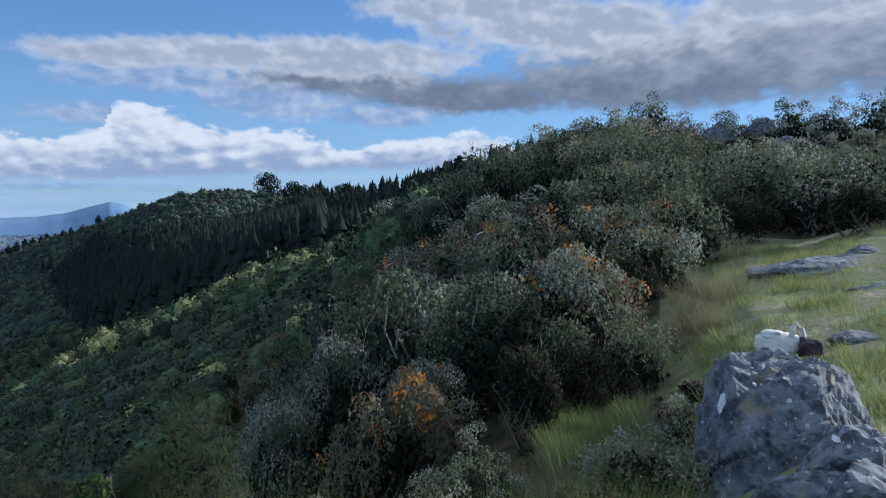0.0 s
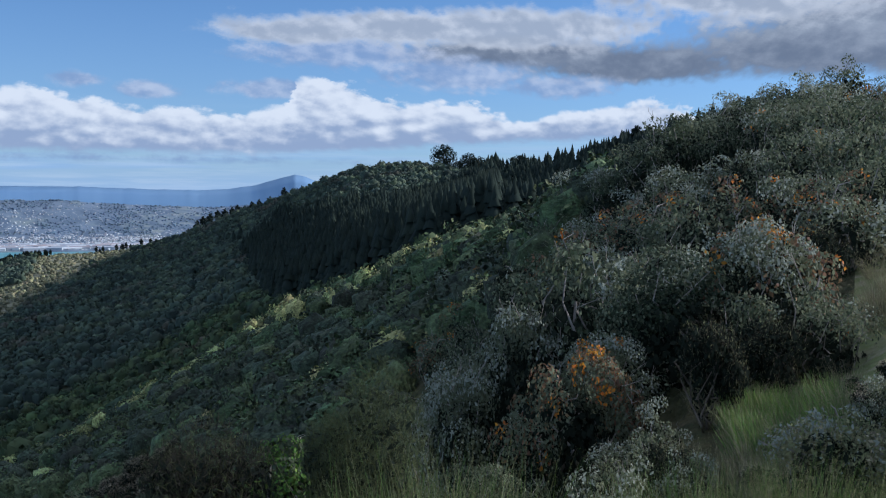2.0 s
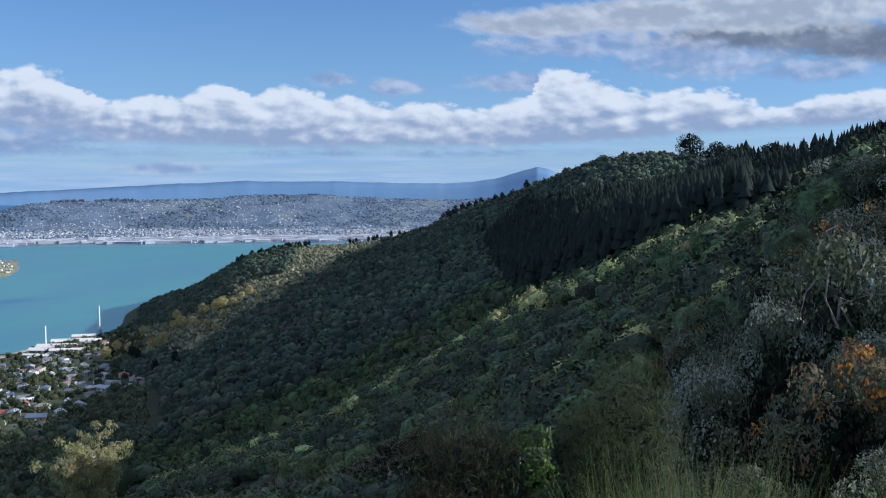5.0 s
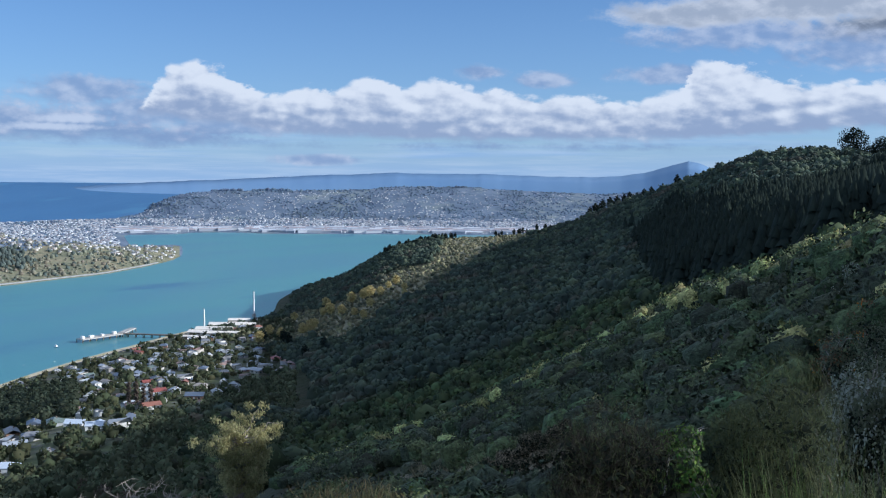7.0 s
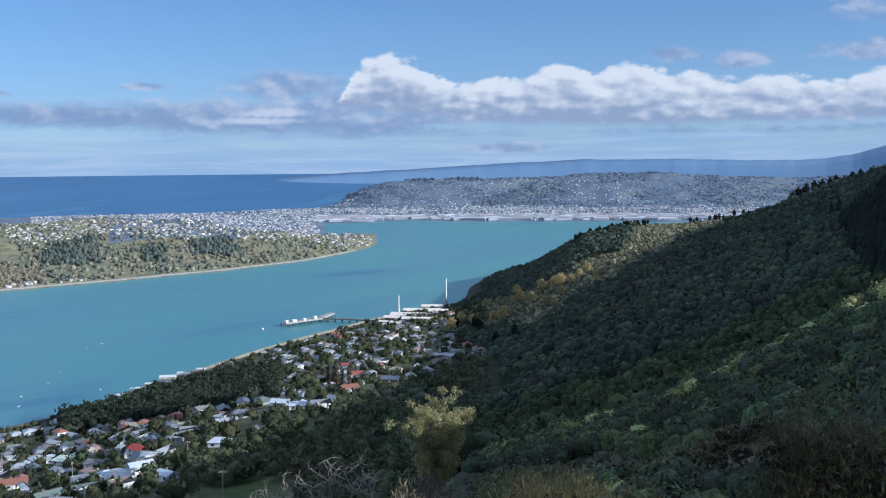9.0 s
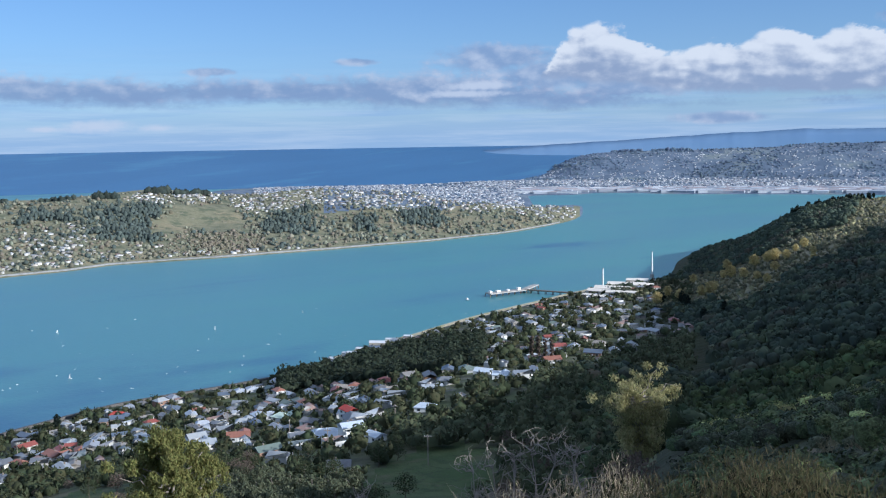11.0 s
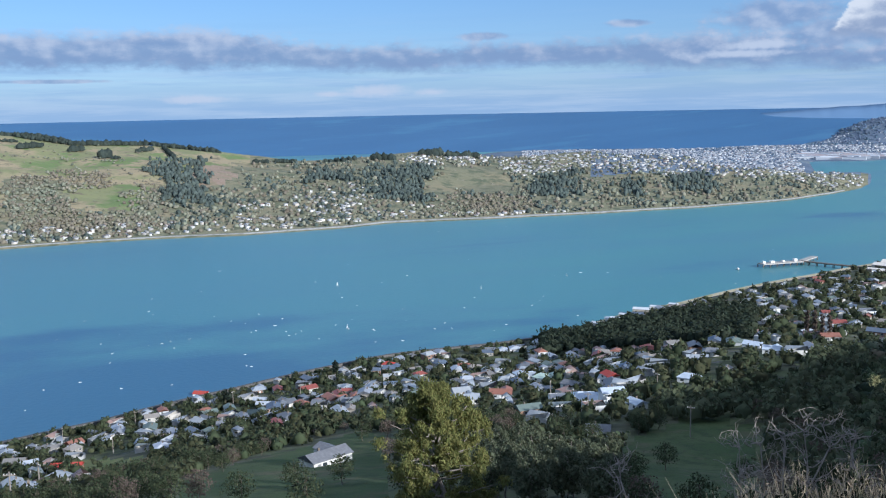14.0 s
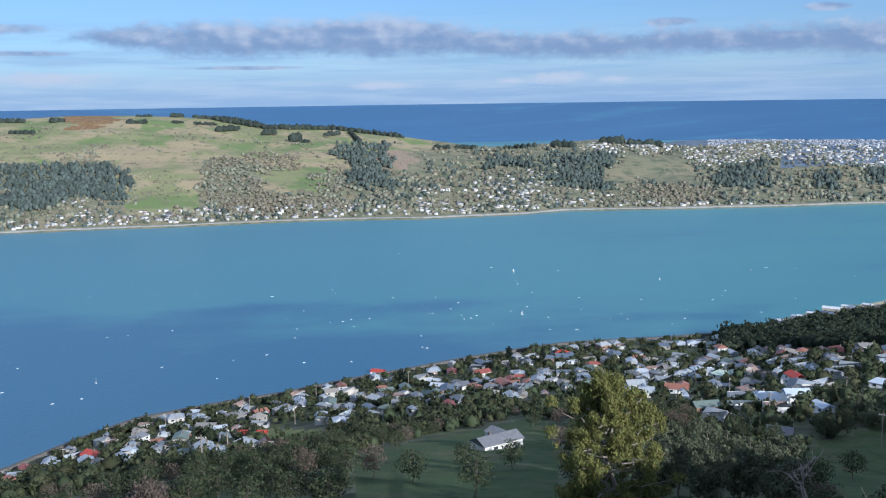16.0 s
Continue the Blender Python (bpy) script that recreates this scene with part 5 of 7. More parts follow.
def industrial():
    """The fertiliser works at the point: long white sheds, low annexes and two thin chimneys."""
    white_roof = material("white_shed_roof", (0.74, 0.68, 0.60), 0.5, [((0.66, 0.62, 0.56), 5, 0.45, 0.65)])
    cream = material("cream_shed_wall", (0.70, 0.64, 0.55), 0.7, [((0.58, 0.52, 0.44), 4, 0.45, 0.65)])
    for a, el, w, l, h, turn in ((46.2, -8.95, 13, 24, 4.5, 0.2), (45.5, -8.85, 15, 34, 6, 0.35), (44.7, -8.6, 16, 38, 5.5, 0.45), (46.0, -9.25, 9, 18, 3.5, 0.2), (45.0, -9.0, 11, 28, 4, 0.4), (44.1, -8.4, 12, 22, 7, 0.5), (46.9, -9.15, 8, 14, 3.5, 0.1), (43.7, -8.55, 10, 18, 4, 0.6)):
        spot = at_el(a, el)
        if spot is None:
            continue
        ob = thing("shed", "large white industrial shed at the water's edge", "shed", "sheds of the works")
        v, f = solid((-w / 2, -l / 2, -3, w / 2, l / 2, h))
        part("wall", mesh_from("wall", v, f, cream), ob)
        rv, rf = gable(w, l, h, w * 0.2, 0.5)
        part("roof", mesh_from("roof", rv, rf, white_roof), ob)
        for k in range(3):
            box_part("door", ob, TIMBER, (-w / 2 - 0.1, -l * 0.3 + k * l * 0.28, 0, -w / 2 + 0.1, -l * 0.3 + k * l * 0.28 + 3.5, 4.0))
        ob.matrix_basis = Matrix.Translation((spot[0], spot[1], max(spot[2], 2.5))) @ Matrix.Rotation(radians(a) + turn + math.pi / 2 - 0.6, 4, "Z") @ Matrix.Diagonal((1.05, 1.2, 0.85, 1.0))
        TAKEN.append((spot[0], spot[1], l * 0.5))
    for a, el, h in ((46.05, -8.75, 27), (43.28, -8.05, 33)):
        x, y, z = at_el(a, el) or at(a, 1250)
        ob = thing("chimney", "tall thin pale chimney of the works", "chimney", "chimneys of the works")
        ob.location = (x, y, max(z, 2.5))
        lv, lf = limbs([([(0, 0, -2), (0, 0, h * 0.5), (0, 0, h)], 1.2, 0.7)])
        part("stack", mesh_from("stack", lv, lf, FRAME_WHITE, True), ob)
        lv, lf = limbs([([(0, 0, h - 0.4), (0, 0, h + 0.3)], 0.95, 0.95)])
        part("rim", mesh_from("rim", lv, lf, CONCRETE), ob)
        box_part("base", ob, CONCRETE, (-2, -2, -2, 2, 2, 2.5))


industrial()


def shore_sheds():
    rng = np.random.default_rng(17)
    white_roof = material("boat_shed_roof", (0.55, 0.57, 0.60), 0.5, [((0.6, 0.62, 0.64), 3, 0.45, 0.65)])
    for a, back, w, l in ((59.2, 12, 7, 15), (58.4, 14, 5, 10), (60.2, 18, 5, 8), (61.0, 18, 5, 8), (61.8, 22, 5, 8), (57.4, 20, 5, 8), (60.7, 30, 5, 9)):
        x, y, z = at(a, shore(a) - back)
        ob = thing("boat_shed", "pale boat shed on the harbour edge", "shed", "boat sheds on the shore")
        v, f = solid((-w / 2, -l / 2, -3, w / 2, l / 2, 3.2))
        part("wall", mesh_from("wall", v, f, WALL), ob)
        rv, rf = gable(w, l, 3.2, w * 0.2, 0.3)
        part("roof", mesh_from("roof", rv, rf, white_roof), ob)
        box_part("door", ob, TIMBER, (-1.4, -l / 2 - 0.08, 0, 1.4, -l / 2 + 0.1, 2.4))
        ob.matrix_basis = Matrix.Translation((x, y, max(z, 2.6))) @ Matrix.Rotation(radians(a) + rng.normal() * 0.2 + 1.2, 4, "Z")
        TAKEN.append((x, y, 7))


shore_sheds()


def poles():
    pole = thing("power_pole", "timber power pole with a crossarm", "pole", "power poles of the suburb")
    lv, lf = limbs([([(0, 0, -1), (0, 0, 5), (0, 0, 9.5)], 0.2, 0.14)])
    part("post", mesh_from("post", lv, lf, PALE_WOOD), pole)
    box_part("crossarm", pole, PALE_WOOD, (-1.2, -0.09, 8.7, 1.2, 0.09, 8.9))
    for k in (-1, -0.4, 0.4, 1):
        box_part("insulator", pole, FRAME_WHITE, (k - 0.06, -0.06, 8.9, k + 0.06, 0.06, 9.1))
    rng = np.random.default_rng(2)
    for a, el in ((56.4, -18.6), (62.3, -17.9), (64.5, -17.0), (58.3, -16.5), (100.6, -18.6), (97.4, -18.2), (96.6, -18.1), (92.6, -17.6), (88.7, -17.2), (83.2, -16.6), (79.3, -16.5), (94.0, -20.4), (95.5, -21.0), (90.0, -18.4), (103.0, -19.5), (72.0, -16.4), (68.0, -16.0), (76.0, -15.6)):
        spot = at_el(a, el)
        if spot:
            copy_thing(pole, Matrix.Translation(spot) @ Matrix.Rotation(rng.uniform(0, 3.1), 4, "Z"))
    retire(pole)


poles()


# ---- trees of the slope and the suburb ----


def far_tree(seed, kind, height, width, mat, label, group, limb_mat=None):
    """A tree seen from some way off: a trunk with limbs, and a crown of many sprays."""
    rng = np.random.default_rng(seed)
    ob = thing(kind, label, "tree", group)
    paths = [(wander(rng, (0, 0, -1), (rng.normal() * 0.3, rng.normal() * 0.3, height * 0.8), 6, 0.03), height * 0.022, height * 0.007)]
    lobes = []
    for i in range(12):
        u = i / 11
        z = height * (0.30 + 0.62 * u)
        q = width / 2 * (math.sin(math.pi * (0.18 + 0.74 * u)) if kind != "poplar" else 0.7)
        w = 2.4 * i
        c = (q * 0.6 * math.cos(w), q * 0.6 * math.sin(w), z)
        lobes.append((*c, q * 0.55 + 0.2, q * 0.55 + 0.2, q * 0.42 + 0.2))
        paths.append((wander(rng, (0, 0, z * 0.75), c, 3), height * 0.008, height * 0.003))
    lv, lf = limbs(paths)
    part("trunk", mesh_from("trunk", lv, lf, limb_mat or BARK), ob)
    v, f, _ = leaves(rng, lobes, 1700 if height > 11 else 820, height * 0.05 + width * 0.014, height * 0.028 + width * 0.008, 0.0, 0.5)
    part("crown", fast_mesh("crown", v, f, [mat]), ob)
    return ob


def big_pine(seed, height, width, label, count, bare=0.35, needle=None, flat_top=False):
    """An open-crowned pine: whorls of limbs, each with tufts of needles at its ends."""
    rng = np.random.default_rng(seed)
    ob = thing("pine_tree", label, "tree", "tall pines below the lookout")
    trunk = wander(rng, (0, 0, -2), (0.4, 0.2, height * 0.96), 9, 0.012)
    part("trunk", mesh_from("trunk", *limbs([(trunk, width * 0.04, 0.06)]), PALE_WOOD), ob)
    paths, tufts = [], []
    for i in range(52):
        u = bare + (1 - bare) * (i + rng.uniform(0, 0.8)) / 52
        reach = width / 2 * (0.30 + 0.78 * math.sin(math.pi * min(1, 0.30 + 0.72 * (u - bare) / (1 - bare)))) * rng.uniform(0.65, 1.15)
        if flat_top:
            reach = width / 2 * (0.45 + 0.55 * (u - bare) / (1 - bare)) * rng.uniform(0.6, 1.1)
        w = i * 2.4 + rng.normal() * 0.3
        z = height * u
        a = np.array((0, 0, z - reach * 0.1))
        b = np.array((math.cos(w) * reach, math.sin(w) * reach, z + reach * rng.uniform(0.15, 0.5)))
        path = wander(rng, a, b, 5, 0.05)
        paths.append((path, 0.11, 0.03))
        for k in range(7):
            c = np.array(path[int(rng.integers(2, 6))]) + rng.normal(size=3) * reach * 0.14
            r = rng.uniform(0.55, 1.0) * width / 11
            tufts.append((*c, r, r, r * 0.85))
    for k in range(10):
        tufts.append((rng.normal() * 0.5, rng.normal() * 0.5, height * rng.uniform(0.88, 1.0), 0.5, 0.5, 0.7))
    part("branch", mesh_from("branch", *limbs(paths), PALE_WOOD), ob)
    v, f, p = leaves(rng, tufts, count, 0.36, 0.12, -0.6, 0.2)
    part("needles", fast_mesh("needles", v, f, [needle or LEAF_PINE]), ob)["kind"] = "stuff"
    return ob


def pine_at(seed, a, d, top, width, label, count, bare, needle=None, flat_top=False):
    """A pine whose tip lies top degrees above the eye."""
    x, y, z = at(a, d)
    ob = big_pine(seed, EYE_Z + d * tan(top) - z, width, label, count, bare, needle, flat_top)
    ob.matrix_basis = Matrix.Translation((x, y, z)) @ Matrix.Rotation(0.3 * seed, 4, "Z")
    TAKEN.append((x, y, 6))


pine_at(3, 71.6, 92, -16.1, 9.8, "tall sunlit yellow-green pine standing below the lookout", 56000, 0.14)
pine_at(4, 44.1, 118, -14.4, 9.6, "flat-topped pale green pine at the wood's edge", 26000, 0.42, leaf_material("pale_pine_needle", (0.36, 0.34, 0.17), 0.3, 0.02, 0.75, 0.12, 0.5), True)


def slope_trees():
    rng = np.random.default_rng(23)
    broad = [far_tree(200 + i, "tree", 9, 8, leaf_material("suburb_leaf", (0.062, 0.078, 0.042), 0.4, 0.03), "dark green garden tree among the houses", "trees of the suburb") for i in range(3)]
    brown = [far_tree(210 + i, "tree", 9, 7.5, BARE_TREE, "bare brownish winter tree", "bare trees of the suburb") for i in range(2)]
    gum = [far_tree(220 + i, "gum_tree", 14, 8, leaf_material("gum_leaf", (0.105, 0.12, 0.075), 0.4, 0.03), "tall dark gum tree on the slope", "gum trees below the lookout", PALE_WOOD) for i in range(2)]
    poplar = far_tree(230, "poplar", 16, 3.6, BARE_TREE, "tall narrow bare poplar", "row of poplars")
    fir = far_tree(240, "cypress", 12, 5, CONIFER, "dark pointed cypress among the houses", "dark conifers of the suburb")
    for i, a in enumerate((50.2, 49.8, 49.4, 49.0)):
        spot = at_el(a, -12.9)
        put(poplar, a, math.hypot(spot[0], spot[1]), i, rng.uniform(0.85, 1.1))
    for a, el, k in ((77.2, -15.3, 1.0), (75.2, -15.4, 0.8), (40.4, -10.6, 1.2), (39.3, -10.2, 1.2), (42.7, -9.6, 1.3), (41.6, -9.7, 1.5), (41.3, -9.8, 1.3), (46.3, -9.4, 0.7), (45.2, -9.3, 0.7), (83.6, -16.5, 0.9), (65.9, -14.8, 0.7)):
        spot = at_el(a, el)
        if spot:
            put(fir, a, math.hypot(spot[0], spot[1]), rng.uniform(0, 6), k)
    n = 0
    for _ in range(6000):
        a = rng.uniform(44, 110)
        d = 95 * math.exp(rng.uniform(0, 1.4))
        x, y, z = at(a, d)
        el = math.degrees(math.atan2(z - EYE_Z, d))
        if el > -16.0 or el < -23.5 or a > 92 and d > 330:
            continue
        if in_field(a, el) and rng.uniform() < 0.93 or not clear_of(x, y, 2.5):
            continue
        if abs(a - 71.5) < 5 and d < 90:
            continue
        tall = EYE_Z - z - d * tan(curve(a, 44, 12.8, 52, 15.2, 58, 16.6, 62, 17.2, 66, 16.8, 72, 16.9, 80, 18.2, 86, 18.6, 95, 19.3, 110, 20.5))
        kind = gum if 60 < a < 71 and d < 260 else brown if rng.uniform() < 0.22 else broad
        h = min(10.5 if kind is gum else 7.5, abs(tall)) if tall > 0 else 0
        if h < 3.5:
            continue
        TAKEN.append((x, y, 2.0))
        ob = kind[int(rng.integers(len(kind)))]
        put(ob, a, d, rng.uniform(0, 6.28), h / (14 if kind is gum else 9) * rng.uniform(0.75, 1.0), 0.2)
        n += 1
        if n > 320:
            break
    retire(*broad, *brown, *gum, poplar, fir)


slope_trees()


def dead_trees():
    """Bare grey trees on the drop below the bleached grass."""
    for i, (a, d, h) in enumerate(((53.6, 58, 8.5), (52.4, 60, 10.0), (51.3, 58, 11.0), (50.2, 62, 10.5), (49.2, 60, 12.5), (48.3, 61, 10.0), (47.4, 64, 9.0), (61.0, 52, 8.0))):
        rng = np.random.default_rng(300 + i)
        ob = thing("dead_tree", "bare grey dead tree with drooping branches", "tree", "dead trees on the slope")
        x, y, z = at(a, d)
        top = EYE_Z - d * tan(curve(a, 47, 18.0, 49.3, 17.4, 51, 18.0, 54, 19.2, 61, 20.4)) - z
        h = top
        trunk = wander(rng, (0, 0, -1), (rng.normal() * 0.4, rng.normal() * 0.4, h), 8, 0.02)
        part("trunk", mesh_from("trunk", *limbs([(trunk, 0.17, 0.03)]), PALE_WOOD), ob)
        for k in range(26):
            q = np.array(trunk[int(rng.integers(3, 9))]) + (0, 0, rng.uniform(-0.5, 0.2))
            w = rng.uniform(0, 6.28)
            r = rng.uniform(0.6, 1.9)
            tip = q + (math.cos(w) * r, math.sin(w) * r, rng.uniform(0.1, 1.1))
            path = wander(rng, q, tip, 4, 0.1)
            twigs = [(path, 0.045, 0.012)]
            for _ in range(6):
                s = np.array(path[int(rng.integers(1, 5))])
                twigs.append((wander(rng, s, s + unit(rng.normal(size=3) + (0, 0, 0.4)) * rng.uniform(0.3, 0.8), 2), 0.02, 0.008))
            part("branch", mesh_from("branch", *limbs(twigs), PALE_WOOD), ob)
        ob.location = (x, y, z)


dead_trees()


def ridge_trees():
    """Single conifers that stand out on the skyline of the ridge."""
    rng = np.random.default_rng(29)
    clump = [far_tree(250 + i, "macrocarpa", 17, 17, CONIFER, "dark spreading macrocarpa on the skyline", "trees on the ridge") for i in range(2)]
    fir = [far_tree(260 + i, "fir_tree", 16, 6.5, CONIFER, "dark pointed conifer on the skyline", "conifers on the ridge") for i in range(2)]
    for a, k, t in ((10.1, 1.45, 1.1), (9.3, 1.0, 0.9), (8.6, 1.2, 1.15), (8.05, 1.2, 1.0), (5.8, 0.85, 0.95), (16.6, 0.35, 1.0)):
        put(clump[int(rng.integers(2))], a, ridge(a)[0] - 6, rng.uniform(0, 6), k, 0.5, t)
    for a, k in ((19.2, 1.15), (18.0, 0.6), (20.6, 0.9), (21.0, 1.0), (21.4, 0.9), (21.8, 1.05), (22.1, 1.1), (22.5, 1.2), (22.9, 1.25), (23.3, 1.3), (23.7, 1.3), (24.0, 1.1), (21.6, 0.8), (22.7, 0.9), (23.5, 1.0), (11.6, 0.4), (12.2, 0.3), (6.7, 0.6), (7.2, 0.5), (6.3, 0.5)):
        put(fir[int(rng.integers(2))], a, ridge(a)[0] - 4, rng.uniform(0, 6), k, 0.5)
    for k in range(64):
        a = rng.uniform(31.6, 35.8) if k < 52 else rng.uniform(26.0, 29.5)
        put(fir[k % 2], a, ridge(a)[0] - rng.uniform(-10, 40), rng.uniform(0, 6), rng.uniform(0.5, 0.85) * (1.25 if a > 34.8 else 1.0), 0.5)
    for k in range(46):
        a = rng.uniform(-3, 6.5)
        put(fir[k % 2], a, ridge(a)[0] - rng.uniform(0, 15), rng.uniform(0, 6), rng.uniform(0.45, 0.8), 0.5)
    retire(*clump, *fir)


ridge_trees()


def golden_trees():
    rng = np.random.default_rng(33)
    # the sun that misses these trees is put into their colour
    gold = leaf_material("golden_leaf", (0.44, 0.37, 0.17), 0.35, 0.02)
    pat = [far_tree(270 + i, "tree", 13, 9, gold, "golden-green tree above the works, lightened as if sunlit", "golden trees above the works") for i in range(2)]
    for _ in range(26):
        a = rng.uniform(34.5, 43)
        el = curve(a, 34.5, -5.8, 38, -7.2, 43, -8.6) - rng.uniform(0, 1.5)
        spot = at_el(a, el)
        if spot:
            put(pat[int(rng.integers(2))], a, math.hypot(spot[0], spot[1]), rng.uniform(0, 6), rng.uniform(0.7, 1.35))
    retire(*pat)


golden_trees()


def suburb_woods():
    """Garden bush and the wooded knoll by the shore, too many to count."""
    rng = np.random.default_rng(37)
    knoll, shade_wood, gardens = [], [], []
    for _ in range(22000):
        a = rng.uniform(41.0, 110)
        d = math.sqrt(rng.uniform(210 ** 2, (shore(a) * 0.985 - 6) ** 2))
        x, y, z = at(a, d)
        el = math.degrees(math.atan2(z - EYE_Z, d))
        if in_field(a, el) or z < 2.5 or d < 200 or on_sun_patch(a, el - 0.25) and rng.uniform() < 0.9:
            continue
        wood = 53 < a < 65 and curve(a, 53, -13.2, 58, -13.8, 65, -14.4) < el < curve(a, 53, -11.4, 58, -12.0, 62, -13.0, 65, -13.4)
        gully = a < 58 and el < curve(a, 40, -10.7, 43, -11.7, 48, -13.4, 50, -14.1, 51, -16.5)
        if wood or gully:
            w = rng.uniform(4.0, 7.5) if wood else rng.uniform(3.0, 5.2)
            (shade_wood if wood else knoll).append((x, y, z + w * 0.7, w, w * (0.95 if wood else 1.1), int(rng.integers(6))))
        elif rng.uniform() < 0.6 and clear_of(x, y, 0.4) and (a > 64 or d < shore(a) - 44):
            w = (rng.uniform(1.4, 3.0) + 2.2 * rng.uniform() ** 2) * curve(a, 58, 1.35, 66, 1.0)
            gardens.append((x, y, z + w * 0.5, w, w * rng.uniform(0.8, 1.3), int(rng.integers(6))))
    small = with_core(leafy_shapes(8, 34, 0.40), CROWNS_FAR, 0.64)
    scatter_stuff("knoll_wood", "dark evergreen wood on the knoll by the shore", "wood", small, shade_wood[:900], leaf_material("evergreen_leaf", (0.042, 0.055, 0.036), 0.45, 0.03))
    scatter_stuff("gully_wood", "mixed green wood in the gully above the town", "wood", small, knoll[:3000], leaf_material("knoll_leaf", (0.092, 0.108, 0.062), 0.5, 0.03))
    scatter_stuff("garden_shrubbery", "garden shrubs and hedges between the houses", "shrubs", small, gardens[:4300], leaf_material("garden_leaf", (0.066, 0.077, 0.042), 0.5, 0.05))


suburb_woods()


# ---- the far shore ----


def tiny_houses(name, label, spots, wall=None, roof=None):
    """Many small far houses as one mesh: walls and a pitched roof each."""
    rng = np.random.default_rng(len(spots))
    vs, fs, ids = [], [], []
    base = 0
    wall_f = np.array([(0, 1, 5, 4), (1, 2, 6, 5), (2, 3, 7, 6), (3, 0, 4, 7)])
    roof_f = np.array([(8, 9, 13, 12), (9, 10, 13, 13), (10, 11, 12, 13), (11, 8, 12, 12)])
    for x, y, z, s in spots:
        w, l, h = s * rng.uniform(3.5, 5.5), s * rng.uniform(4.5, 8), s * rng.uniform(3, 5)
        r = s * rng.uniform(1.2, 2.6)
        t = rng.uniform(0, 3.14)
        v = np.array([(-w, -l, -3), (w, -l, -3), (w, l, -3), (-w, l, -3), (-w, -l, h), (w, -l, h), (w, l, h), (-w, l, h),
                      (-w, -l, h), (w, -l, h), (w, l, h), (-w, l, h), (0, -l, h + r), (0, l, h + r)], float)
        c, q = math.cos(t), math.sin(t)
        vs.append(np.stack([v[:, 0] * c - v[:, 1] * q + x, v[:, 0] * q + v[:, 1] * c + y, v[:, 2] + z], 1))
        fs.append(wall_f + base)
        fs.append(np.array([(8, 9, 13, 12), (10, 11, 12, 13)]) + base)
        ids += [0, 0, 0, 0, 1, 1]
        base += 14
    me = fast_mesh(name, np.concatenate(vs), np.concatenate(fs), [wall or TINY_WALL, roof or TINY_ROOF], np.array(ids))
    return tagged(new(name, me), label, "houses", "", "stuff")


def long_sheds(name, label, spots):
    """Long low warehouses along the far waterfront, as one mesh: walls and a shallow roof each."""
    rng = np.random.default_rng(8)
    verts, faces, ids = [], [], []
    for x, y, z, s in spots:
        l, w, h = s * rng.uniform(14, 34), s * rng.uniform(5, 9), rng.uniform(4, 7)
        t = math.atan2(y, x) + math.pi / 2 + rng.normal() * 0.25
        c, q = math.cos(t), math.sin(t)
        k = len(verts)
        for p in ((-l, -w, -3), (l, -w, -3), (l, w, -3), (-l, w, -3), (-l, -w, h), (l, -w, h), (l, w, h), (-l, w, h), (-l, 0, h + 2), (l, 0, h + 2)):
            verts.append((x + p[0] * c - p[1] * q, y + p[0] * q + p[1] * c, z + p[2]))
        faces += [tuple(k + i for i in f) for f in ((0, 1, 5, 4), (2, 3, 7, 6), (1, 2, 6, 9, 5), (3, 0, 4, 8, 7), (4, 5, 9, 8), (6, 7, 8, 9))]
        ids += [0, 0, 0, 0, 1, 1]
    me = mesh_from(name, verts, faces, [CITY_WALL, CITY_ROOF])
    me.polygons.foreach_set("material_index", ids)
    return tagged(new(name, me), label, "buildings", "", "stuff")


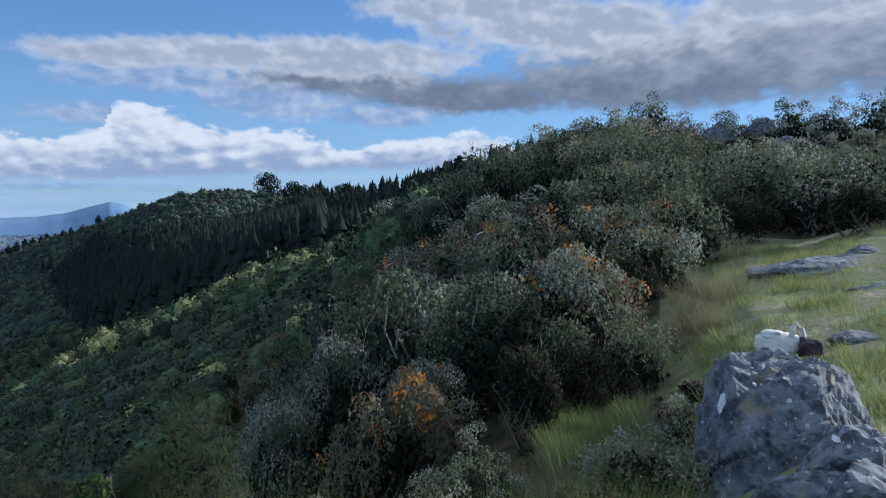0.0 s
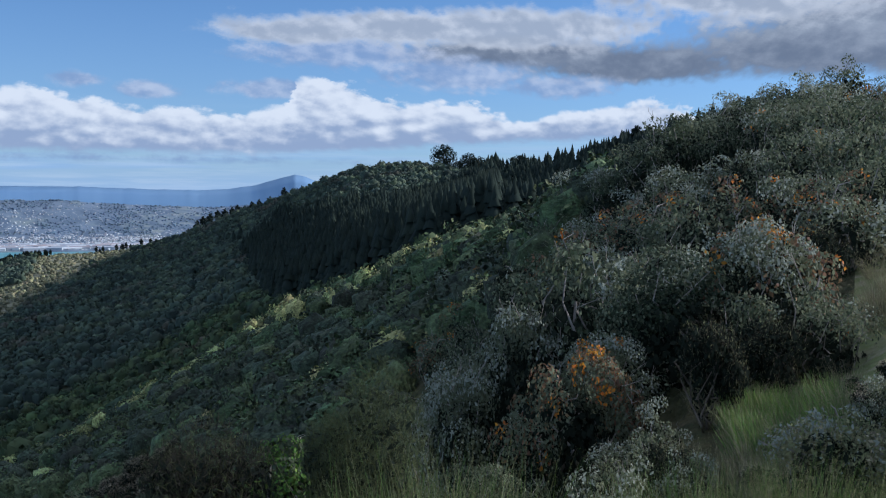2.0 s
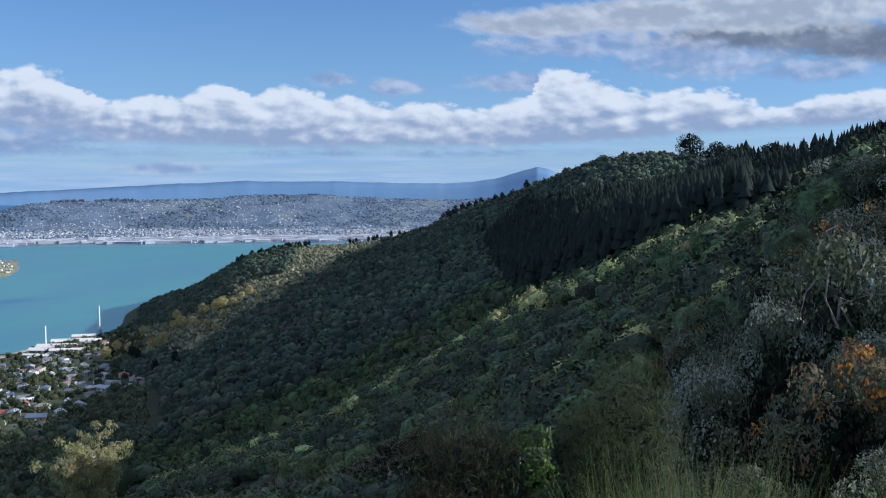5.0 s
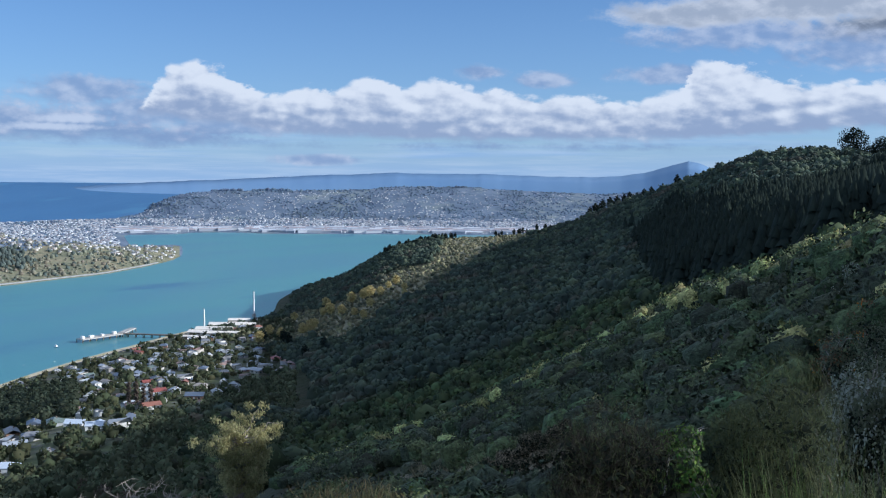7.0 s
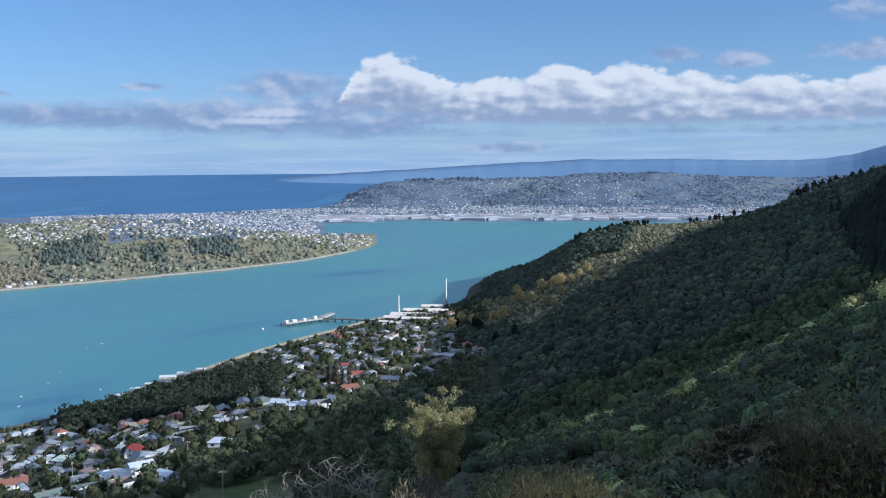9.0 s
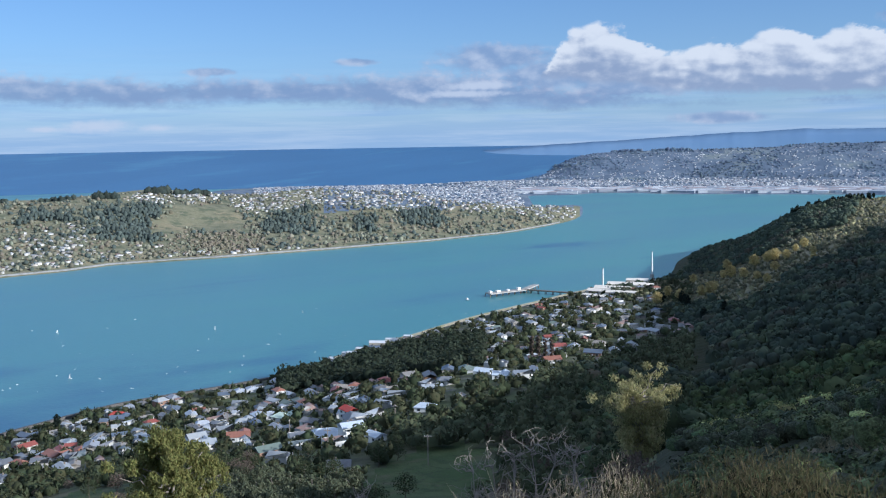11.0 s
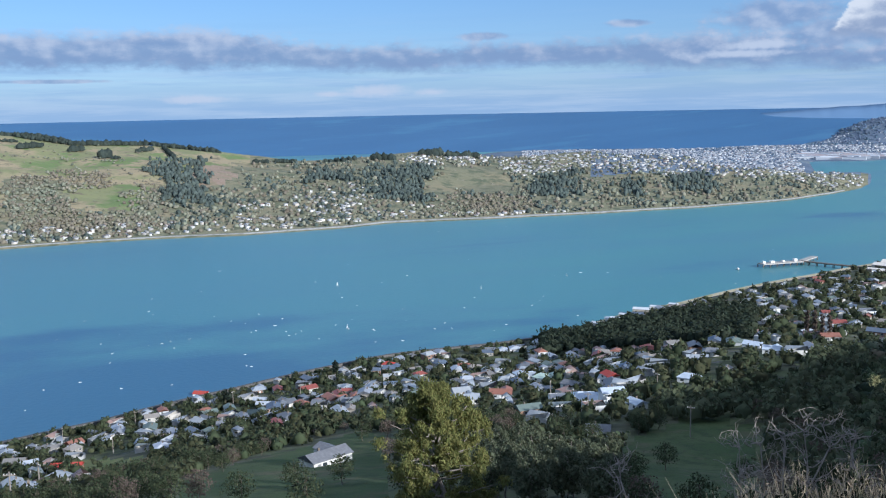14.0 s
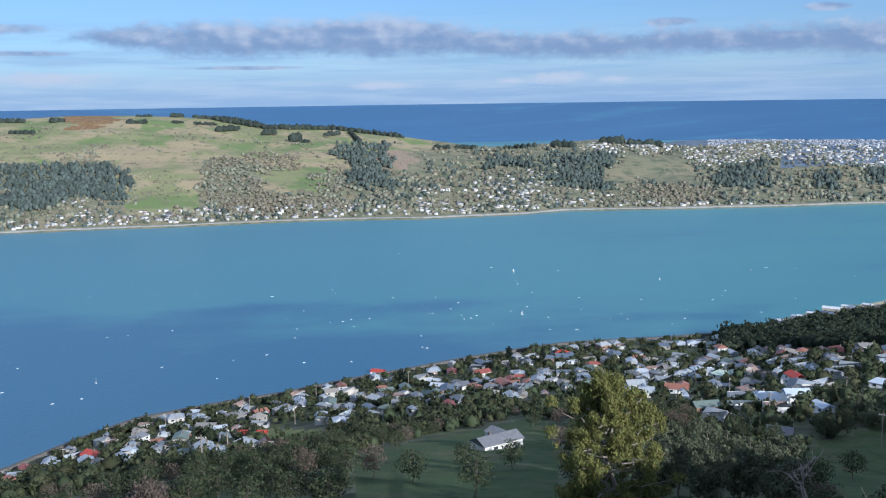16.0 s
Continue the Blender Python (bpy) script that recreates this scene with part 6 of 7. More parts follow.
def far_side():
    rng = np.random.default_rng(41)
    near_houses, top_houses, city_houses = [], [], []
    trees, firs, belts, scrub, woods, city_trees = [], [], [], [], [], []
    # directions and angles: from, to, lowest, highest
    pines = [(99.1, 104.9, -5.4, -3.3), (84.0, 87.0, -3.9, -2.6), (83.9, 86.2, -5.3, -4.1), (71.3, 74.9, -5.3, -3.35), (62.9, 65.7, -5.3, -3.9), (55.4, 57.6, -5.0, -4.0), (75.4, 78.4, -4.1, -3.5), (58.8, 60.4, -5.2, -4.4)]
    thickets = [(91.2, 94.4, -6.2, -3.2), (89.4, 91.4, -4.0, -3.2), (86.5, 92.2, -6.6, -5.4), (86.3, 88.0, -5.4, -3.9), (100.0, 102.2, -3.3, -2.5), (66.5, 70.6, -6.3, -5.2)]
    clearings = [(88.3, 90.9, -5.3, -4.05), (94.6, 98.8, -6.2, -3.0), (66.9, 70.9, -5.1, -3.5), (82.4, 84.2, -4.3, -3.1), (79.6, 81.8, -3.9, -3.2), (71.8, 72.8, -3.8, -3.35), (64.4, 65.5, -5.7, -5.0)]

    def inside(a, el, boxes):
        return any(p < a < q and lo < el < hi for p, q, lo, hi in boxes)

    for _ in range(40000):
        a = rng.uniform(47.6, 108)
        el = -rng.uniform(0.9, 6.95)
        if el > curve(a, 48, -2.4, 57, -2.6, 66, -2.75, 71, -2.6, 79, -2.95, 82, -2.7, 90, -1.6, 96, -0.9, 108, -0.9) - 0.02:
            continue
        spot = at_el(a, el)
        if spot is None or spot[2] < 2.2:
            continue
        x, y, z = spot
        d = math.hypot(x, y)
        if d < far_shore(a) + 20 or d > 2800:
            continue
        n = rolling(x, y, 160, 3.0)
        g = rolling(x, y, 45, 8.0)
        aw, ew = a + 1.1 * n + 0.7 * g, el + 0.5 * rolling(x, y, 120, 7.0) + 0.2 * g
        hill_town = aw < 72.5 and ew > curve(aw, 48, -4.9, 54, -4.2, 60, -3.9, 66, -3.75, 68, -3.3, 72.5, -3.2)
        shore_town = el < -6.1 or 71 < a < 82.4 and ew < curve(a, 71, -5.3, 76, -4.2, 82, -5.2) and n > -0.2 or 99.5 < a < 102 and ew < -5.4
        pasture = aw > 81.5 and ew > grass_line(aw)
        u, size = rng.uniform(), rng.uniform() ** 2
        if inside(aw, ew, pines):
            if u < 0.75:
                w = 2.6 + 2.4 * size
                firs.append((x, y, z + w * 0.9, w, w * rng.uniform(1.4, 2.1), int(rng.integers(8))))
        elif hill_town:
            if u < 0.27:
                top_houses.append((x, y, z, rng.uniform(0.45, 0.8)))
            elif u < 0.72:
                w = 1.8 + 2.8 * size
                trees.append((x, y, z + w * 0.4, w, w, int(rng.integers(8))))
        elif shore_town and u < 0.09 and 50 < a:
            near_houses.append((x, y, z, rng.uniform(0.45, 0.75)))
        elif inside(aw, ew, thickets):
            if u < 0.85:
                w = 1.6 + 2.6 * size
                (scrub if rng.uniform() < 0.72 + n else trees).append((x, y, z + w * 0.3, w, w * rng.uniform(0.8, 1.3), int(rng.integers(8))))
        elif pasture or inside(aw, ew, clearings):
            if u < 0.014 or n > 0.32 and u < 0.22:
                w = 1.2 + 2.0 * size
                (trees if u < 0.1 else scrub).append((x, y, z + w * 0.3, w, w * 0.9, int(rng.integers(8))))
        elif u < (0.58 if n > -0.02 else 0.28):
            w = 1.8 + 3.4 * size
            k = rng.uniform() + 0.5 * n
            (woods if k > 0.72 else trees if k > 0.22 else scrub).append((x, y, z + w * 0.4, w, w * rng.uniform(0.8, 1.5), int(rng.integers(8))))
    # shelter belts, clumps and single round trees of the farmland: ends, angles of their feet, number, size
    for a0_, a1_, e0, e1, n, big in ((94.9, 93.3, -0.86, -1.17, 22, 4.6), (93.3, 91.1, -1.2, -1.56, 26, 4.2), (93.4, 91.1, -0.98, -1.55, 34, 5.0), (91.1, 86.8, -1.6, -1.76, 54, 4.6), (86.8, 83.2, -1.78, -2.3, 52, 4.2),
                                     (93.7, 92.5, -1.72, -1.66, 22, 5.0), (91.15, 90.4, -1.95, -1.92, 14, 5.4), (89.6, 89.15, -2.35, -2.33, 10, 6.6), (89.0, 88.6, -2.42, -2.45, 8, 3.0), (87.7, 86.85, -2.11, -2.05, 14, 4.4), (86.25, 85.7, -1.95, -2.57, 20, 4.6),
                                     (98.45, 97.5, -1.2, -1.22, 16, 4.2), (96.1, 95.5, -1.22, -1.22, 9, 3.0), (94.9, 93.7, -1.3, -1.38, 16, 3.0), (96.1, 95.5, -0.9, -0.88, 9, 4.4), (98.0, 97.1, -0.85, -0.85, 12, 2.6), (102.3, 101.7, -1.05, -1.05, 9, 4.6), (105.6, 103.7, -1.02, -1.02, 22, 4.4), (104.4, 103.2, -1.6, -1.62, 16, 3.6),
                                     (74.6, 73.4, -2.9, -2.95, 18, 6.5), (71.9, 70.7, -2.72, -2.74, 18, 7.0), (70.4, 68.5, -2.82, -2.86, 26, 5.6), (77.4, 75.6, -3.0, -2.9, 14, 4.4), (80.2, 79.0, -2.9, -2.95, 12, 4.0), (81.4, 80.6, -2.9, -2.95, 8, 4.4)):
        for i in range(int(n * 1.4)):
            u = (i + rng.uniform()) / int(n * 1.4)
            a = a0_ + (a1_ - a0_) * u
            spot = at_el(a, e0 + (e1 - e0) * u - 0.05) or at(a, curve(a, 66, 2400, 79, 2350, 90, 2500, 106, 2520))
            w = big * rng.uniform(0.9, 1.5)
            belts.append((spot[0], spot[1], spot[2] + w * 0.6, w, w * rng.uniform(1.1, 1.6), int(rng.integers(8))))
    # hedges and fence lines across the pasture
    for a0_, e0, a1_, e1, n in ((102.4, -1.5, 94.3, -2.14, 40), (94.3, -2.14, 88.5, -2.65, 34), (104, -2.4, 97, -2.6, 30), (98.2, -3.0, 98.3, -5.9, 26), (94.0, -3.4, 94.2, -6.1, 40), (99.5, -1.6, 96.0, -3.2, 22), (92.0, -1.9, 90.5, -3.2, 16), (89.5, -2.3, 88.0, -3.4, 16), (106, -2.6, 99, -2.9, 26)):
        for i in range(n):
            u = (i + rng.uniform()) / n
            spot = at_el(a0_ + (a1_ - a0_) * u, e0 + (e1 - e0) * u)
            if spot and rng.uniform() < 0.75:
                w = rng.uniform(1.6, 3.4)
                trees.append((spot[0], spot[1], spot[2] + w * 0.3, w, w * 0.8, int(rng.integers(8))))
    # the city on the flat and on the hill behind it
    sheds = []
    for _ in range(26000):
        a = rng.uniform(17, 66)
        d = rng.uniform(3290, 4490) if a < 50.6 else rng.uniform(2640, 4120)
        x, y, z = at(a, d)
        if z < 3.5:
            continue
        hill = a < 50.5 and d > 4050
        n = 1.3 * rolling(x, y, 300, 5.0) + 0.4 * rolling(x, y, 80, 1.0)
        u = rng.uniform()
        if hill:
            if n > 0.08 + 0.5 * (d > 4420):
                if u < 0.34:
                    city_houses.append((x, y, z, rng.uniform(0.3, 0.55)))
            elif u < 0.8:
                w = rng.uniform(2.5, 6)
                city_trees.append((x, y, z + 1, w, w * 0.8, int(rng.integers(8))))
        elif a < 50.6 and d < 3560:
            if u < 0.22:
                sheds.append((x, y, z, rng.uniform(0.7, 1.5)))
            elif u < 0.7:
                city_houses.append((x, y, z, rng.uniform(0.5, 0.9)))
        elif u < 0.55 - 0.5 * max(n, 0):
            city_houses.append((x, y, z, rng.uniform(0.45, 0.75)))
        elif u < 0.62 + 0.25 * max(n, 0):
            w = rng.uniform(2, 5)
            city_trees.append((x, y, z + 1, w, w * 0.8, int(rng.integers(8))))
    for a0_, a1_, e, n, big in ((45.6, 43.9, -0.86, 26, 6), (43.3, 41.2, -0.82, 34, 6), (36.2, 34.5, -0.52, 18, 4), (31.8, 30.2, -0.55, 18, 4.5), (49.0, 47.6, -1.6, 22, 5), (33.8, 33.0, -0.5, 9, 4)):
        for i in range(n):
            u = (i + rng.uniform()) / n
            spot = at_el(a0_ + (a1_ - a0_) * u, e) or at(a0_ + (a1_ - a0_) * u, 4470)
            w = big * rng.uniform(0.8, 1.3)
            city_trees.append((spot[0], spot[1], spot[2] + w * 0.6, w * 1.2, w * 1.3, int(rng.integers(8))))
    long_sheds("wharf_sheds", "long pale warehouses along the city waterfront", sheds)
    tiny_houses("suburb_houses", "more weatherboard houses crowded along the harbour streets", MORE_HOUSES)
    tiny_houses("shore_houses", "white houses scattered along the far shore", near_houses)
    tiny_houses("hilltop_houses", "pale houses crowded on the hill beyond the harbour", top_houses)
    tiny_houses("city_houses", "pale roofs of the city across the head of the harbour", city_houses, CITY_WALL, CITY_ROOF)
    scatter_stuff("far_trees", "grey-green trees and gardens on the far shore", "trees", CROWNS_FAR, trees, PENINSULA_TREE)
    # the blue of these trees is haze put into their colour
    scatter_stuff("city_trees", "trees among the streets of the city, tinted blue for haze", "trees", CROWNS_FAR, city_trees, material("hazed_tree", (0.105, 0.148, 0.215), 0.95, [((0.115, 0.15, 0.18), 90, 0.45, 0.65)], 1.0, 4.0, 0, 0.2, 0.25, 0.02, True))
    scatter_stuff("far_woods", "dark evergreen woods on the far slope", "woods", CROWNS_FAR, woods, FAR_CONIFER)
    scatter_stuff("far_conifers", "dark conifer blocks on the far slope", "trees", CROWNS_FAR, firs, FAR_CONIFER)
    scatter_stuff("shelter_belts", "dark macrocarpa shelter belts and clumps on the farmland", "trees", CROWNS_FAR, belts, material("macrocarpa", (0.034, 0.045, 0.04), 0.9, [((0.05, 0.062, 0.05), 8, 0.45, 0.65)], 1.0, 2.5, 0, 0.1, 0.3, 0.02, True))
    scatter_stuff("far_scrub", "grey-brown winter scrub on the far slope", "scrub", CROWNS_FAR, scrub, material("winter_scrub", (0.185, 0.168, 0.128), 0.95, [((0.21, 0.185, 0.145), 25, 0.45, 0.65), ((0.10, 0.09, 0.06), 6, 0.45, 0.65)], 1.0, 2.0, 0, 0.2, 0.16, 0.02, True))


far_side()


def whitecaps():
    """Small breaking crests blown up by the wind."""
    rng = np.random.default_rng(43)
    foam = material("foam", (0.82, 0.85, 0.86), 0.9, [((0.6, 0.68, 0.70), 0.8, 0.45, 0.6)])
    verts, faces = [], []
    for i in range(150):
        a = rng.uniform(40, 106)
        el = -rng.uniform(4.5, 16.5)
        if i % 3 == 0:
            a, el = rng.normal(79, 8), -rng.normal(11.5, 1.6)
        if el > -4:
            continue
        d = EYE_Z / tan(-el)
        if d > far_shore(a) - 60 or d < shore(a) + 40:
            continue
        s = rng.uniform(0.3, 0.9) * (1.8 if rng.uniform() < 0.12 else 1)
        k = len(verts)
        w = radians(a) + rng.normal() * 0.25
        for j in range(9):
            u = j / 8 - 0.5
            q = (0.25 - u * u) * 4
            x, y = u * s * 3, rng.normal() * 0.15 * s
            for side in (-1, 1):
                yy = y + side * 0.22 * s * q
                verts.append((x0(a, d) + x * math.cos(w) - yy * math.sin(w), y0(a, d) + x * math.sin(w) + yy * math.cos(w), 0.06 + 0.25 * q * (side > 0)))
            if j:
                faces.append((k + 2 * j - 2, k + 2 * j - 1, k + 2 * j + 1, k + 2 * j))
    tagged(new("whitecaps", mesh_from("whitecaps", verts, faces, foam, True)), "small white wave crests on the windy harbour", "foam", "", "stuff")


whitecaps()


def boats():
    hull_paint = material("white_hull", (0.8, 0.8, 0.8), 0.35, [((0.7, 0.7, 0.7), 0.5, 0.45, 0.65)])
    sail_cloth = material("sail_cloth", (0.82, 0.82, 0.80), 0.8, [((0.74, 0.74, 0.72), 0.6, 0.45, 0.65)])
    boat = thing("sailing_boat", "small white sailing boat on the harbour", "boat", "sailing boats on the harbour")
    v = [(-2.2, 0, 0.5), (-2.0, -0.8, 0.55), (0.6, -0.9, 0.55), (2.6, 0, 0.75), (0.6, 0.9, 0.55), (-2.0, 0.8, 0.55), (-1.8, 0, -0.2), (0.5, 0, -0.3), (2.1, 0, -0.1)]
    f = [(0, 1, 6), (1, 2, 7, 6), (2, 3, 8, 7), (3, 4, 7, 8), (4, 5, 6, 7), (5, 0, 6), (0, 5, 4, 3, 2, 1)]
    part("hull", mesh_from("hull", v, f, hull_paint), boat)
    part("mast", mesh_from("mast", *limbs([([(0.4, 0, 0.4), (0.4, 0, 4), (0.4, 0, 7.2)], 0.07, 0.04)]), FRAME_WHITE), boat)
    s = [(0.32, 0.02, 1.1), (-2.0, 0.35, 1.2), (-1.2, 0.4, 3.2), (0.3, 0.05, 7.0), (0.3, -0.02, 7.0), (-1.2, 0.34, 3.2), (-2.0, 0.29, 1.2), (0.32, -0.04, 1.1)]
    part("sail", mesh_from("sail", s, [(0, 1, 2, 3), (4, 5, 6, 7), (1, 0, 7, 6), (2, 1, 6, 5), (3, 2, 5, 4)], sail_cloth), boat)
    for a, el, k in ((76.9, -10.1, 0.5), (68.5, -10.5, 0.55), (76.4, -12.6, 0.6), (101.0, -15.3, 0.7), (63.5, -9.8, 0.45)):
        d = EYE_Z / tan(-el)
        copy_thing(boat, Matrix.Translation((x0(a, d), y0(a, d), 0.1)) @ Matrix.Rotation(a, 4, "Z")).scale = (k, k, k)
    retire(boat)
    launch = thing("launch", "small grey motor launch near the wharf", "boat")
    part("hull", mesh_from("hull", [(p[0] * 1.6, p[1] * 1.5, p[2]) for p in v], f, hull_paint), launch)
    box_part("cabin", launch, FRAME_WHITE, (-1.8, -0.8, 0.5, 0.8, 0.8, 2.2))
    d = EYE_Z / tan(9.3)
    launch.location = (x0(53.9, d), y0(53.9, d), 0.1)


boats()

# ---- round the lookout ----


def near_shrubs():
    rng = np.random.default_rng(21)
    grey = [shrub(60 + i, "grey-green small-leaved shrub on the scrubby slope", 2.0, 1.25, 2100, (0.078, 0.046), [LEAF_GREY, LEAF_DARK, LEAF_SILVER], 3) for i in range(3)]
    silver = [shrub(70 + i, "shrub with silvery grey leaf tips on the slope", 2.0, 1.2, 2200, (0.074, 0.042), [LEAF_GREY, LEAF_SILVER, LEAF_SILVER], 6) for i in range(2)]
    autumn = [shrub(80 + i, "shrub with clusters of orange and rusty leaves", 2.0, 1.25, 2300, (0.076, 0.046), [LEAF_GREY, LEAF_RUST if i else LEAF_SILVER, LEAF_ORANGE], 8) for i in range(2)]
    dark = [shrub(90 + i, "dark green dense shrub on the slope", 2.1, 1.3, 2000, (0.084, 0.05), [LEAF_DARK, LEAF_GREY, LEAF_GREY], 2) for i in range(2)]
    twiggy = [broom(95 + i, "brownish twiggy broom bush among shrubs", 1.6, 1.0, 4200, LEAF_BROWN, GRASS_OLIVE, "broom bushes", 0.006) for i in range(2)]
    taken = []
    for _ in range(2600):
        a = rng.uniform(-26, 14)
        d = math.sqrt(rng.uniform(13 ** 2, 50 ** 2))
        if d < curve(a, -26, 23, -15, 21, -12.5, 15, -6, 14.5, 0, 15, 6, 17, 14, 19):
            continue
        if a > 4 and d > spur(a)[0] * 0.75 or a > 10 and d > 30:
            continue
        x, y, z = at(a, d)
        gap = 1.25 if d < 22 else 1.5
        if any((x - p) ** 2 + (y - q) ** 2 < gap * gap for p, q in taken):
            continue
        taken.append((x, y))
        u = rng.uniform()
        warm = -12.5 < a < -5 and d < 26
        kind = autumn if u < (0.62 if warm else 0.10) else silver if u < (0.76 if warm else 0.40) else grey if u < 0.72 else dark if u < 0.9 else twiggy
        k = rng.uniform(0.75, 1.15) * (1.0 if d < 20 else 1.15)
        if a < -13.5 and d > 33:
            k *= 0.5 if d < 43 else 0.85
        put(kind[int(rng.integers(len(kind)))], a, d, rng.uniform(0, 6.28), k, 0.15, rng.uniform(0.85, 1.15))
        if len(taken) > 330:
            break
    front = [shrub(150, "shrub with clusters of orange and rusty leaves", 2.0, 1.25, 7500, (0.054, 0.034), [LEAF_GREY, LEAF_RUST, LEAF_ORANGE], 12),
             shrub(151, "shrub with clusters of orange and rusty leaves", 2.0, 1.25, 7000, (0.054, 0.034), [LEAF_GREY, LEAF_SILVER, LEAF_ORANGE], 9),
             shrub(152, "shrub with silvery grey leaf tips on the slope", 2.0, 1.2, 7500, (0.05, 0.031), [LEAF_GREY, LEAF_SILVER, LEAF_SILVER], 6),
             shrub(153, "dark green dense shrub on the slope", 2.1, 1.3, 6500, (0.058, 0.036), [LEAF_DARK, LEAF_GREY, LEAF_GREY], 3)]
    # the bushes that stand out, one by one: pattern, direction, distance, size, height
    for ob, a, d, k, t in ((front[0], 3.2, 12.0, 0.88, 1.35), (front[1], 0.8, 12.9, 0.72, 1.2), (front[2], 8.6, 15.0, 1.0, 1.5), (front[2], 6.0, 16.2, 1.0, 1.65),
                           (dark[0], 3.0, 16.5, 1.2, 1.3), (front[3], -3.0, 14.2, 1.0, 1.1), (front[1], -7.6, 14.6, 0.9, 1.15), (grey[0], -0.6, 13.6, 0.7, 1.0), (twiggy[0], -4.9, 12.0, 0.62, 1.6),
                           (twiggy[1], -8.2, 12.6, 0.6, 1.3), (grey[1], -10.8, 13.4, 0.6, 1.1), (silver[0], -9.0, 14.2, 0.7, 1.2), (dark[1], -6.6, 13.4, 0.6, 1.2), (grey[2], -1.6, 10.2, 0.45, 1.0),
                           (front[3], 9.4, 11.0, 0.55, 1.5), (front[3], 6.8, 10.0, 0.5, 1.4), (front[2], 11.5, 13.0, 0.7, 1.5), (dark[0], 0.9, 9.4, 0.42, 1.1), (twiggy[1], -2.9, 9.4, 0.45, 1.2)):
        put(ob, a, d, rng.uniform(0, 6.28), k, 0.1, t)
    small = grey + silver + dark + twiggy + twiggy
    for _ in range(22):
        a, d = rng.uniform(-14, 2), rng.uniform(7.4, 12.5)
        if -13 < a < -4:
            continue
        put(small[int(rng.integers(len(small)))], a, d, rng.uniform(0, 6.28), rng.uniform(0.26, 0.45), 0.05, rng.uniform(0.9, 1.4))
    retire(*grey, *silver, *autumn, *dark, *twiggy, *front)
    cushion = shrub(101, "pale lichen-grey cushion shrub beside the rock", 1.1, 0.6, 5200, (0.035, 0.018), [GRASS_OLIVE, LEAF_SILVER, GRASS_DRY], 7, "shrubs by the rock", 0.6)
    put(cushion, -11.8, 7.4, 0.4, 1.05, 0.1)
    retire(cushion)
    lime = shrub(103, "bright lime-green leafy bush in the scrub", 3.3, 0.85, 4200, (0.062, 0.04), [LEAF_LIME, LEAF_DARK, LEAF_LIME], 2, "leafy bushes")
    put(lime, 19.6, 11.0, 1.0, 0.95, 0.1)
    retire(lime)
    olive = broom(105, "tall olive-green broom bush, soft and feathery", 2.8, 0.85, 34000, LEAF_BROOM, LEAF_DARK, "broom bushes", 0.0038)
    put(olive, 14.3, 8.2, 0.3, 1.0, 0.1)
    retire(olive)
    brown = broom(107, "tall brown broom bush, soft and feathery", 2.7, 0.95, 34000, LEAF_BROWN, LEAF_BROOM, "broom bushes", 0.0038)
    put(brown, 24.0, 8.0, 0.3, 1.0, 0.1)
    put(brown, 27.5, 10.5, 2.3, 0.85, 0.1)
    retire(brown)
    low = broom(109, "low olive broom bush on the drop below", 1.5, 1.0, 15000, leaf_material("tan_broom_twig", (0.125, 0.105, 0.058), 0.3, 0.02, 0.9, 0.05), LEAF_BROOM, "broom bushes", 0.0045)
    for i, (a, d, el) in enumerate(((44.6, 5.7, -18.2), (42.4, 5.6, -17.0), (40.2, 5.9, -16.9), (37.8, 5.6, -17.1), (35.2, 6.0, -17.5))):
        tall = EYE_Z + d * tan(el) - at(a, d)[2]
        put(low, a, d, 1.7 * i, 0.72, 0.05, (tall + 0.05) / 1.5 / 0.72)
    put(low, 31.0, 6.5, 4.0, 0.75, 0.1)
    retire(low)


near_shrubs()


BLEACHED = leaf_material("bleached_grass", (0.40, 0.33, 0.235), 0.3, 0.015)


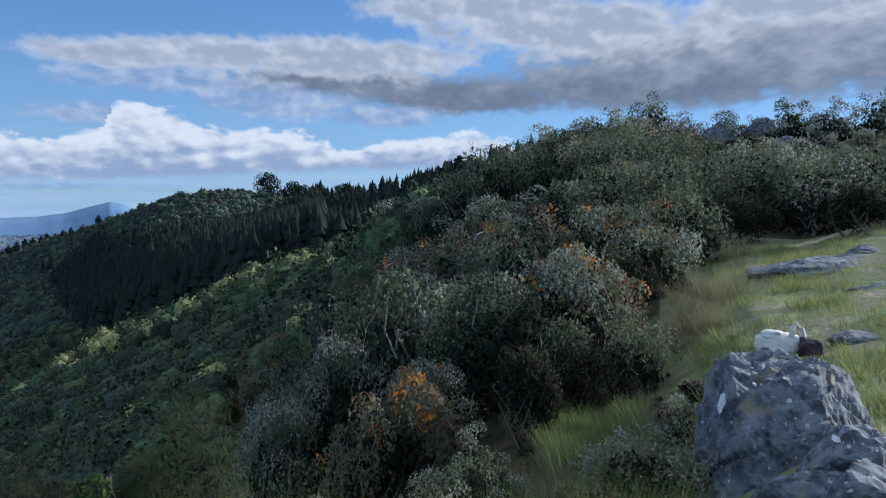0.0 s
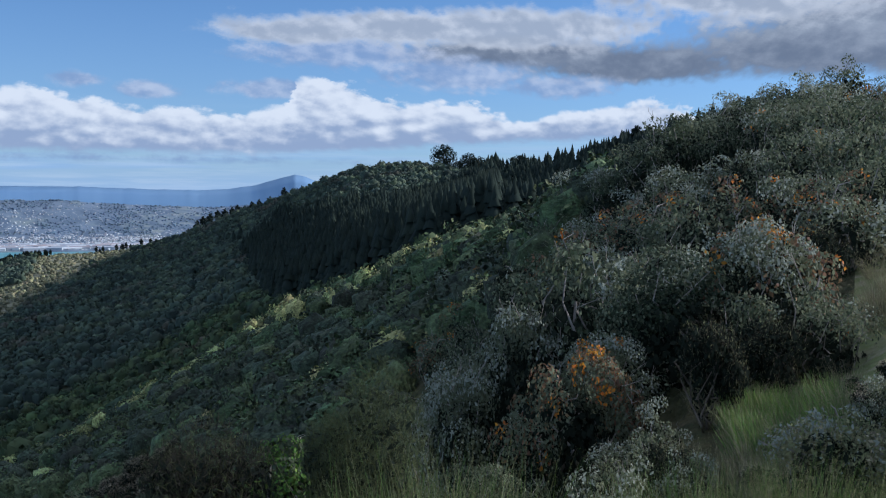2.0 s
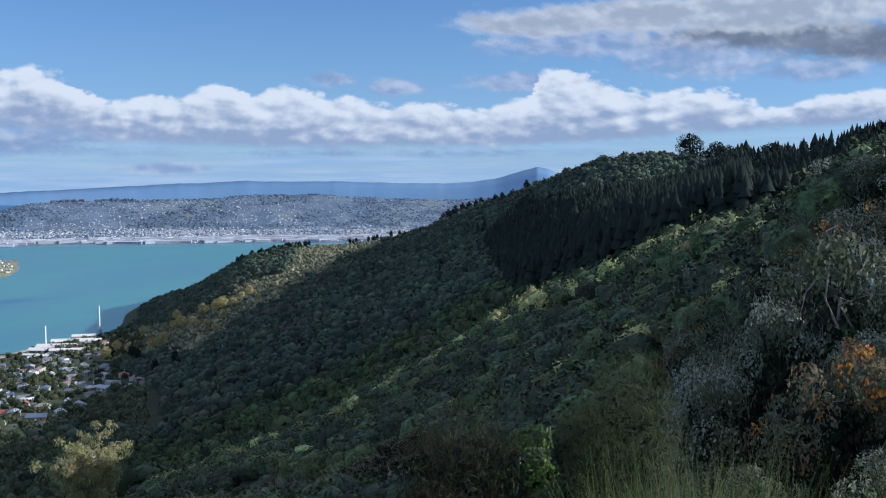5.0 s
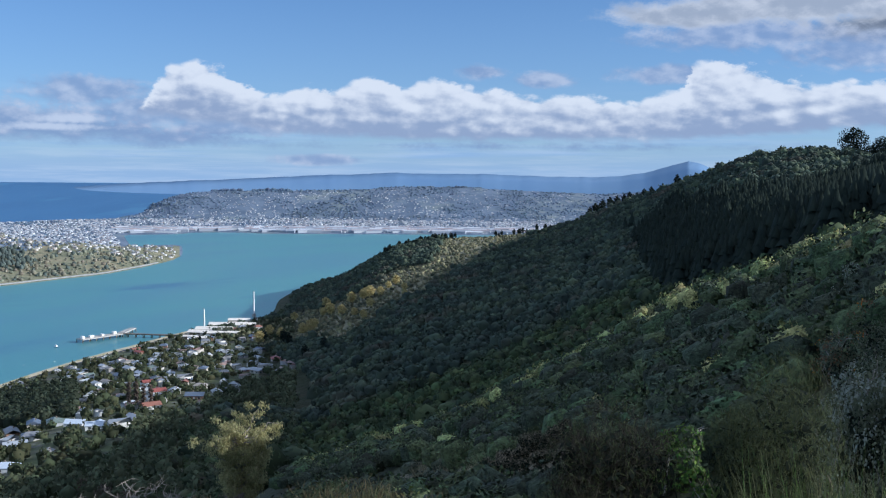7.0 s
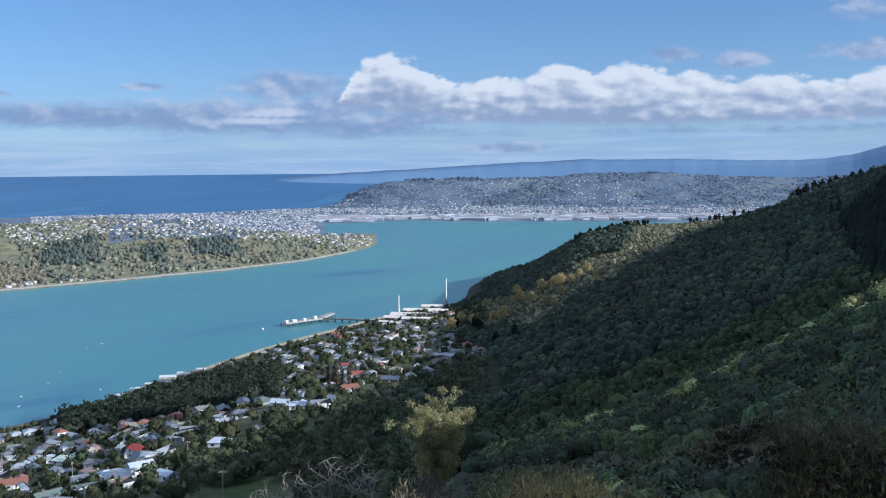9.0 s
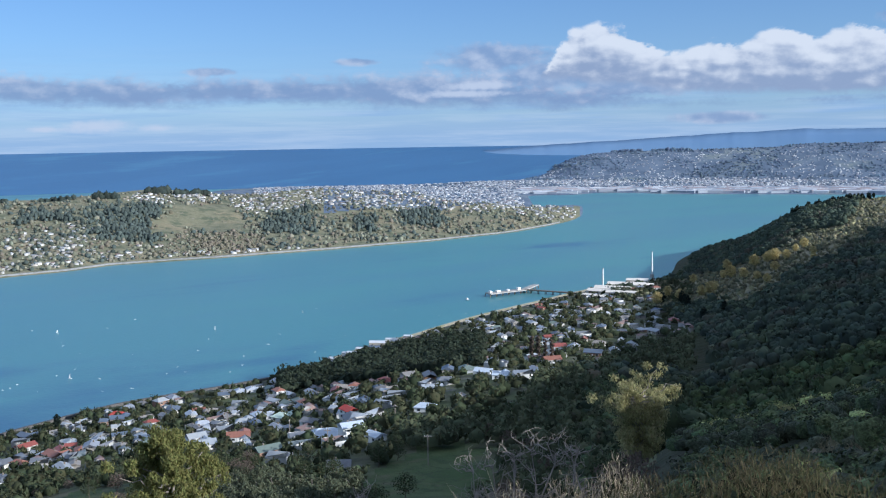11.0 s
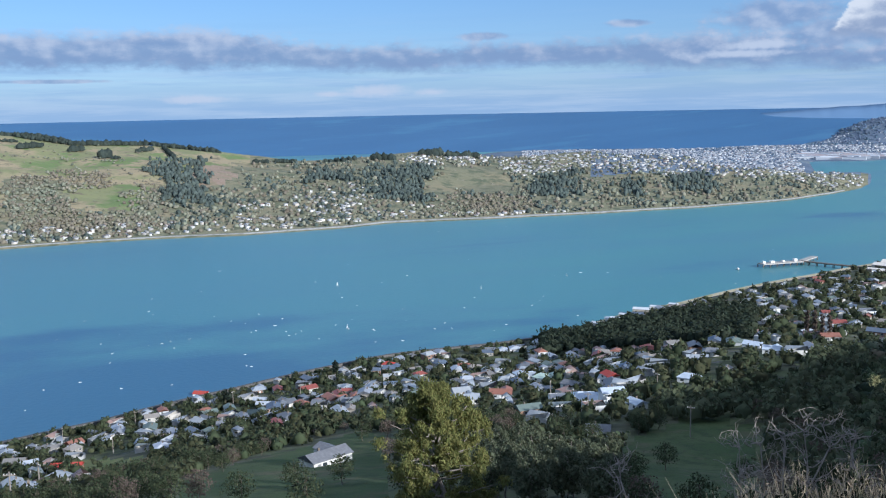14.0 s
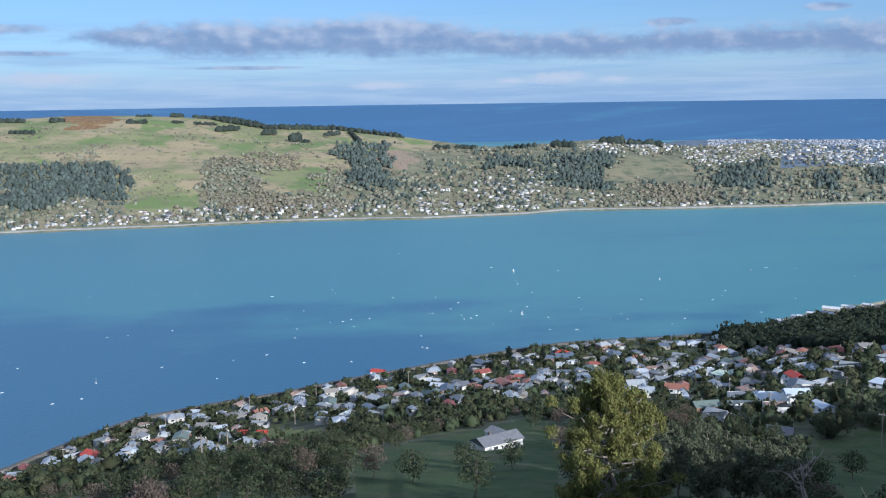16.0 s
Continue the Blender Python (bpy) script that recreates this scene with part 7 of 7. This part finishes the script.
def near_grass():
    rng = np.random.default_rng(31)
    tall = [tussock(110 + i, "tall olive and straw grass tuft at the edge of the drop", 1.25, 0.5, 260, [LEAF_BROOM, GRASS_OLIVE, LEAF_BROOM, LEAF_LIME], 0.42, 0.0045) for i in range(3)]
    short = [tussock(120 + i, "short green grass tuft on the trodden ledge", 0.20, 0.5, 70, [GRASS_GREEN, GRASS_OLIVE, GRASS_DRY], 0.9, 0.007) for i in range(3)]
    lush = [tussock(130 + i, "lush green grass clump on the slope", 0.55, 0.7, 420, [GRASS_GREEN, GRASS_GREEN, GRASS_OLIVE], 0.7, 0.009) for i in range(2)]
    dry = [tussock(140 + i, "bleached dry grass tuft with bent stalks", 0.75, 0.5, 240, [GRASS_DRY, GRASS_DRY, GRASS_OLIVE], 0.8, 0.006) for i in range(3)]
    for _ in range(56):
        a = rng.uniform(-17, -1) if rng.uniform() < 0.72 else rng.uniform(7.5, 14)
        d = rng.uniform(5.0, 6.6)
        el_top = curve(a, -17, -14.0, -12, -13.0, -5, -13.4, -1, -14.6, 7.5, -14.6, 9.5, -13.2, 12, -13.6, 14, -14.8)
        x, y, z = at(a, d)
        h = (EYE_Z + d * tan(el_top) - z) * rng.uniform(0.62, 1.0)
        if h < 0.3:
            continue
        put(tall[int(rng.integers(3))], a, d, rng.uniform(0, 6.28), h / 1.25)
    turf = []
    for _ in range(900):
        a, d = rng.uniform(-26, -13.5), rng.uniform(6.5, 22)
        if a > curve(d, 6, -25, 9, -20, 9.5, -14, 22, -15) or rolling(a * 0.35, d * 0.3, 1.0) < -0.12:
            continue
        k = rng.uniform(0.5, 1.1)
        turf.append((*at(a, d), k, k, int(rng.integers(3))))
    shapes = [(np.array([v.co[:] for v in o.data.vertices]), np.array([p.vertices[:] for p in o.data.polygons])) for o in short]
    scatter_stuff("turf", "short green and straw turf on the trodden ledge", "grass", shapes, turf, TURF)
    for _ in range(44):
        put(lush[int(rng.integers(2))], rng.uniform(-12.8, -7.0), rng.uniform(10.2, 12.2), rng.uniform(0, 6.28), rng.uniform(0.55, 0.9))
    for i in range(78):
        a = rng.uniform(-17, -4) if i < 40 else rng.uniform(-13.5, -4)
        d = rng.uniform(7.4, 13) if a > -13 else rng.uniform(13, 21)
        put(dry[int(rng.integers(3))], a, d, rng.uniform(0, 6.28), rng.uniform(0.3, 0.7))
    for _ in range(18):
        put(dry[int(rng.integers(3))], rng.uniform(-16.5, -13), rng.uniform(14, 18), rng.uniform(0, 6.28), rng.uniform(0.3, 0.7))
    mound, slope = [], []
    for _ in range(9):
        a, d = rng.uniform(46.5, 57), rng.uniform(5.6, 7.4)
        x, y, z = at(a, d)
        h = EYE_Z - d * tan(curve(a, 46, 20.6, 50, 20.6, 54, 21.6, 57, 23.0)) - z
        k = h / 0.75 * rng.uniform(0.7, 1.0)
        mound.append((x, y, z, k, k, int(rng.integers(3))))
    fluff = [broom(145 + i, "clump of bleached feathery dry stalks at the drop", 1.0, 0.75, 6500, BLEACHED, GRASS_DRY, "bleached clumps", 0.0055) for i in range(2)]
    for i, (a, d, e) in enumerate(((46.6, 6.6, 20.1), (47.9, 6.4, 19.6), (49.2, 6.7, 19.7), (50.5, 6.4, 20.3), (51.8, 6.6, 20.6), (52.9, 6.4, 21.1), (54.2, 6.5, 21.1), (55.4, 6.3, 21.7), (45.2, 6.5, 20.7), (48.6, 5.9, 20.9), (53.5, 6.0, 22.0))):
        x, y, z = at(a, d)
        k = (EYE_Z - d * tan(e) - z) / 0.98
        put(fluff[i % 2], a, d, i * 1.3, 0.62, 0.0, k / 0.62)
    for i, (a, d, k) in enumerate(((-6.0, 8.6, 0.5), (-7.4, 8.2, 0.42), (-8.6, 8.9, 0.5), (-5.0, 9.4, 0.5), (-9.6, 8.0, 0.36), (-10.6, 9.6, 0.5), (-13.6, 10.6, 0.5), (-14.6, 11.4, 0.55), (-12.8, 11.6, 0.5), (-4.0, 8.0, 0.4))):
        put(fluff[i % 2], a, d, 1.9 * i, k, 0.08, 0.75)
    # pale bare brush on the dry slope further down
    for i, (a, el, k) in enumerate(((24.8, -14.9, 1.7), (25.7, -15.2, 2.0), (26.4, -15.6, 1.6), (27.2, -15.8, 2.0), (28.0, -16.2, 1.5), (28.7, -16.6, 1.8), (29.4, -16.9, 1.4), (26.8, -16.4, 1.4), (28.3, -17.1, 1.5), (30.2, -17.1, 1.2))):
        spot = at_el(a, el)
        if spot:
            put(fluff[i % 2], a, math.hypot(spot[0], spot[1]), 2.1 * i, k, 0.1, 0.8)
    retire(*fluff)
    for _ in range(90):
        a, d = rng.uniform(24, 34), rng.uniform(60, 150)
        k = rng.uniform(0.8, 2.0)
        slope.append((*at(a, d), k, k, int(rng.integers(3))))
    shapes = [(np.array([v.co[:] for v in o.data.vertices]), np.array([p.vertices[:] for p in o.data.polygons])) for o in dry]
    scatter_stuff("bleached_grass", "mound of bleached dry grass at the edge of the drop", "grass", shapes, mound, BLEACHED)
    scatter_stuff("dry_tufts", "dry grass tufts on the bare slope", "grass", shapes, slope, GRASS_DRY)
    retire(*tall, *short, *lush, *dry)
    # bare silvery twigs that stick up at the edge of the drop
    for a, d, h in ((17.2, 5.4, 1.3), (16.2, 5.6, 1.1), (21.5, 5.6, 0.75), (46.5, 6.5, 0.9), (29.0, 6.0, 0.8)):
        rng2 = np.random.default_rng(int(a * 10))
        paths = []
        for _ in range(7):
            top = np.array((rng2.normal() * 0.14, rng2.normal() * 0.14, h * rng2.uniform(0.7, 1.0)))
            path = wander(rng2, (0, 0, -0.1), top, 6, 0.05)
            paths.append((path, 0.010, 0.003))
            for _ in range(4):
                q = np.array(path[int(rng2.integers(2, 6))])
                paths.append((wander(rng2, q, q + unit(rng2.normal(size=3) + (0, 0, 0.8)) * h * 0.22, 3), 0.006, 0.002))
        lv, lf = limbs(paths)
        x, y, z = at(a, d)
        ob = thing("dead_twigs", "bare silvery dead twigs sticking up from the scrub", "twigs", "dead twigs", "", mesh_from("dead_twigs", lv, lf, PALE_WOOD))
        ob.location = (x, y, z)


near_grass()

ROCK = material("grey_schist", (0.135, 0.15, 0.168), 0.9, [((0.215, 0.23, 0.245), 0.35, 0.45, 0.60), ((0.065, 0.07, 0.085), 0.14, 0.48, 0.60), ((0.48, 0.49, 0.48), 0.045, 0.62, 0.67), ((0.22, 0.20, 0.14), 0.35, 0.60, 0.70)], 0.05, 0.12)
LICHEN = material("white_lichen", (0.72, 0.75, 0.76), 0.95, [((0.55, 0.58, 0.58), 0.05, 0.45, 0.65)], 0.01, 0.03)


def boulder(seed, sx, sy, sz, level=4, rough=0.24, faces=()):
    """A weathered rock: a ball cut by flat faces (normal and distance), split by cracks and roughened."""
    rng = np.random.default_rng(seed)
    bm = bmesh.new()
    bmesh.ops.create_icosphere(bm, subdivisions=level, radius=1)
    cuts = [(Vector(n).normalized(), k) for n, k in faces] or [(Vector(unit(rng.normal(size=3) + (0, 0, 0.2))), rng.uniform(0.55, 0.8)) for _ in range(10)]
    off = Vector(rng.uniform(0, 40, 3))
    for v in bm.verts:
        c = v.co.copy()
        for n, k in cuts:
            over = c.dot(n) - k
            if over > 0:
                c -= n * over * 0.93
        split = noise.voronoi(Vector((c.x * 1.2, c.y * 1.2, c.z * 1.9)) + off)[0]
        crack = 0.07 * max(0.0, 1 - (split[1] - split[0]) * 16)
        flake = noise.voronoi(Vector((c.x * 3.1, c.y * 3.1, c.z * 4.6)) + off)
        tilt = 0.035 * noise.cell(flake[1][0] * 7.3)
        c *= 1 + rough * 0.30 * noise.fractal(c * 1.6 + off, 1.0, 2.0, 3) + 0.05 * noise.fractal(c * 6 + off, 0.7, 2.0, 5) + tilt - crack
        v.co = Vector((c.x * sx, c.y * sy, c.z * sz))
    me = bpy.data.meshes.new("boulder")
    bm.to_mesh(me)
    bm.free()
    me.materials.append(ROCK)
    return me


def place_rock(me, a, d, up, turn, label, category="rock"):
    x, y, z = at(a, d)
    ob = thing("boulder", label, category, "rocks on the ledge", "", me)
    ob.matrix_basis = Matrix.Translation((x, y, z + up)) @ Matrix.Rotation(turn, 4, "Z")
    return ob


slab = boulder(5, 0.80, 0.95, 1.04, 6, 0.24, (((0.05, -0.22, 1.0), 0.66), ((-0.9, -0.30, 0.30), 0.66), ((0.1, -0.85, 0.55), 0.60), ((0.75, -0.35, 0.62), 0.66), ((-0.3, -0.8, 0.35), 0.72), ((0.4, 0.8, 0.4), 0.7)))
place_rock(slab, -19.1, 7.75, -0.08, radians(-19.1), "large grey schist boulder with white lichen spots")
place_rock(boulder(8, 0.42, 0.4, 0.36, 5), -22.6, 6.7, -0.02, 1.9, "grey broken boulder leaning on the large rock")
place_rock(boulder(9, 0.30, 0.28, 0.26), -23.4, 6.2, 0.0, 0.9, "small pale grey rock in the grass")
place_rock(boulder(18, 0.42, 0.34, 0.34, 5), -20.6, 6.3, -0.05, 2.6, "grey schist rock at the foot of the large boulder")
place_rock(boulder(10, 0.55, 0.5, 0.55), -15.6, 8.0, -0.2, 0.2, "dark grey rock half hidden by the shrub")
place_rock(boulder(11, 1.5, 1.1, 0.36), -21.0, 18.3, -0.06, 0.3, "flat grey rock slab set in the grass")
place_rock(boulder(12, 0.6, 0.5, 0.25), -22.8, 19.5, -0.1, 1.3, "flat grey rock slab at the back of the ledge")
place_rock(boulder(13, 0.5, 0.4, 0.18), -23.6, 15.5, -0.08, 2.3, "flat pale rock slab at the edge of the ledge")
place_rock(boulder(14, 0.5, 0.35, 0.15), -23.4, 12.2, -0.08, 0.3, "flat pale rock in the trodden grass")
place_rock(boulder(15, 0.75, 0.7, 0.5, 4), -15.6, 42.0, 0.7, 0.3, "grey rock outcrop on the crest of the scrub")
place_rock(boulder(16, 0.7, 0.65, 0.52, 4), -17.6, 43.0, 0.9, 1.3, "grey rock outcrop beside another on the crest")
place_rock(boulder(17, 0.5, 0.5, 0.32, 4), -19.0, 42.6, 0.3, 2.3, "low grey rock on the crest of the scrub")


def bag():
    """A white padded bag with a dark jacket stuffed through its handles, lying on the grass."""
    x, y, z = at(-19.2, 11.1)
    z += 0.04
    ob = thing("bag", "white padded bag with a dark maroon jacket beside it", "bag")
    ob.matrix_basis = Matrix.Translation((x, y, z + 0.05)) @ Matrix.Rotation(radians(-18), 4, "Z")
    ob.scale = (0.9, 0.9, 0.9)
    white = material("white_canvas", (0.72, 0.70, 0.66), 0.85, [((0.58, 0.56, 0.52), 0.08, 0.45, 0.65)], 0.01, 0.05)
    maroon = material("maroon_cloth", (0.05, 0.035, 0.045), 0.9, [((0.09, 0.07, 0.085), 0.06, 0.45, 0.65)], 0.015, 0.06)

    def pillow(name, c, s, seed, mat, sag=0.2):
        bm = bmesh.new()
        bmesh.ops.create_icosphere(bm, subdivisions=4, radius=1)
        off = Vector((seed, 0, 0))
        for v in bm.verts:
            w = 1 + sag * noise.fractal(v.co * 1.6 + off, 1.0, 2.0, 4)
            q = [math.copysign(abs(k) ** 0.72, k) for k in v.co]
            v.co = Vector((c[0] + q[0] * s[0] * w, c[1] + q[1] * s[1] * w, c[2] + max(q[2], -0.8) * s[2] * w))
        me = bpy.data.meshes.new(name)
        bm.to_mesh(me)
        bm.free()
        me.materials.append(mat)
        me.polygons.foreach_set("use_smooth", [True] * len(me.polygons))
        return part(name, me, ob)

    pillow("body", (-0.10, 0, 0.13), (0.27, 0.17, 0.13), 3, white, 0.12)["label"] = "white padded canvas body"
    pillow("flap", (-0.16, -0.02, 0.24), (0.14, 0.13, 0.05), 6, white, 0.25)
    pillow("jacket", (0.27, -0.02, 0.11), (0.15, 0.17, 0.11), 9, maroon, 0.3)["label"] = "crumpled dark maroon jacket"
    lv, lf = limbs([([(0.05, -0.1, 0.18), (0.07, -0.1, 0.34), (0.11, -0.07, 0.39), (0.16, -0.03, 0.33), (0.20, 0, 0.2)], 0.036, 0.034)])
    part("handle", mesh_from("handle", lv, lf, white, True), ob)


bag()


def lichen_spots():
    rng = np.random.default_rng(4)
    dg = bpy.context.evaluated_depsgraph_get()
    for a, el, r in ((-15.9, -9.6, 0.085), (-21.9, -11.2, 0.035), (-19.4, -9.4, 0.025), (-17.6, -8.6, 0.02)):
        way = Vector((-math.sin(radians(a)) * math.cos(radians(el)), math.cos(radians(a)) * math.cos(radians(el)), math.sin(radians(el))))
        hit, where, normal, _, ob, _ = scene.ray_cast(dg, Vector((0, 0, EYE_Z)), way)
        if not hit or not ob.name.startswith("boulder"):
            continue
        t = normal.orthogonal().normalized()
        b = normal.cross(t)
        verts = [where + normal * 0.012]
        for k in range(14):
            w = 2 * math.pi * k / 14
            q = r * rng.uniform(0.75, 1.25)
            verts.append(where + t * math.cos(w) * q + b * math.sin(w) * q + normal * 0.002)
        me = mesh_from("lichen", [tuple(ob.matrix_world.inverted() @ v) for v in verts], [(0, 1 + k, 1 + (k + 1) % 14) for k in range(14)], LICHEN, True)
        part("lichen", me, ob, "white lichen patch")


lichen_spots()
